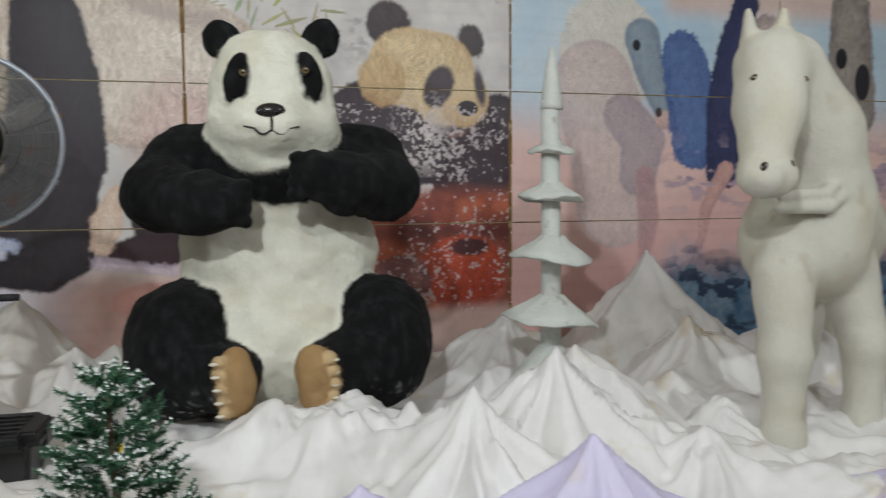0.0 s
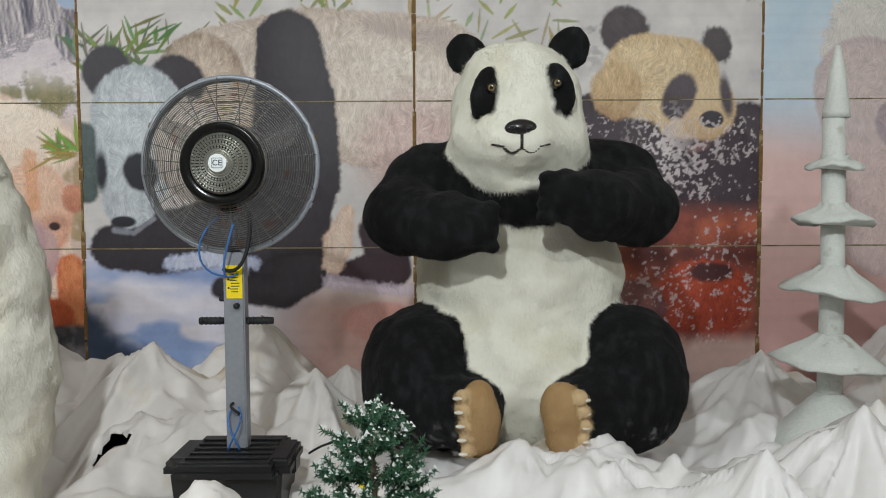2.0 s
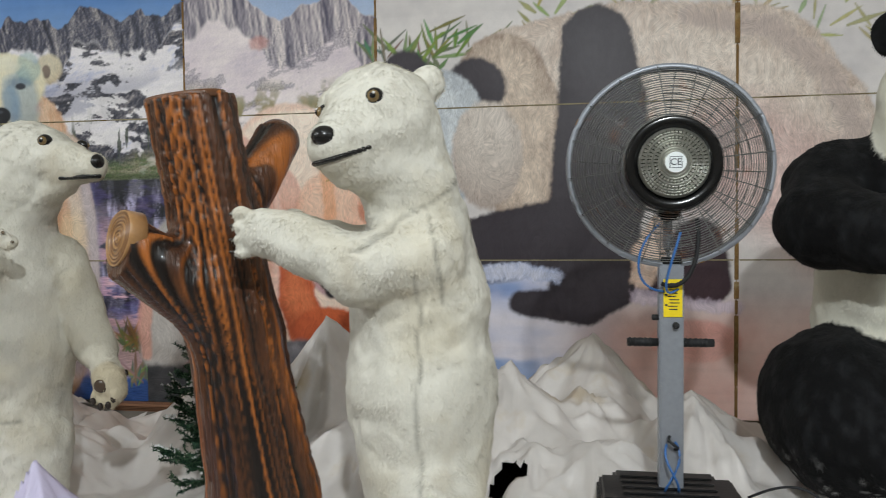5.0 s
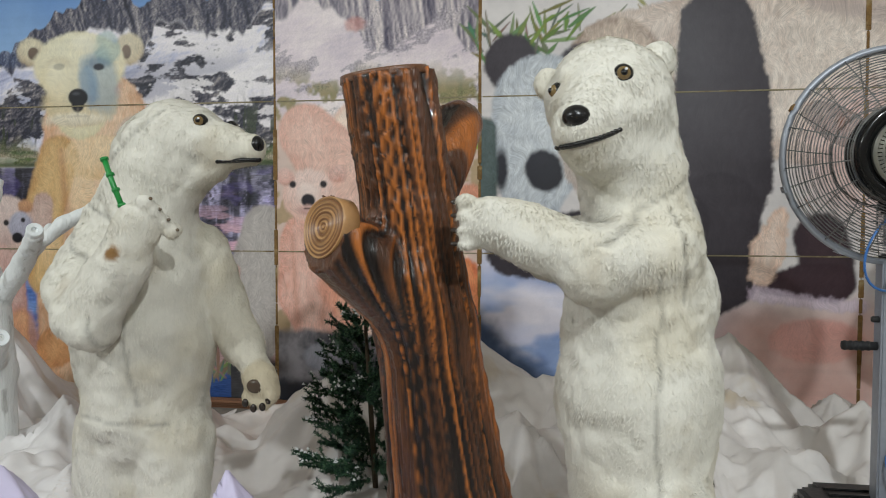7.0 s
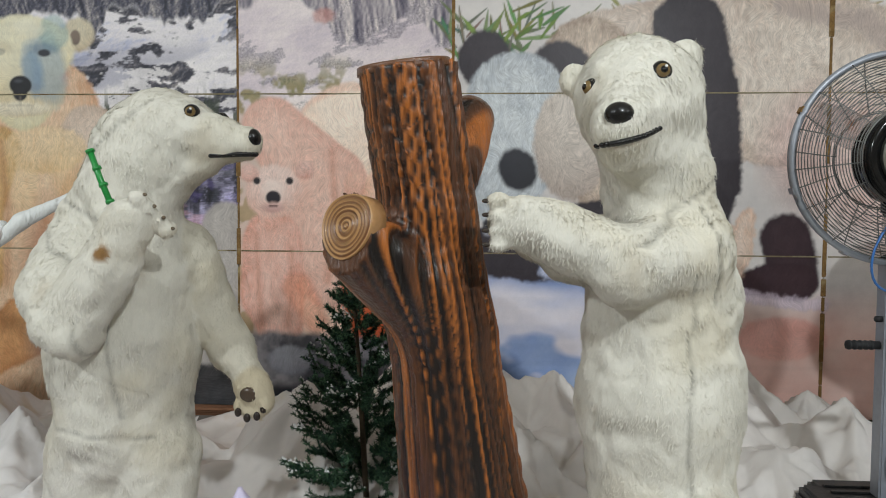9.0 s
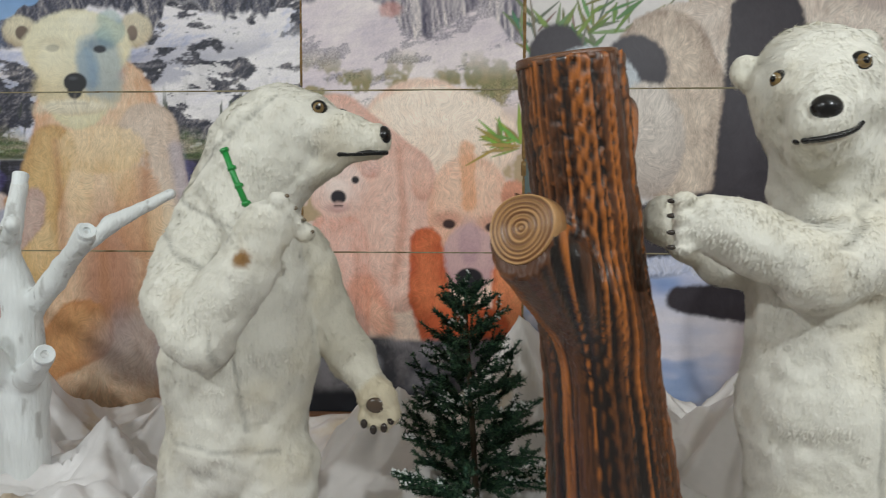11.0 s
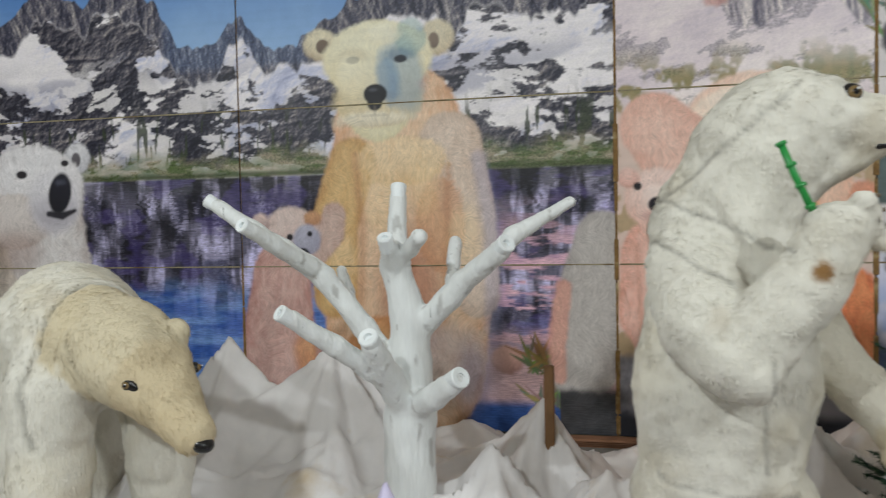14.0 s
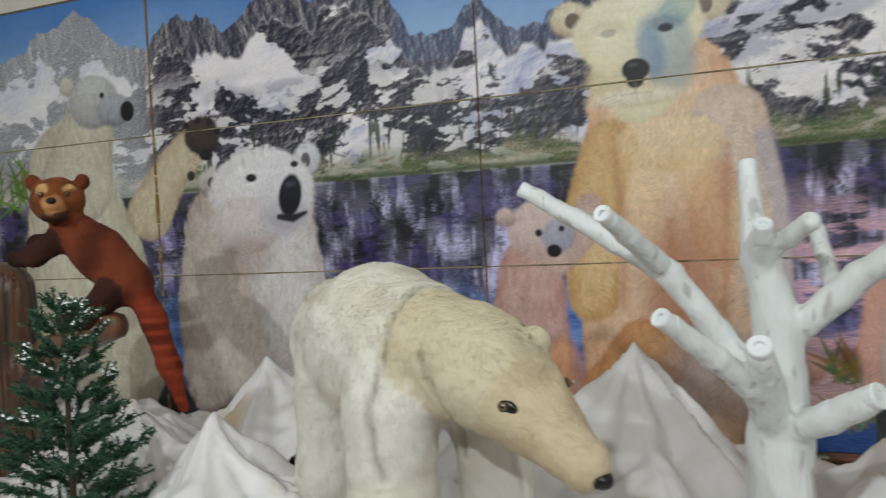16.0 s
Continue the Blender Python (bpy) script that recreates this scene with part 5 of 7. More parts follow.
OFFWHITE = lin(226, 222, 220)
drape("draped_sheet", "off-white cloth sheets bunched into pointed snowy hills", -11.1, -3.9, -3.3, -0.10, PEAKS, 0.10, 2, OFFWHITE,
      trim=lambda v: ~((v[:, 0] > -4.4) & (v[:, 1] > -0.35)) & (v[:, 1] < -0.2 + 0.1 * np.sin(v[:, 0] * 3)) & ~gap(v, -6.55, -1.5, 0.22, 0.12))
drape("draped_sheet", "off-white stained cloth sheets peaked over hidden props", -3.98, 0.1, -3.2, -0.10, PEAKS, 0.10, 2, lin(224, 218, 214),
      trim=lambda v: ~((v[:, 0] < -3.0) & (v[:, 1] > -0.4)) & ~gap(v, -1.30, -1.98, 0.07, 0.05) & ~gap(v, -3.05, -0.75, 0.25, 0.12))
drape("draped_sheet", "crumpled white cloth sheets heaped like snow", 0.02, 6.6, -3.4, -0.10, PEAKS, 0.10, 2, lin(228, 224, 222))
random.seed(5)
for cx, cy, top, spread, folds in LILAC:
    drape("lilac_sheet", "pale lilac satin sheet draped over a pointed prop", cx - 0.75, cx + 0.75, cy - 0.5, cy + 0.5, [(cx, cy, top, spread, folds)], 0.02, int(abs(cx) * 10), lin(206, 198, 224), step=0.011, rough=0.35,
          trim=lambda v, cx=cx, cy=cy: np.hypot((v[:, 0] - cx) / 0.72, (v[:, 1] - cy) / 0.48) < 0.95)


# ---- animal figures ----
WHITEF, BLACKF, TAN = lin(226, 223, 209), lin(15, 15, 16), lin(164, 132, 92)
IVORY, CREAMF = lin(222, 218, 206), lin(206, 194, 168)
DARK, AMBER = lin(26, 25, 25), lin(120, 98, 62)


def eye(s, c, r, look_at=(0, -1, 0)):
    d = Vector(look_at).normalized()
    c = Vector(c)
    s.bead(c, r, DARK)
    s.bead(c + d * r * 0.55, r * 0.66, AMBER)
    s.bead(c + d * r * 0.95, r * 0.36, lin(12, 12, 12))
    # white bead standing for the glint of light on the eye
    s.bead(c + d * r * 1.2 + Vector((0.15, 0, 0.25)) * r, r * 0.14, lin(240, 240, 240))


def soil(amount, colour, scale, at):
    def f(v, c):
        w = amount * np.clip((fnoise(v, scale, 4, 77) - at) * 3, 0, 1)[:, None]
        return c * (1 - w) + np.array(colour) * w
    return f


# seated panda
s = Sculpt((0.6, -1.45, 0))
s.ell((0.60, -1.36, 0.98), (0.54, 0.40, 0.62), WHITEF, k=0.08).ell((0.60, -1.45, 0.50), (0.56, 0.42, 0.44), WHITEF, k=0.1)
s.limb([((0.16, -1.42, 1.47), 0.22), ((0.60, -1.55, 1.47), 0.245), ((1.06, -1.42, 1.49), 0.22)], BLACKF, 0.08)
s.ell((0.57, -1.55, 1.52), (0.29, 0.27, 0.13), WHITEF, k=0.03)
s.ell((0.57, -1.58, 1.84), (0.32, 0.29, 0.35), WHITEF, k=0.05).ell((0.57, -1.64, 1.68), (0.335, 0.27, 0.22), WHITEF, k=0.08)
s.ell((0.555, -1.86, 1.675), (0.155, 0.12, 0.105), WHITEF, k=0.09)
s.ell((0.32, -1.55, 2.13), (0.105, 0.05, 0.105), BLACKF, k=0.02).ell((0.83, -1.55, 2.16), (0.10, 0.05, 0.105), BLACKF, k=0.02)
s.ell((0.405, -1.815, 1.90), (0.072, 0.05, 0.125), BLACKF, (0, 12, 35), 0.008).ell((0.745, -1.815, 1.92), (0.072, 0.05, 0.125), BLACKF, (0, -16, -35), 0.008)
s.limb([((0.08, -1.45, 1.50), 0.18), ((-0.01, -1.66, 1.32), 0.165), ((0.22, -1.88, 1.28), 0.145), ((0.33, -1.94, 1.29), 0.125)], BLACKF, 0.06)
s.limb([((1.12, -1.45, 1.50), 0.18), ((1.16, -1.66, 1.36), 0.165), ((0.93, -1.88, 1.38), 0.145), ((0.76, -1.94, 1.42), 0.12)], BLACKF, 0.06)
for dz in (-0.09, -0.03, 0.03, 0.085):
    s.ell((0.415, -1.97, 1.29 + dz), (0.045, 0.06, 0.035), BLACKF, k=0.02).ell((0.67, -1.97, 1.42 + dz), (0.045, 0.06, 0.035), BLACKF, k=0.02)
for sx, fx in ((0.09, 0.30), (1.11, 0.84)):
    s.ell((sx, -1.55, 0.52), (0.31, 0.38, 0.36), BLACKF, k=0.05)
    s.limb([((sx, -1.72, 0.44), 0.24), ((fx, -1.92, 0.43), 0.165)], BLACKF, 0.08)
s.ell((0.355, -2.03, 0.43), (0.10, 0.075, 0.175), TAN, (0, 0, 12), 0.01).ell((0.735, -2.03, 0.42), (0.10, 0.075, 0.18), TAN, (0, 0, -12), 0.01)
for i in range(5):
    s.ell((0.285 + 0.006 * i, -2.07, 0.545 - 0.062 * i), (0.034, 0.04, 0.032), lin(196, 168, 128), k=0.01)
    s.ell((0.80 + 0.012 * (2 - abs(i - 2)), -2.07, 0.535 - 0.062 * i), (0.034, 0.04, 0.032), lin(196, 168, 128), k=0.01)
    s.bead((0.262 + 0.006 * i, -2.10, 0.54 - 0.062 * i), (0.022, 0.013, 0.009), lin(214, 206, 190)).bead((0.825, -2.10, 0.53 - 0.062 * i), (0.02, 0.013, 0.009), lin(214, 206, 190))
eye(s, (0.425, -1.868, 1.915), 0.026)
eye(s, (0.725, -1.868, 1.935), 0.026)
NB = s.hit((0.555, -2.6, 1.725), (0, 1, 0))
s.bead(NB, (0.076, 0.035, 0.042), lin(34, 30, 30)).bead(NB + Vector((-0.03, -0.03, -0.004)), (0.016, 0.010, 0.012), lin(10, 10, 10)).bead(NB + Vector((0.03, -0.03, -0.004)), (0.016, 0.010, 0.012), lin(10, 10, 10))
for i in range(25):
    t = i / 12 - 1
    zz = 1.632 - 0.022 * math.sin(min(abs(t) * 1.5, 1.0) * math.pi) + 0.030 * max(abs(t) - 0.45, 0) + 0.006
    s.bead(s.hit((0.555 + 0.125 * t, -2.6, zz), (0, 1, 0)) + Vector((0, -0.015, 0)), (0.010, 0.008, 0.005), lin(52, 42, 38))
for i in range(5):
    s.bead(s.hit((0.555, -2.6, 1.695 - 0.014 * i), (0, 1, 0)) + Vector((0, -0.018, 0)), (0.008, 0.009, 0.010), lin(44, 34, 30))


def panda_tint(v, c):
    d = np.clip((fnoise(v, 5, 4, 5) - 0.15) * 1.6, 0, 1)[:, None] * 0.35
    c = c * (1 - d) + c * np.array([0.80, 0.74, 0.62]) * d
    dust = np.clip((fnoise(v, 30, 3, 6) - 0.55) * 3, 0, 1) * np.clip((0.42 - v[:, 2]) * 5, 0, 1) * (v[:, 1] < -1.5)
    c = c * (1 - dust[:, None]) + np.array(lin(170, 170, 168)) * dust[:, None]
    # dusty grey and sheen streaks of the black fur, put into its colour
    grey_sheen = np.clip((fnoise(v * np.array([1, 1, 0.5]), 34, 3, 9) + 0.1) * 1.0, 0, 1)[:, None] * (c.mean(1, keepdims=True) < 0.05)
    return c + grey_sheen * np.array([0.010, 0.0105, 0.0115])


s.build("panda_statue", "seated black and white plush panda figure with tan soles", "panda statue", FUR, voxel=0.016, lumps=0.014, lump_scale=8,
        tufts=70000, tuft_len=0.020, tuft_w=0.004, tint=panda_tint, ruffle=0.010, seed=1)

# white bear hugging the trunk
s = Sculpt((-1.57, -2.3, 0))
s.limb([((-1.56, -2.28, 0.50), 0.235), ((-1.57, -2.28, 0.80), 0.255), ((-1.57, -2.28, 1.12), 0.225), ((-1.57, -2.30, 1.32), 0.185)], IVORY, 0.08)
s.limb([((-1.57, -2.30, 1.35), 0.185), ((-1.60, -2.33, 1.52), 0.165), ((-1.65, -2.38, 1.70), 0.16)], IVORY, 0.05)
s.ell((-1.675, -2.40, 1.75), (0.195, 0.185, 0.185), IVORY, k=0.06).cap((-1.70, -2.47, 1.71), 0.135, (-1.765, -2.645, 1.635), 0.080, IVORY, 0.08)
s.cap((-1.67, -2.44, 1.58), 0.11, (-1.735, -2.58, 1.575), 0.072, IVORY, 0.06)
s.ell((-1.525, -2.34, 1.875), (0.065, 0.04, 0.065), IVORY, k=0.02).ell((-1.865, -2.36, 1.80), (0.04, 0.035, 0.055), IVORY, k=0.02)
s.limb([((-1.58, -2.16, 0.45), 0.17), ((-1.60, -2.15, 0.05), 0.14)], IVORY, 0.05).limb([((-1.50, -2.40, 0.45), 0.17), ((-1.49, -2.42, 0.05), 0.14)], IVORY, 0.04)
s.limb([((-1.52, -2.44, 1.28), 0.13), ((-1.72, -2.54, 1.24), 0.115), ((-1.93, -2.56, 1.33), 0.088), ((-2.03, -2.57, 1.36), 0.085)], IVORY, 0.05)
s.limb([((-1.62, -2.12, 1.28), 0.12), ((-1.82, -2.14, 1.26), 0.105), ((-2.06, -2.22, 1.36), 0.08)], IVORY, 0.05)
for dz in (-0.06, -0.02, 0.025, 0.065):
    s.ell((-2.10, -2.59, 1.36 + dz), (0.035, 0.045, 0.025), IVORY, k=0.015)
    s.bead((-2.135, -2.60, 1.36 + dz), (0.014, 0.008, 0.007), lin(60, 52, 46))
eye(s, s.hit((-1.650, -3.2, 1.790), (0, 1, 0)) + Vector((0, -0.012, 0)), 0.032, (0.05, -1, 0.05))
eye(s, s.hit((-2.3, -2.98, 1.755), (0.72, 0.69, 0)) + Vector((-0.008, -0.008, 0)), 0.030, (-0.9, -0.5, 0.05))
NB = s.hit((-1.90, -3.05, 1.658), (0.32, 0.95, 0))
s.bead(NB, (0.042, 0.040, 0.034), DARK, (0, 0, 45))
for i in range(16):
    t = i / 15
    s.bead(s.hit((-1.825 + 0.165 * t, -3.2, 1.578 + 0.050 * t * t), (0, 1, 0)) + Vector((-0.004, -0.016, 0)), (0.013, 0.012, 0.0085), DARK)


def bear_tint(v, c):
    d = np.clip((fnoise(v, 4, 4, 15) - 0.1) * 1.2, 0, 1)[:, None] * 0.5
    c = c * (1 - d) + c * np.array([0.93, 0.87, 0.74]) * d
    st = np.clip((fnoise(v, 9, 3, 16) - 0.60) * 2, 0, 1)[:, None] * 0.25
    return c * (1 - st) + np.array(lin(150, 126, 88)) * st


def seams(planes, depth=0.009, width=0.007):
    """Sunk, slightly darker stitched seams where a plane crosses the coat: normal, point, lowest and highest z."""
    def f(v, nr, c):
        for n, p, z0, z1, x0, x1 in planes:
            n = np.array(n, float)
            d = np.abs((v - np.array(p)) @ (n / np.linalg.norm(n)) + 0.010 * vnoise(v, 12, 31))
            w = np.exp(-(d / width) ** 2) * (v[:, 2] > z0) * (v[:, 2] < z1) * (v[:, 0] > x0) * (v[:, 0] < x1) * (nr[:, 1] < 0.2)
            v = v - nr * (depth * w)[:, None]
            c = c * (1 - 0.35 * w[:, None])
        return v, c
    return f


hugger = s.build("polar_bear_statue", "upright white plush polar bear figure hugging a tree trunk", "bear statue", FUR, voxel=0.014, lumps=0.013, lump_scale=11,
        tufts=60000, tuft_len=0.017, tint=bear_tint, seed=2,
        deform=seams([((1, 0, 0), (-1.53, 0, 0), 0.45, 1.22, -2, 0), ((0.45, 0.35, -1), (-1.56, -2.46, 1.43), 1.3, 1.6, -1.76, 0), ((1, 0.2, 0.15), (-1.47, -2.5, 1.25), 1.12, 1.42, -1.6, 0)]))

hugger.location.y -= 0.20
hugger.scale = (0.975, 0.975, 0.975)

# white bear standing with one paw lifted
s = Sculpt((-3.5, -2.15, 0))
s.limb([((-3.50, -2.13, 0.55), 0.245), ((-3.49, -2.13, 0.85), 0.26), ((-3.47, -2.13, 1.12), 0.225), ((-3.47, -2.15, 1.30), 0.185)], IVORY, 0.08)
s.limb([((-3.47, -2.15, 1.32), 0.19), ((-3.40, -2.17, 1.52), 0.165), ((-3.31, -2.19, 1.64), 0.14)], IVORY, 0.06)
s.ell((-3.29, -2.20, 1.655), (0.165, 0.13, 0.13), IVORY, (0, 8, 0), 0.05).cap((-3.19, -2.21, 1.63), 0.115, (-2.99, -2.24, 1.598), 0.066, IVORY, 0.06)
s.cap((-3.30, -2.19, 1.50), 0.11, (-3.16, -2.21, 1.55), 0.075, IVORY, 0.05)
s.cap((-3.53, -2.13, 1.30), 0.19, (-3.40, -2.17, 1.60), 0.15, IVORY, 0.05)
s.ell((-3.415, -2.315, 1.655), (0.045, 0.02, 0.05), IVORY, k=0.03).ell((-3.40, -2.08, 1.72), (0.05, 0.03, 0.055), IVORY, k=0.02)
s.limb([((-3.62, -2.16, 0.45), 0.165), ((-3.63, -2.17, 0.05), 0.145)], IVORY, 0.04).limb([((-3.36, -2.16, 0.45), 0.155), ((-3.36, -2.17, 0.05), 0.14)], IVORY, 0.03)
s.limb([((-3.60, -2.27, 1.20), 0.135), ((-3.575, -2.42, 1.06), 0.128), ((-3.50, -2.50, 0.98), 0.115), ((-3.34, -2.53, 1.19), 0.088), ((-3.275, -2.54, 1.32), 0.082)], IVORY, 0.02)
# lowered arm coloured slightly darker for the shade of the body
s.limb([((-3.28, -2.05, 1.20), 0.11), ((-3.20, -2.04, 0.98), 0.09), ((-3.08, -2.10, 0.82), 0.075), ((-3.01, -2.14, 0.72), 0.06)], lin(214, 208, 192), 0.04)
for k in range(4):
    s.ell((-3.225 + 0.02 * k, -2.575 + 0.022 * k, 1.395 - 0.032 * k), (0.032, 0.032, 0.03), IVORY, k=0.015)
    s.bead((-3.195 + 0.02 * k, -2.59 + 0.022 * k, 1.405 - 0.036 * k), (0.007, 0.006, 0.006), lin(110, 96, 78))
    s.bead((-2.985 + 0.008 * k, -2.19 + 0.035 * k, 0.675 + 0.012 * k), (0.012, 0.010, 0.018), lin(60, 52, 44))
s.ell((-2.985, -2.165, 0.685), (0.066, 0.066, 0.085), CREAMF, (0, -25, 0), 0.03)
for k, (dx, dz) in enumerate(((-0.045, -0.055), (-0.012, -0.075), (0.025, -0.068), (0.05, -0.04))):
    s.ell((-2.985 + dx, -2.19, 0.685 + dz), (0.026, 0.036, 0.034), CREAMF, k=0.012)
    s.bead((-2.982 + dx, -2.222, 0.672 + dz), (0.013, 0.010, 0.017), lin(52, 44, 40))
s.bead((-2.985, -2.226, 0.685), (0.034, 0.012, 0.028), lin(84, 70, 58))
s.ell((-3.325, -2.61, 1.22), (0.03, 0.02, 0.025), lin(140, 104, 62), k=0.01)
eye(s, s.hit((-3.165, -3.0, 1.70), (0, 1, 0)), 0.030, (0.15, -1, 0.05))
eye(s, (-3.12, -2.11, 1.70), 0.024, (0.6, 0.8, 0.05))
s.bead(s.hit((-2.6, -2.26, 1.612), (-1, 0, 0)), (0.026, 0.034, 0.034), DARK)
for i in range(18):
    t = i / 17
    s.bead(s.hit((-2.945 - 0.150 * t, -3.0, 1.556 - 0.006 * t), (0, 1, 0)) + Vector((0, -0.016, 0)), (0.012, 0.012, 0.0095), DARK)
s.build("polar_bear_statue", "standing white plush polar bear figure with one lifted paw", "bear statue", FUR, voxel=0.014, lumps=0.013, lump_scale=11,
        tufts=60000, tuft_len=0.017, tint=bear_tint, seed=3,
        deform=seams([((0.5, 0, 1), (-3.50, -2.3, 1.33), 1.2, 1.6, -3.7, -3.38), ((0.9, 0, -1), (-3.52, -2.3, 1.55), 1.3, 1.75, -4, -3.3), ((0.6, 0, 1), (-3.62, -2.3, 1.24), 1.1, 1.4, -3.75, -3.5),
                      ((0.1, 0, 1), (-3.5, 0, 0.56), 0.4, 0.7, -3.7, -3.3), ((1, 0, 0.1), (-3.42, 0, 0.8), 0.62, 1.0, -3.6, -3.2)], 0.005, 0.007))

# cream bear on all fours
HEADC = lin(208, 196, 168)
s = Sculpt((-5.8, -2.1, 0))
s.limb([((-5.78, -2.12, 0.93), 0.24), ((-5.97, -1.95, 0.94), 0.265), ((-6.18, -1.76, 0.92), 0.255)], IVORY, 0.08)
s.limb([((-5.72, -2.16, 0.94), 0.21), ((-5.56, -2.24, 0.94), 0.175)], HEADC, 0.06)
s.ell((-5.47, -2.28, 0.90), (0.185, 0.17, 0.16), HEADC, (0, 20, -20), 0.06).cap((-5.38, -2.32, 0.85), 0.135, (-5.17, -2.41, 0.685), 0.07, lin(202, 186, 154), 0.06)
s.ell((-5.585, -2.38, 0.93), (0.05, 0.035, 0.055), HEADC, k=0.02).ell((-5.335, -2.21, 0.985), (0.04, 0.03, 0.045), HEADC, k=0.03)
for px, py, tx, ty, r in ((-5.80, -2.28, -5.80, -2.30, 0.13), (-5.58, -2.02, -5.54, -2.02, 0.11), (-6.22, -1.88, -6.24, -1.90, 0.13), (-6.08, -1.62, -6.08, -1.60, 0.12)):
    s.limb([((px, py, 0.78), r + 0.03), ((tx, ty, 0.45), r), ((tx, ty, 0.06), r - 0.01)], IVORY, 0.06)
EB = s.hit((-5.375, -3.0, 0.848), (0, 1, 0))
s.bead(EB + Vector((0, -0.008, 0)), (0.044, 0.014, 0.022), DARK, (0, 15, -15))
eye(s, EB + Vector((0, -0.012, 0)), 0.019, (0.1, -1, 0.1))
eye(s, (-5.25, -2.25, 0.87), 0.02, (1, 0.2, 0.1))
s.bead((-5.135, -2.425, 0.665), (0.05, 0.042, 0.03), DARK, (0, 25, -20))
# dark strip standing for the shaded slit in the neck
s.bead(s.hit((-5.585, -2.20, 1.5), (0, 0, -1)) + Vector((0, -0.01, 0.004)), (0.075, 0.018, 0.018), lin(24, 22, 20), (0, 12, -12))
s.build("walking_bear_statue", "cream plush bear figure standing on all fours", "bear statue", FUR, voxel=0.016, lumps=0.011, lump_scale=10,
        tufts=60000, tuft_len=0.018, tint=bear_tint, seed=4, deform=seams([((1, -0.55, 0.1), (-5.655, -2.15, 1.0), 0.6, 1.3, -5.9, -5.4), ((1, -0.4, 0.35), (-5.575, -2.35, 0.85), 0.55, 0.98, -5.8, -5.4)], 0.018, 0.011))

# white horse
HORSE = lin(206, 202, 190)
s = Sculpt((3.3, -2.2, 0))
s.limb([((3.34, -2.22, 1.05), 0.33), ((3.75, -1.85, 1.08), 0.34), ((4.2, -1.35, 1.08), 0.32)], HORSE, 0.1)
s.limb([((3.42, -2.22, 1.25), 0.30), ((3.33, -2.26, 1.62), 0.25), ((3.10, -2.36, 1.93), 0.19)], HORSE, 0.08)
s.limb([((2.95, -2.44, 1.94), 0.18), ((2.86, -2.55, 1.72), 0.155), ((2.775, -2.65, 1.45), 0.115)], HORSE, 0.06)
s.ell((2.77, -2.67, 1.395), (0.138, 0.115, 0.105), HORSE, k=0.04).limb([((3.02, -2.42, 2.10), 0.05), ((3.22, -2.28, 1.95), 0.06), ((3.42, -2.16, 1.70), 0.06)], lin(216, 210, 194), 0.05)
s.limb([((2.86, -2.40, 2.08), 0.05), ((2.83, -2.42, 2.20), 0.018)], HORSE, 0.03).limb([((3.06, -2.36, 2.08), 0.06), ((3.06, -2.38, 2.22), 0.022)], HORSE, 0.03)
s.limb([((3.52, -2.20, 1.62), 0.03), ((3.44, -2.42, 1.42), 0.034), ((3.22, -2.52, 1.31), 0.034), ((3.02, -2.46, 1.30), 0.03)], HORSE, 0.012)
s.limb([((3.55, -2.20, 1.56), 0.03), ((3.46, -2.44, 1.35), 0.034), ((3.22, -2.54, 1.245), 0.034), ((3.00, -2.46, 1.24), 0.03)], HORSE, 0.012)
for px, py, tx, ty in ((3.08, -2.40, 3.03, -2.50), (3.58, -2.28, 3.62, -2.38), (4.0, -1.5, 4.0, -1.45), (4.3, -1.35, 4.32, -1.3)):
    s.limb([((px, py, 0.90), 0.155), ((tx, ty, 0.50), 0.115), ((tx, ty, 0.10), 0.09), ((tx, ty, 0.04), 0.10)], HORSE, 0.07)
s.bead(s.hit((2.70, -3.2, 1.43), (0, 1, 0)), (0.024, 0.018, 0.032), lin(44, 36, 30), (0, 20, 0)).bead(s.hit((2.83, -3.2, 1.44), (0, 1, 0)), (0.024, 0.018, 0.032), lin(44, 36, 30), (0, -20, 0))
eye(s, s.hit((2.2, -3.0, 1.85), (0.8, 0.6, 0)), 0.026, (-0.8, -0.6, 0))
eye(s, s.hit((3.6, -3.2, 1.85), (-0.75, 0.7, 0)), 0.026, (0.7, -0.7, 0))
s.build("horse_statue", "off-white horse figure with a soft halter collar", "horse statue", FUR, voxel=0.018, lumps=0.006, lump_scale=8, tufts=20000, tuft_len=0.010, tint=bear_tint, seed=5)

# red panda clinging to the branch
RUSTF, RUSTD = lin(108, 52, 32), lin(58, 32, 25)
s = Sculpt((-8.1, -1.2, 0.9))
s.limb([((-8.22, -1.22, 1.42), 0.115), ((-8.05, -1.20, 1.30), 0.13), ((-7.88, -1.18, 1.13), 0.13)], RUSTF, 0.06)
s.ell((-8.25, -1.28, 1.60), (0.15, 0.13, 0.125), lin(132, 74, 38), k=0.04).ell((-8.172, -1.378, 1.57), (0.06, 0.06, 0.045), lin(178, 126, 80), k=0.03)
s.ell((-8.355, -1.34, 1.70), (0.045, 0.035, 0.045), RUSTF, k=0.02).ell((-8.150, -1.195, 1.70), (0.045, 0.035, 0.045), RUSTF, k=0.02)
s.limb([((-8.24, -1.30, 1.38), 0.07), ((-8.40, -1.32, 1.30), 0.06), ((-8.56, -1.30, 1.29), 0.05)], RUSTD, 0.04)
s.limb([((-8.24, -1.15, 1.42), 0.06), ((-8.42, -1.15, 1.38), 0.05), ((-8.55, -1.18, 1.37), 0.05)], RUSTD, 0.04)
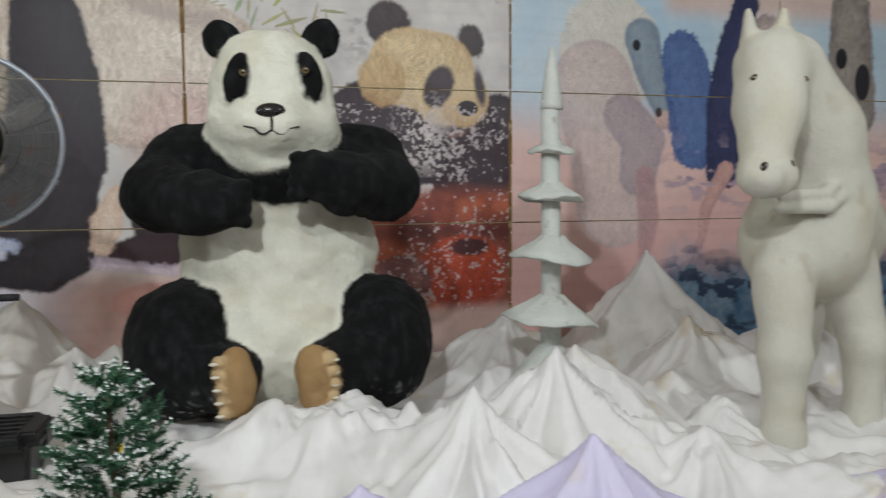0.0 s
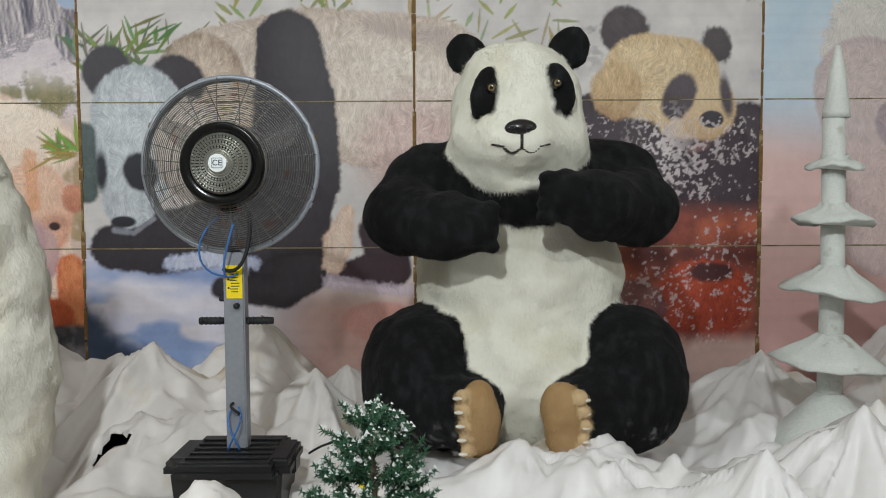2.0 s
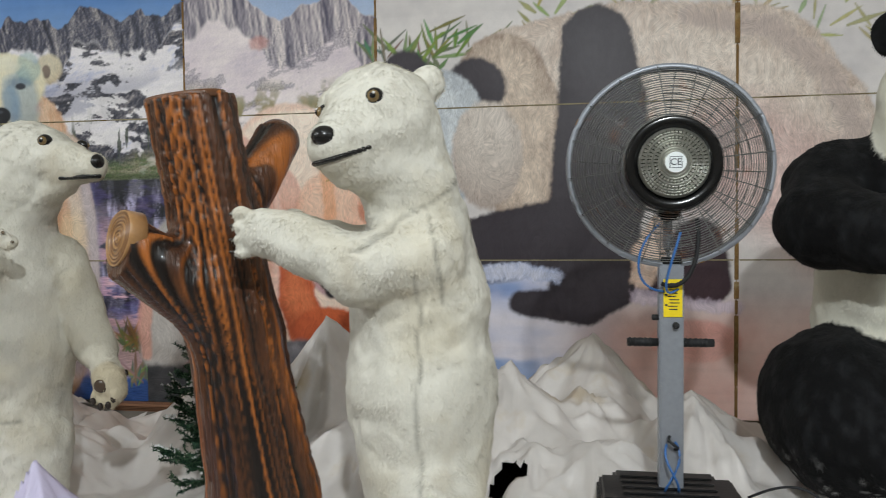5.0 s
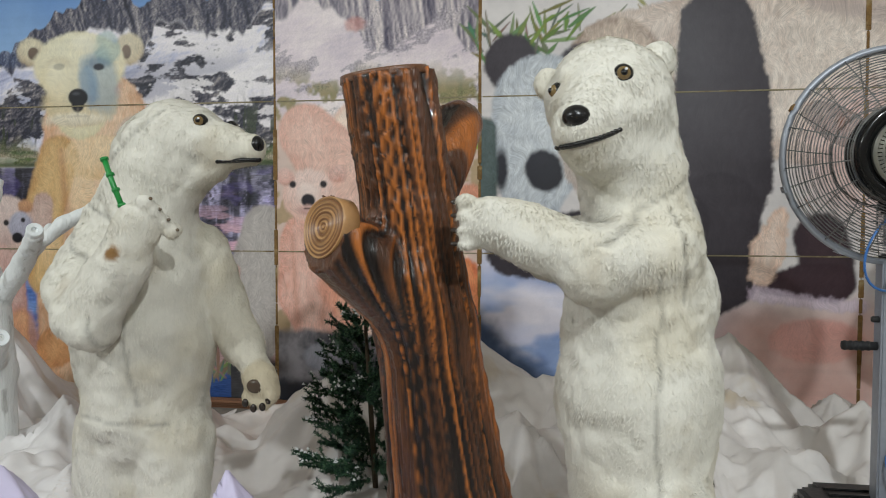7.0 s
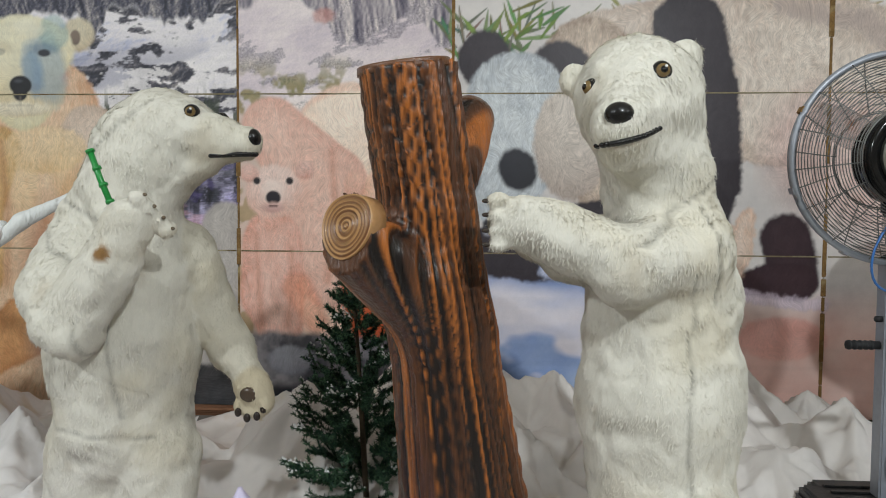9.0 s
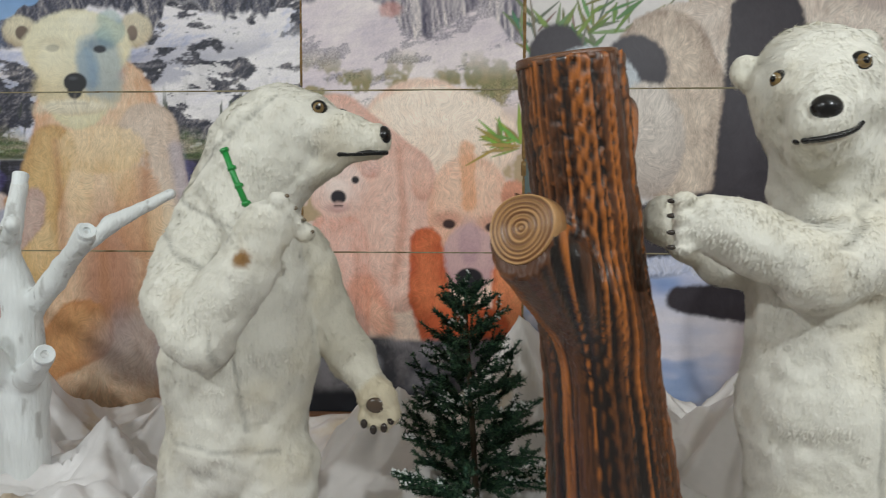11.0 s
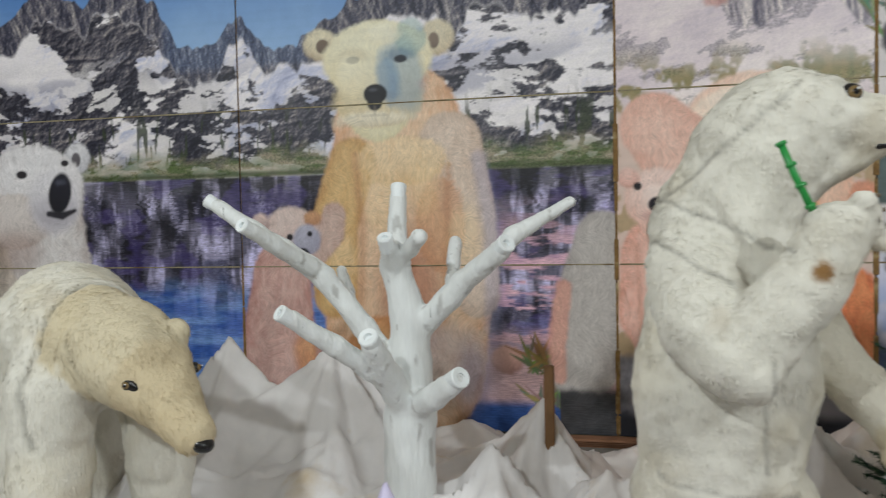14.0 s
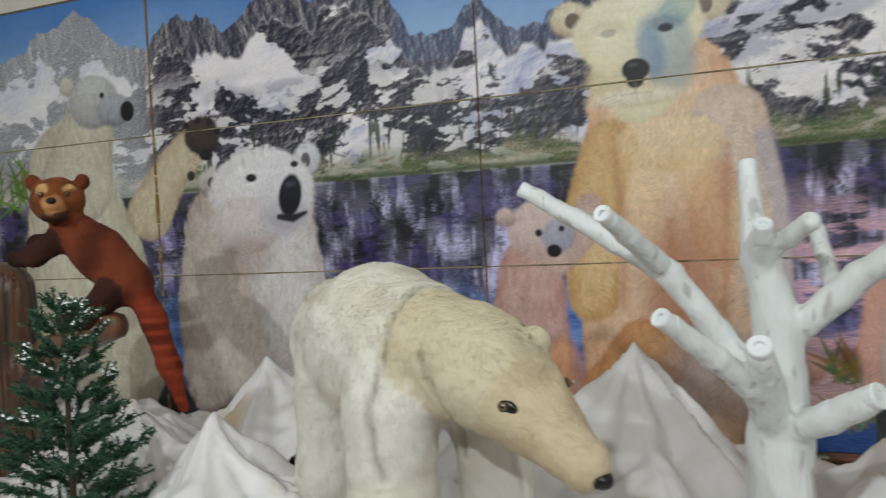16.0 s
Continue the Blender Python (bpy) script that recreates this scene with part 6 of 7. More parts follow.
s.limb([((-7.92, -1.28, 1.08), 0.09), ((-8.03, -1.32, 0.96), 0.07), ((-8.18, -1.32, 0.92), 0.055)], RUSTD, 0.04)
s.limb([((-7.82, -1.18, 1.08), 0.07), ((-7.72, -1.18, 0.92), 0.065), ((-7.62, -1.20, 0.68), 0.055), ((-7.54, -1.20, 0.46), 0.03)], lin(120, 48, 28), 0.04)
s.ell((-8.235, -1.385, 1.655), (0.032, 0.032, 0.028), lin(206, 164, 110), k=0.01).ell((-8.135, -1.305, 1.655), (0.032, 0.032, 0.028), lin(206, 164, 110), k=0.01).ell((-8.180, -1.368, 1.505), (0.07, 0.06, 0.03), lin(60, 34, 25), k=0.02)
s.bead((-8.136, -1.424, 1.588), (0.026, 0.026, 0.019), DARK)
eye(s, (-8.222, -1.412, 1.625), 0.016, (0.6, -0.8, 0))
eye(s, (-8.122, -1.332, 1.625), 0.016, (0.6, -0.8, 0))


def tail_rings(v, c):
    ring = (np.sin(v[:, 2] * 90) > 0.3) & (v[:, 2] < 1.0) & (v[:, 0] > -7.78)
    w = np.clip(0.5 + 1.1 * fnoise(v, 7, 3, 21), 0, 1)[:, None]
    return np.where(ring[:, None], c * 1.5, c * (0.62 + 0.62 * w))


s.build("red_panda_statue", "rust-red plush climbing animal figure with ringed tail", "red panda statue", FUR, voxel=0.013, lumps=0.006, lump_scale=16, tufts=20000, tuft_len=0.014, tint=tail_rings, seed=6)


# ---- trunks ----
def bark(depth, dark, mid, bright, axis_x, axis_y, lean):
    def f(v, nr, c):
        ang = np.arctan2(v[:, 1] - axis_y(v), v[:, 0] - axis_x(v))
        q = np.stack([np.cos(ang) * 1.0, np.sin(ang) * 1.0, v[:, 2] * 0.11 + 0.015 * vnoise(v, 3, 3)], 1)
        g = fnoise(q, 9.0, 3, 40)
        fine = fnoise(q * np.array([1, 1, 0.6]), 26.0, 2, 44)
        side = (np.abs(nr[:, 2]) < 0.75) & ~((nr @ np.array([-0.6, -0.775, 0.18])) > 0.97)
        v = v + nr * (depth * (g + 0.5 * fine) * side)[:, None]
        w = np.clip(0.46 + 1.5 * g + 1.1 * fine, 0, 1)[:, None]
        glow = np.clip((fnoise(q, 6.5, 3, 48) - 0.08) * 3.2, 0, 1)[:, None]
        col = np.array(dark) * (1 - w) + (np.array(mid) * (1 - glow) + np.array(bright) * glow) * w
        return v, col * side[:, None] + np.array(mid) * ~side[:, None]
    return f


s = Sculpt((-2.16, -2.41, 0))
W0 = lin(90, 60, 36)
s.limb([((-2.15, -2.40, -0.1), 0.215), ((-2.19, -2.43, 0.35), 0.20), ((-2.26, -2.48, 0.95), 0.165), ((-2.31, -2.53, 1.35), 0.148), ((-2.385, -2.59, 1.90), 0.150)], W0, 0.03)
s.cap((-2.27, -2.52, 1.02), 0.13, (-2.55, -2.845, 1.345), 0.100, W0, 0.06).cap((-2.26, -2.44, 1.40), 0.09, (-2.19, -2.23, 1.68), 0.088, W0, 0.05)
s.cut((-2.385, -2.58, 1.80), (-0.12, -0.1, 1)).cut((-2.512, -2.80, 1.314), (-0.60, -0.78, 0.18))
s.build("log_pillar", "tall varnished brown artificial tree trunk with cut branch", "tree trunk", BARK, voxel=0.0095, lumps=0.004, lump_scale=5,
        deform=bark(0.012, lin(26, 19, 17), lin(88, 52, 30), lin(178, 104, 46), lambda v: -2.15 - 0.13 * v[:, 2], lambda v: -2.40 - 0.105 * v[:, 2], 0), ruffle=0)
log_thing = bpy.data.objects["log_pillar"]


def cut_end(centre, normal, radius, parent, label, mat=None, skirt=0.05):
    """A sawn end: a disc with raised growth rings."""
    n = Vector(normal).normalized()
    m = Matrix.Translation(Vector(centre) - parent.location) @ n.to_track_quat("Z", "Y").to_matrix().to_4x4()
    prof = [(radius, -skirt), (radius, -0.012), (radius * 0.985, -0.002)]
    k = 34
    for i in range(k):
        r = radius * (1 - (i + 0.5) / k)
        prof.append((r, 0.004 + 0.003 * math.sin(i * 1.62 + 0.5 * math.sin(i))))
    bm = lathe(prof, 48, m=m)
    lay = bm.verts.layers.float_color.new("col")
    for v in bm.verts:
        p = m.inverted() @ v.co
        rr = math.hypot(p.x, p.y) / radius
        w = 0.5 + 0.5 * math.sin(rr * 40 + 1.2 * math.sin(rr * 9))
        light, deep = (lin(186, 142, 94), lin(112, 72, 42)) if mat is None else (lin(110, 70, 42), lin(66, 42, 28))
        v[lay] = (*[a * w + b * (1 - w) for a, b in zip(light, deep)], 1)
        wob = 1 + 0.05 * math.sin(2 * math.atan2(p.y, p.x) + 1) + 0.03 * math.sin(3 * math.atan2(p.y, p.x))
        v.co = m @ Vector((p.x * wob, p.y * wob, p.z))
    return part("cut_end", bm, mat or RINGWOOD, parent, label, smooth=True)


DARKTOP = material("dark_varnished_wood", attr="col", rough=0.35, vary=0.3, noise_scale=9, coat=0.3, stretch=(3, 3, 0.3), bump=0.3)
RINGWOOD = material("sawn_wood_rings", attr="col", rough=0.35, vary=0.12, noise_scale=10, coat=0.2)
cut_end((-2.513, -2.801, 1.316), (-0.60, -0.78, 0.18), 0.100, log_thing, "sawn branch end with raised growth rings")
cut_end((-2.382, -2.585, 1.803), (-0.12, -0.1, 1.0), 0.143, log_thing, "dark flat sawn trunk top", DARKTOP, 0.02)

# white bare tree
s = Sculpt((-4.655, -1.60, 0))
WP = lin(226, 228, 226)
s.limb([((-4.655, -1.60, -0.1), 0.118), ((-4.65, -1.60, 0.55), 0.104), ((-4.64, -1.60, 0.95), 0.080), ((-4.69, -1.64, 1.18), 0.057), ((-4.685, -1.70, 1.25), 0.045)], WP, 0.03)
s.limb([((-4.70, -1.60, 1.18), 0.047), ((-4.715, -1.475, 1.47), 0.038)], WP, 0.02).cap((-4.67, -1.64, 1.20), 0.033, (-4.545, -1.80, 1.305), 0.031, WP, 0.02).cap((-4.69, -1.66, 1.18), 0.043, (-4.684, -1.765, 1.265), 0.034, WP, 0.02)
s.limb([((-4.60, -1.60, 0.92), 0.052), ((-4.40, -1.68, 1.12), 0.046), ((-4.23, -1.82, 1.25), 0.040)], WP, 0.02).limb([((-4.32, -1.70, 1.19), 0.033), ((-4.20, -1.66, 1.30), 0.032), ((-3.98, -1.56, 1.43), 0.023)], WP, 0.02)
s.cap((-4.46, -1.63, 1.05), 0.034, (-4.49, -1.36, 1.27), 0.028, WP, 0.02)
s.limb([((-4.66, -1.60, 0.68), 0.055), ((-4.84, -1.62, 0.93), 0.046), ((-4.98, -1.68, 1.14), 0.045), ((-5.16, -1.68, 1.26), 0.040), ((-5.46, -1.672, 1.445), 0.032)], WP, 0.02)
s.cap((-5.02, -1.74, 1.19), 0.038, (-5.13, -2.03, 1.34), 0.030, WP, 0.02).cap((-4.88, -1.62, 0.97), 0.031, (-5.0, -1.42, 1.15), 0.026, WP, 0.02)
s.limb([((-4.66, -1.64, 0.64), 0.053), ((-4.74, -1.82, 0.79), 0.043), ((-4.84, -1.95, 0.90), 0.040), ((-4.955, -2.09, 1.02), 0.034)], WP, 0.02)
s.limb([((-4.66, -1.64, 0.60), 0.062), ((-4.69, -1.78, 0.76), 0.052), ((-4.705, -1.92, 0.90), 0.043)], WP, 0.02)
s.limb([((-4.63, -1.64, 0.60), 0.057), ((-4.50, -1.76, 0.68), 0.048), ((-4.41, -1.84, 0.755), 0.045)], WP, 0.02)


def peel(v, c):
    w = np.clip((fnoise(v * np.array([1, 1, 0.22]), 34, 3, 61) - 0.66) * 6, 0, 1)[:, None] * 0.5
    return c * (1 - w) + np.array(lin(130, 124, 116)) * w


s.build("white_tree", "bare white-painted wooden tree with sawn branches", "tree", WHITEWOOD, voxel=0.012, lumps=0.005, lump_scale=14, tint=peel, ruffle=0)
wt = bpy.data.objects["white_tree"]


def stub(c, d, r):
    r *= 0.80
    n = Vector(d).normalized()
    m = Matrix.Translation(Vector(c) - wt.location) @ n.to_track_quat("Z", "Y").to_matrix().to_4x4()
    part("branch_end", lathe([(r * 0.9, -0.06), (r * 1.05, 0.004), (r * 0.95, 0.010), (r * 0.45, 0.007), (r * 0.40, -0.006), (r * 0.02, -0.008)], 18, m=m), WHITE, wt, smooth=False)


for c, d, r in (((-4.684, -1.80, 1.30), (0.0, -0.6, 0.8), 0.038), ((-4.205, -1.85, 1.275), (0.6, -0.6, 0.5), 0.044), ((-4.98, -2.125, 1.045), (-0.5, -0.6, 0.5), 0.038),
                ((-4.71, -1.955, 0.935), (-0.1, -0.75, 0.65), 0.048), ((-4.385, -1.865, 0.775), (0.7, -0.6, 0.4), 0.05), ((-5.50, -1.672, 1.468), (-0.85, -0.1, 0.5), 0.037),
                ((-4.717, -1.462, 1.515), (-0.05, 0.4, 1), 0.042), ((-5.145, -2.068, 1.36), (-0.3, -0.8, 0.4), 0.035)):
    stub(c, d, r)

# dark trunk with a branch under the red panda
s = Sculpt((-8.75, -1.25, 0))
s.limb([((-8.75, -1.25, -0.1), 0.20), ((-8.75, -1.25, 1.10), 0.17)], W0, 0.03).limb([((-8.70, -1.25, 0.55), 0.10), ((-8.35, -1.27, 0.76), 0.09), ((-7.92, -1.27, 0.90), 0.075)], W0, 0.05)
s.build("dark_stump", "dark brown artificial stump with a side branch", "tree trunk", BARK, voxel=0.018, lumps=0.004, lump_scale=5,
        deform=bark(0.012, lin(40, 28, 22), lin(92, 62, 42), lin(120, 84, 58), lambda v: np.full(len(v), -8.75), lambda v: np.full(len(v), -1.25), 0), ruffle=0)


# ---- mist fan on its water box ----
FX, FY, FZ = -0.69, -2.16, 1.555
fan = thing("mist_fan", FX, FY, 0.0, "grey pedestal mist fan with wire cage on black water box", "fan")
AX = Matrix.Translation((0, -0.02, FZ)) @ pose(0, 0, 0, 90, 0, 0) @ pose(0, 0, 0, 0, 0, 0)


def ring(r, y, wire, segs=72, sides=6, bm=None):
    pts = [(r * math.cos(2 * math.pi * k / segs), y, FZ + r * math.sin(2 * math.pi * k / segs)) for k in range(segs)]
    return tube(pts, wire, sides, bm, closed=True)


def cage_y(r, front):
    t = r / 0.365
    return (-0.12 + 0.09 * t ** 2.4) if front else (0.12 - 0.09 * t ** 2.4)


part("rim", ring(0.365, -0.005, 0.0125, 96, 10), STEEL, fan, "grey steel hoop", smooth=True)
part("rim", ring(0.362, 0.025, 0.008, 96, 8), STEEL, fan, smooth=True)
for front in (True, False):
    grille = part("front_grille" if front else "rear_grille", ring(0.172, cage_y(0.172, front), 0.003, 64), WIRE, fan, "fine wire cage, slightly rusted", smooth=True)
    n = 21 if front else 8
    for i in range(n):
        r = 0.178 + (0.355 - 0.178) * i / (n - 1)
        part("wire_ring", ring(r, cage_y(r, front), 0.0017, 64, 4), WIRE, grille, smooth=True)
    for k in range(16):
        a = 2 * math.pi * (k + (0.3 if front else 0.8)) / 16
        pts = [(r * math.cos(a), cage_y(r, front) + (0.003 if front else -0.003), FZ + r * math.sin(a)) for r in [0.165 + 0.2 * j / 6 for j in range(7)]]
        part("spoke", tube(pts, 0.0022, 5), WIRE, grille, smooth=True)
for k in range(8):
    a = 2 * math.pi * (k + 0.4) / 8
    c = Vector((0.372 * math.cos(a), 0.008, FZ + 0.372 * math.sin(a)))
    bm = bmesh.new()
    bmesh.ops.create_cube(bm, size=1, matrix=Matrix.Translation(c) @ Matrix.Rotation(-a, 4, "Y") @ Matrix.Diagonal((0.012, 0.04, 0.022, 1)))
    part("clip", bm, STEEL if k % 3 else RUST, fan)
turn = Matrix.Translation((0, 0, FZ)) @ Matrix.Rotation(radians(90), 4, "X")
part("hub_bowl", lathe([(0.085, 0.10), (0.125, 0.125), (0.160, 0.150), (0.168, 0.140), (0.168, 0.02), (0.10, -0.06), (0.06, -0.10)], 56, m=turn), GLOSSBLACK, fan, "glossy black hub housing", smooth=True)
prof = [(0.122, 0.120), (0.124, 0.145)]
for i in range(9):
    r = 0.120 - 0.0095 * i
    prof += [(r, 0.150 + 0.0035 * i), (r - 0.005, 0.156 + 0.0035 * i)]
prof += [(0.030, 0.190)]
motor = part("motor_cover", lathe(prof, 64, m=turn), MOTOR, fan, "ribbed metal motor cover")
for ringr, cnt, dep in ((0.108, 52, 0.158), (0.088, 44, 0.166), (0.066, 34, 0.174)):
    bm = bmesh.new()
    for k in range(cnt):
        a = 2 * math.pi * k / cnt
        bmesh.ops.create_cube(bm, size=1, matrix=turn @ Matrix.Rotation(a, 4, "Z") @ Matrix.Translation((ringr, 0, dep)) @ Matrix.Diagonal((0.013, 0.0022, 0.004, 1)))
    part("vent_ring", bm, GLOSSBLACK, motor)
part("badge", lathe([(0.036, 0.188), (0.036, 0.1925), (0.001, 0.1935)], 40, m=turn), WHITE, fan, "round white badge")


def lettering(body, size, m, mat, parent, name="lettering"):
    cu = bpy.data.curves.new(name, "FONT")
    cu.body, cu.size, cu.align_x, cu.align_y, cu.extrude = body, size, "CENTER", "CENTER", 0.0006
    tmp = bpy.data.objects.new(name, cu)
    scene.collection.objects.link(tmp)
    me = bpy.data.meshes.new_from_object(tmp.evaluated_get(bpy.context.evaluated_depsgraph_get()))
    bpy.data.objects.remove(tmp)
    me.transform(m)
    me.materials.append(mat)
    ob = new(name, me)
    ob.parent = parent
    return ob


lettering("CE", 0.032, turn @ Matrix.Translation((0, 0, 0.1945)), INK, fan)
bm = bmesh.new()
for lo, hi in (((-0.021, -0.020), (0.021, -0.0185)), ((-0.021, 0.0185), (0.021, 0.020)), ((-0.021, -0.02), (-0.0195, 0.02)), ((0.0195, -0.02), (0.021, 0.02))):
    c = Vector(((lo[0] + hi[0]) / 2, (lo[1] + hi[1]) / 2, 0.1945))
    bmesh.ops.create_cube(bm, size=1, matrix=turn @ Matrix.Translation(c) @ Matrix.Diagonal((hi[0] - lo[0], hi[1] - lo[1], 0.001, 1)))
part("badge_frame", bm, INK, fan)
BLADE = material("see_through_blade", lin(150, 144, 142), 0.3, 0.0, vary=0.05)
BLADE.node_tree.nodes["Principled BSDF"].inputs["Alpha"].default_value = 0.22
# blades seen through the cage, made near-transparent to stand for their spin
for k in range(3):
    bm = bmesh.new()
    n = 8
    rows_ = []
    for i in range(n):
        r = 0.10 + 0.235 * i / (n - 1)
        half = 0.5 * (0.06 + 0.08 * math.sin(math.pi * min(1, i / (n - 1) * 0.9 + 0.1)))
        row = []
        for s_ in (-1, -0.3, 0.3, 1):
            a = 2 * math.pi * k / 3 + 0.5 + s_ * half / r * 0.8
            row.append(bm.verts.new((r * math.cos(a), 0.03 * s_ + 0.01, FZ + r * math.sin(a))))
        rows_.append(row)
    for r0, r1 in zip(rows_, rows_[1:]):
        for j in range(3):
            bm.faces.new((r0[j], r0[j + 1], r1[j + 1], r1[j]))
    b = part("blade", bm, BLADE, fan, "see-through fan blade", smooth=True)
    so = b.modifiers.new("thickness", "SOLIDIFY")
    so.thickness = 0.003
part("neck", box((-0.035, -0.05, FZ - 0.20), (0.035, 0.05, FZ - 0.13), 0.01), GLOSSBLACK, fan, "black motor bracket")
part("yoke", tube([(0, 0.03, FZ - 0.15), (0, 0.03, FZ - 0.30), (0, 0.0, FZ - 0.36)], 0.018, 12), STEEL, fan, smooth=True)
part("pole", box((-0.036, -0.025, 0.345), (0.052, 0.045, 1.19), 0.006), STEEL, fan, "grey square steel pole")
part("pole_cap", box((-0.030, -0.02, 1.185), (0.046, 0.04, 1.215), 0.006), RUBBER, fan)
for a, b in ((-0.15, -0.036), (0.052, 0.165)):
    grip = part("handle", tube([(a, 0.01, 0.895), (b, 0.01, 0.895)], 0.015, 14), RUBBER, fan, "black ribbed grip", smooth=True)
    for i in range(5):
        part("grip_rib", tube([(a + (b - a) * (i + 0.5) / 6 - 0.004, 0.01, 0.895), (a + (b - a) * (i + 0.5) / 6 + 0.004, 0.01, 0.895)], 0.0172, 14), RUBBER, grip, smooth=True)
sticker = part("warning_label", box((-0.022, -0.0285, 0.995), (0.046, -0.0262, 1.135)), YELLOW, fan, "yellow warning label")
bm = bmesh.new()
random.seed(21)
for i in range(9):
    zz = 1.118 - 0.012 * i
    box((-0.006 if i in (1, 4, 7) else -0.002, -0.0297, zz), (0.018 + random.uniform(0, 0.02), -0.0288, zz + 0.0035), 0, bm)
for zz in (1.108, 1.074, 1.036):
    box((-0.016, -0.0297, zz), (-0.008, -0.0288, zz + 0.008), 0, bm)
part("label_print", bm, INK, sticker, "small dark print")
part("knob", lathe([(0.012, 0), (0.012, 0.02), (0.008, 0.026)], 16, m=Matrix.Translation((0.022, -0.026, 0.965)) @ Matrix.Rotation(radians(90), 4, "X")), RUBBER, fan, smooth=True)
part("knob", lathe([(0.011, 0), (0.011, 0.02), (0.008, 0.024)], 16, m=Matrix.Translation((-0.036, 0.0, 0.99)) @ Matrix.Rotation(radians(-90), 4, "Y")), RUBBER, fan, smooth=True)
part("hose", tube(bez((-0.04, -0.06, 1.34), (-0.14, -0.10, 1.26), (-0.15, -0.08, 1.10), (-0.02, -0.03, 1.09)), 0.0045, 8), HOSE, fan, "thin blue water hose", smooth=True)
part("hose", tube(bez((0.03, -0.09, 1.31), (0.0, -0.10, 1.20), (-0.06, -0.07, 1.04), (0.03, -0.035, 1.10)), 0.0045, 8), HOSE, fan, "thin blue water hose", smooth=True)
part("cable", tube(bez((0.09, -0.07, 1.36), (0.11, -0.09, 1.22), (0.06, -0.08, 1.08), (-0.03, -0.04, 1.12), 16), 0.008, 8), RUBBER, fan, "black power cable", smooth=True)
part("hose", tube(bez((-0.01, -0.03, 0.52), (-0.04, -0.08, 0.46), (0.03, -0.10, 0.42), (0.03, -0.06, 0.35)), 0.0045, 8), HOSE, fan, smooth=True)
part("hose", tube(bez((0.02, -0.03, 0.53), (0.06, -0.07, 0.47), (0.0, -0.09, 0.42), (-0.02, -0.06, 0.35)), 0.0045, 8), HOSE, fan, smooth=True)
part("cable", tube(bez((0.0, -0.035, 0.55), (-0.03, -0.07, 0.54), (0.05, -0.08, 0.52), (0.02, -0.03, 0.50)), 0.006, 8), RUBBER, fan, smooth=True)
# water box
tank = thing("water_box", FX, FY, 0.0, "black plastic water storage box with ribbed lid", "box")
bm = box((-0.265, -0.19, 0.0), (0.265, 0.17, 0.335))
for v in bm.verts:
    if v.co.z < 0.1:
        v.co.x *= 0.9
        v.co.y = -0.01 + (v.co.y + 0.01) * 0.88
bmesh.ops.bevel(bm, geom=bm.edges[:], offset=0.02, segments=3, affect="EDGES")
tank.scale = (0.87, 0.95, 0.90)
part("body", bm, BLACK, tank, smooth=False)
bm = box((-0.29, -0.22, 0.325), (0.29, 0.195, 0.385))
bmesh.ops.bevel(bm, geom=[e for e in bm.edges if abs(e.verts[0].co.z - e.verts[1].co.z) > 0.01], offset=0.065, segments=6, affect="EDGES")
bmesh.ops.bevel(bm, geom=[e for e in bm.edges if e.verts[0].co.z > 0.38 and e.verts[1].co.z > 0.38], offset=0.014, segments=3, affect="EDGES")
lid = part("lid", bm, BLACK, tank, "black ribbed lid")
bm = box((-0.30, -0.23, 0.318), (0.30, 0.205, 0.345))
bmesh.ops.bevel(bm, geom=[e for e in bm.edges if abs(e.verts[0].co.z - e.verts[1].co.z) > 0.01], offset=0.07, segments=6, affect="EDGES")
part("lid_rim", bm, BLACK, lid)
for i in range(5):
    yy = -0.165 + 0.065 * i
    part("lid_rib", box((-0.20, yy, 0.384), (0.20, yy + 0.026, 0.393), 0.004), BLACK, lid)
for sx in (-1, 1):
    part("latch", box((0.29 * sx - 0.014, -0.06, 0.28), (0.29 * sx + 0.014, 0.05, 0.36), 0.006), BLACK, tank)
power = thing("power_lead", 0, 0, 0, "thin black cable running over the sheets to a plug", "cable")
part("cable", tube(bez((-0.39, -2.1, 0.30), (-0.25, -2.2, 0.42), (-0.15, -2.1, 0.36), (-0.12, -2.35, 0.28), 18), 0.005, 8), RUBBER, power, smooth=True)
part("plug", box((-0.14, -2.40, 0.25), (-0.10, -2.34, 0.28), 0.006), YELLOW, power, "small yellow plug")

# ---- stacked parasol tree ----
PAG = material("chalky_white_paint", lin(206, 208, 202), 0.75, vary=0.1, noise_scale=9, bump=0.35, bump_scale=40, dirt=lin(150, 140, 120), dirt_scale=7, dirt_at=0.64)
pag = thing("parasol_tree", 2.13, -1.62, 0.0, "white tiered cone tree on a pole in the sheets", "decoration")
part("pole", tube([(0.0, 0, 0.0), (0.0, 0, 1.0), (-0.01, 0, 1.85)], [0.062, 0.057, 0.052], 20), PAG, pag, smooth=True)
part("tip", lathe([(0.064, 1.80), (0.062, 1.83), (0.035, 2.04), (0.012, 2.15)], 20), PAG, pag, "white pointed cap", smooth=True)
part("base_mound", lathe([(0.30, 0.0), (0.29, 0.12), (0.22, 0.26), (0.10, 0.40), (0.062, 0.44)], 28), PAG, pag, "white rounded base", smooth=True)
random.seed(12)
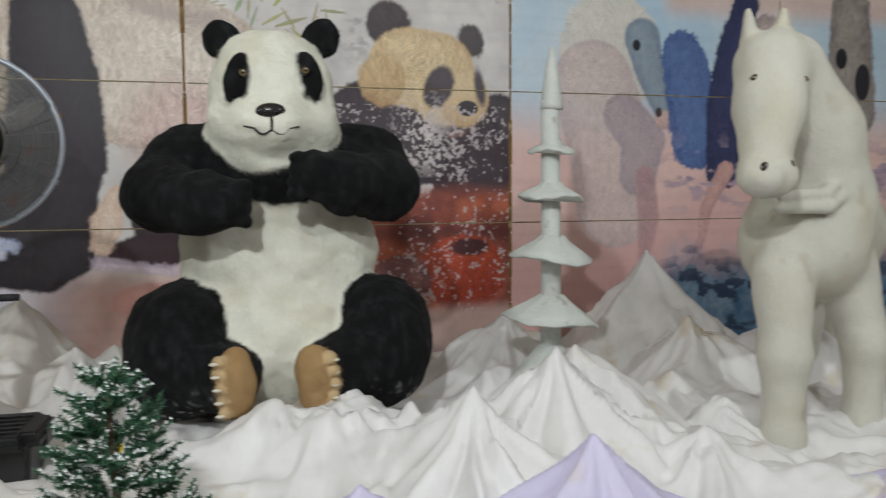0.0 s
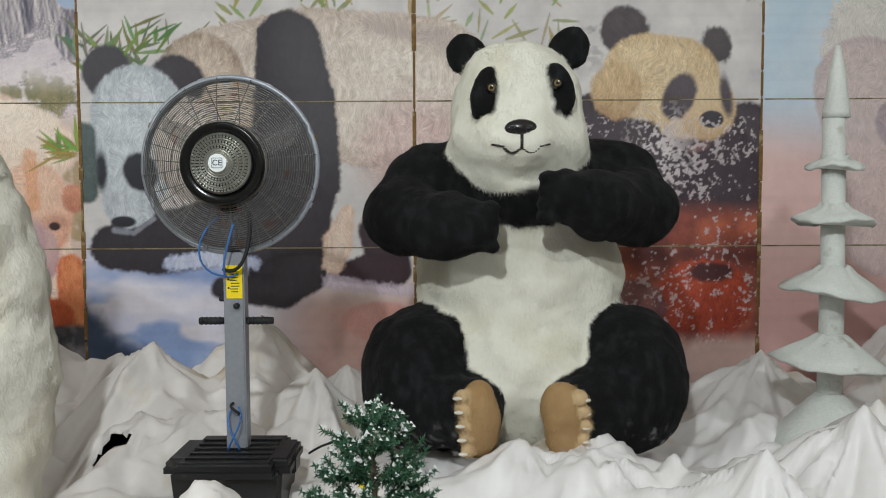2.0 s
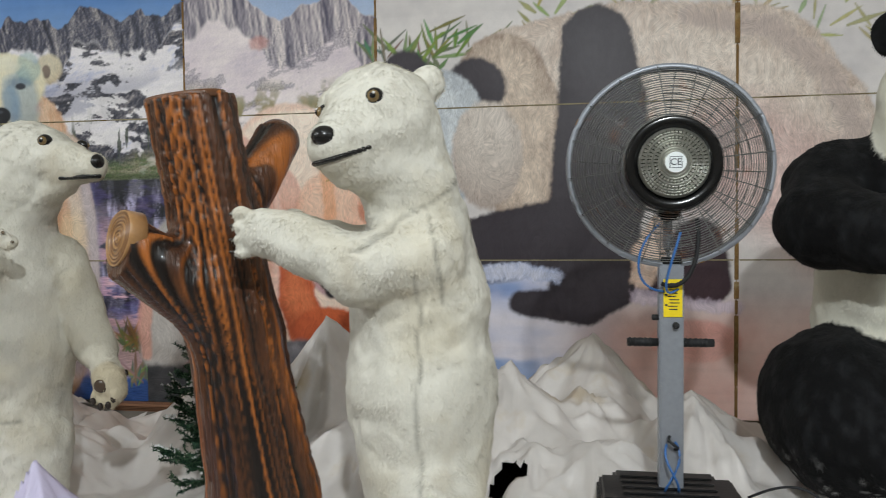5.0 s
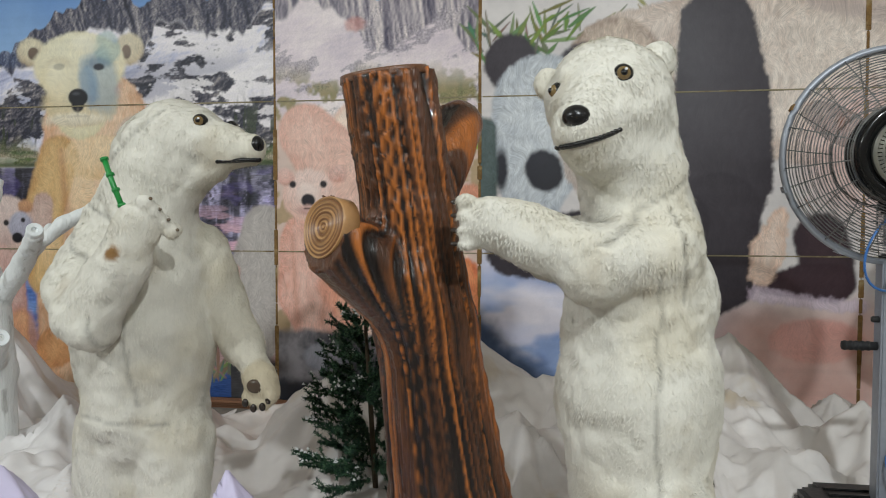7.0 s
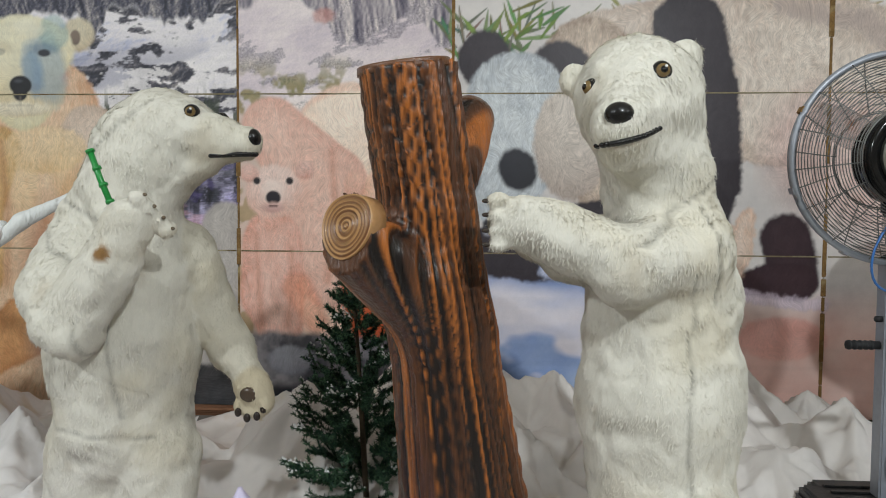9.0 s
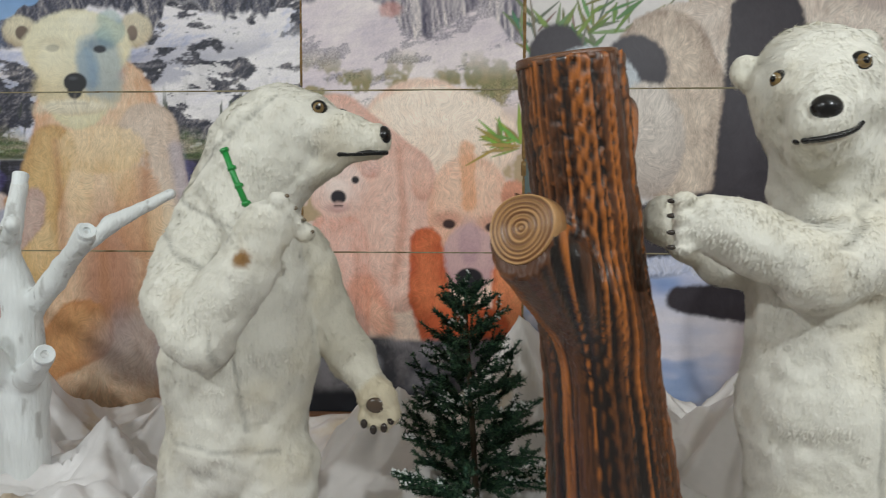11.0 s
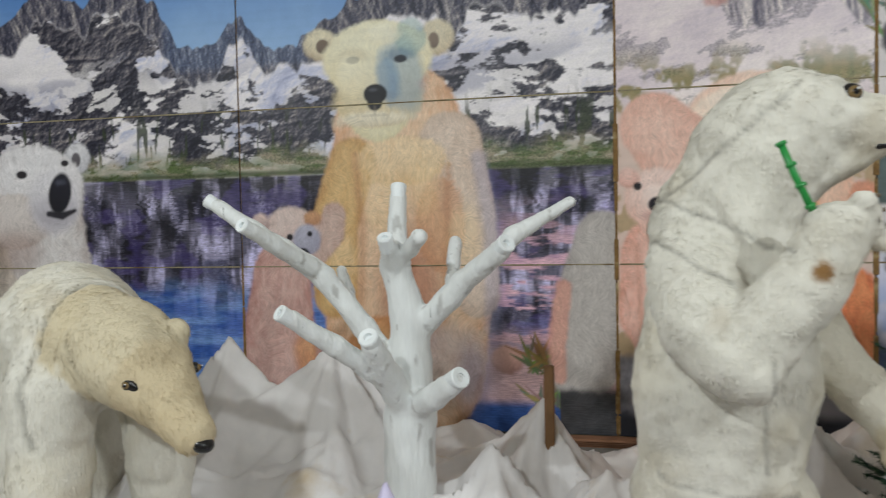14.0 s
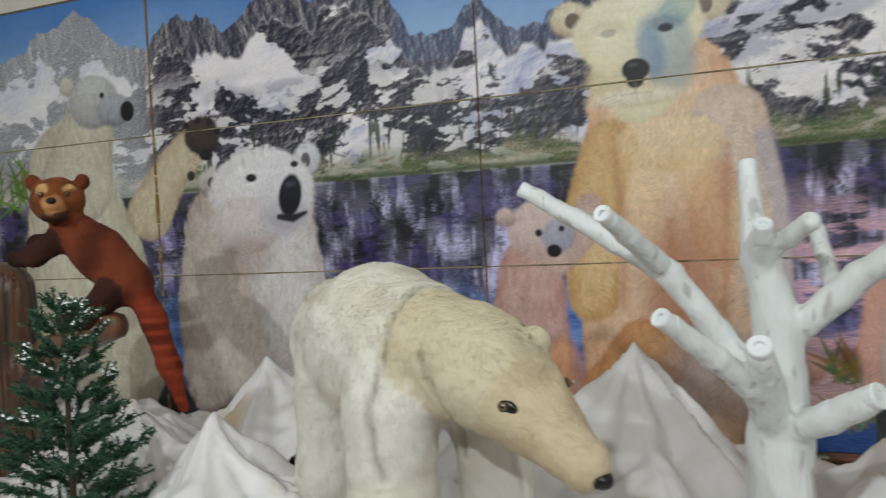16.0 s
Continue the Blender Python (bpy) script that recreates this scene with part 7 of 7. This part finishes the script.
for z0, r, h, tx, tyy in ((1.565, 0.135, 0.055, 2, 1), (1.295, 0.19, 0.085, -3, 3), (0.955, 0.24, 0.125, 3, 5), (0.585, 0.285, 0.15, -2, 6)):
    bm = lathe([(r - 0.006, -0.012), (r, 0.0), (r * 0.72, h * 0.36), (r * 0.42, h * 0.72), (0.066, h), (0.05, h), (0.05, h - 0.03), (r * 0.6, h * 0.38 - 0.02)], 40)
    for v in bm.verts:
        a = math.atan2(v.co.y, v.co.x)
        q = math.hypot(v.co.x, v.co.y) / r
        v.co.z += 0.012 * q * math.sin(3 * a + z0 * 9) + 0.004 * math.sin(11 * a)
        v.co = Vector((v.co.x * (1 + 0.03 * math.sin(5 * a)), v.co.y, v.co.z))
    bm.transform(Matrix.Translation((0, 0, z0)) @ pose(0, 0, 0, tx, tyy, 0))
    part("tier", bm, PAG, pag, "white cone-shaped tier", smooth=True)

# ---- tinsel firs ----
def fir(x, y, z0, height, width, seed, label, snow, dark, tiers=9, lean=0.0):
    t = thing("tinsel_fir", x, y, z0, label, "artificial tree", "tinsel firs")
    rs = random.Random(seed)
    part("trunk", tube([(0, 0, 0), (lean * 0.5, 0, height * 0.5), (lean, 0, height * 0.97)], [0.014, 0.011, 0.005], 8), STEM, t, smooth=True)
    for i in range(tiers):
        f = i / (tiers - 1)
        zb = height * (0.10 + 0.84 * f)
        nb = max(4, round(11 - 6 * f))
        for k in range(nb):
            a = 2 * math.pi * (k + rs.random() * 0.7) / nb + i
            ln = width * (1 - f) ** 0.62 * rs.uniform(0.65, 1.08) + 0.05
            d = Vector((math.cos(a), math.sin(a), rs.uniform(0.05, 0.45) + 0.5 * f)).normalized()
            root = Vector((lean * zb / height, 0, zb))
            twigs = [(root, d, ln)]
            for j in range(4 + int(ln * 30)):
                u = rs.uniform(0.25, 0.95)
                sd = (d + Vector((rs.uniform(-1, 1), rs.uniform(-1, 1), rs.uniform(-0.2, 0.7))) * 0.8).normalized()
                twigs.append((root + d * ln * u, sd, rs.uniform(0.05, 0.10)))
            vs, fs, cs = [], [], []
            for p, dd, l2 in twigs:
                steps = max(3, int(l2 / 0.0055))
                start = 0.3 if p is root else 0.0
                for j in range(steps):
                    u = start + (1 - start) * j / steps
                    c = p + dd * l2 * u + Vector((0, 0, -0.10 * (l2 * u) ** 2 * 3))
                    for q in range(5):
                        nd = (dd * 0.55 + Vector((rs.gauss(0, 1), rs.gauss(0, 1), rs.gauss(0, 1))).normalized()).normalized()
                        sd = nd.cross(Vector((rs.gauss(0, 1), rs.gauss(0, 1), rs.gauss(0, 1)))).normalized() * 0.0027
                        b = len(vs)
                        e = c + nd * rs.uniform(0.014, 0.024)
                        vs += [c - sd, c + sd, e]
                        fs.append((b, b + 1, b + 2))
                        g = rs.uniform(0.6, 1.25)
                        col = [v * g for v in (dark if rs.random() < 0.6 else lin(72, 104, 74))]
                        cs += [col, col, [v * 1.3 for v in col]]
            if rs.random() < snow:
                for j in range(int(26 * ln / 0.2) + 6):
                    p, dd, l2 = rs.choice(twigs)
                    c = p + dd * l2 * rs.uniform(0.4, 1) + Vector((rs.uniform(-1, 1), rs.uniform(-1, 1), 0.6)) * 0.012
                    b = len(vs)
                    r = rs.uniform(0.004, 0.010)
                    pts = [c + Vector((r, 0, -r * 0.4)), c + Vector((-r * 0.5, r * 0.9, 0)), c + Vector((-r * 0.5, -r * 0.9, 0)), c + Vector((0, 0, r))]
                    vs += pts
                    fs += [(b, b + 1, b + 3), (b + 1, b + 2, b + 3), (b + 2, b, b + 3), (b, b + 2, b + 1)]
                    cs += [list(lin(226, 228, 226))] * 4
            me = mesh_from("branch", np.array([list(v) for v in vs]), [np.array(fs)], [NEEDLE], np.array(cs), smooth=False)
            ob = new("branch", me)
            ob.parent = t
    return t


fir(0.01, -3.08, 0.02, 0.72, 0.25, 1, "small green tinsel fir flecked with fake snow", 0.85, lin(54, 96, 72), 8, -0.03)
fir(-2.63, -1.72, 0.05, 1.02, 0.33, 2, "dark green tinsel fir tree beside the trunk", 0.25, lin(26, 58, 44), 11, -0.06)
fir(-7.30, -2.15, 0.02, 1.12, 0.33, 3, "green tinsel fir dusted with fake snow", 0.3, lin(40, 76, 58), 11)

# ---- small things ----
post = thing("timber_post", -4.10, -1.20, 0.0, "short brown timber post standing in the sheets", "post")
part("shaft", box((-0.022, -0.022, 0.0), (0.022, 0.022, 0.70), 0.004), POSTWOOD, post)
part("foot_board", box((-0.16, -0.05, 0.10), (0.14, 0.05, 0.135), 0.004), POSTWOOD, post)
stick = thing("green_stick", -3.40, -2.50, 1.30, "green plastic bamboo stick held in the bear's paw", "toy stick")
part("cane", tube([(0.075, -0.04, 0.06), (0.03, -0.035, 0.16), (-0.005, -0.03, 0.25)], 0.010, 12), GREEN, stick, smooth=True)
for u in (0.12, 0.4, 0.68, 0.97):
    c = Vector((0.075, -0.04, 0.06)).lerp(Vector((-0.005, -0.03, 0.25)), u)
    d = Vector((-0.08, 0.01, 0.19)).normalized() * 0.005
    part("joint", tube([c - d, c + d], 0.0145, 12), GREEN, stick, smooth=True)
for lx, ly in LAMPS:
    lt = thing("flood_light_housing", lx, ly, 3.76, "grey metal floodlight housing hung from the ceiling", "light")
    part("housing", box((-0.28, -0.10, 0.12), (0.28, 0.10, 0.22), 0.02), BULB, lt)
    part("hanger", tube([(0, 0, 0.22), (0, 0, 0.84)], 0.012, 8), STEEL, lt)
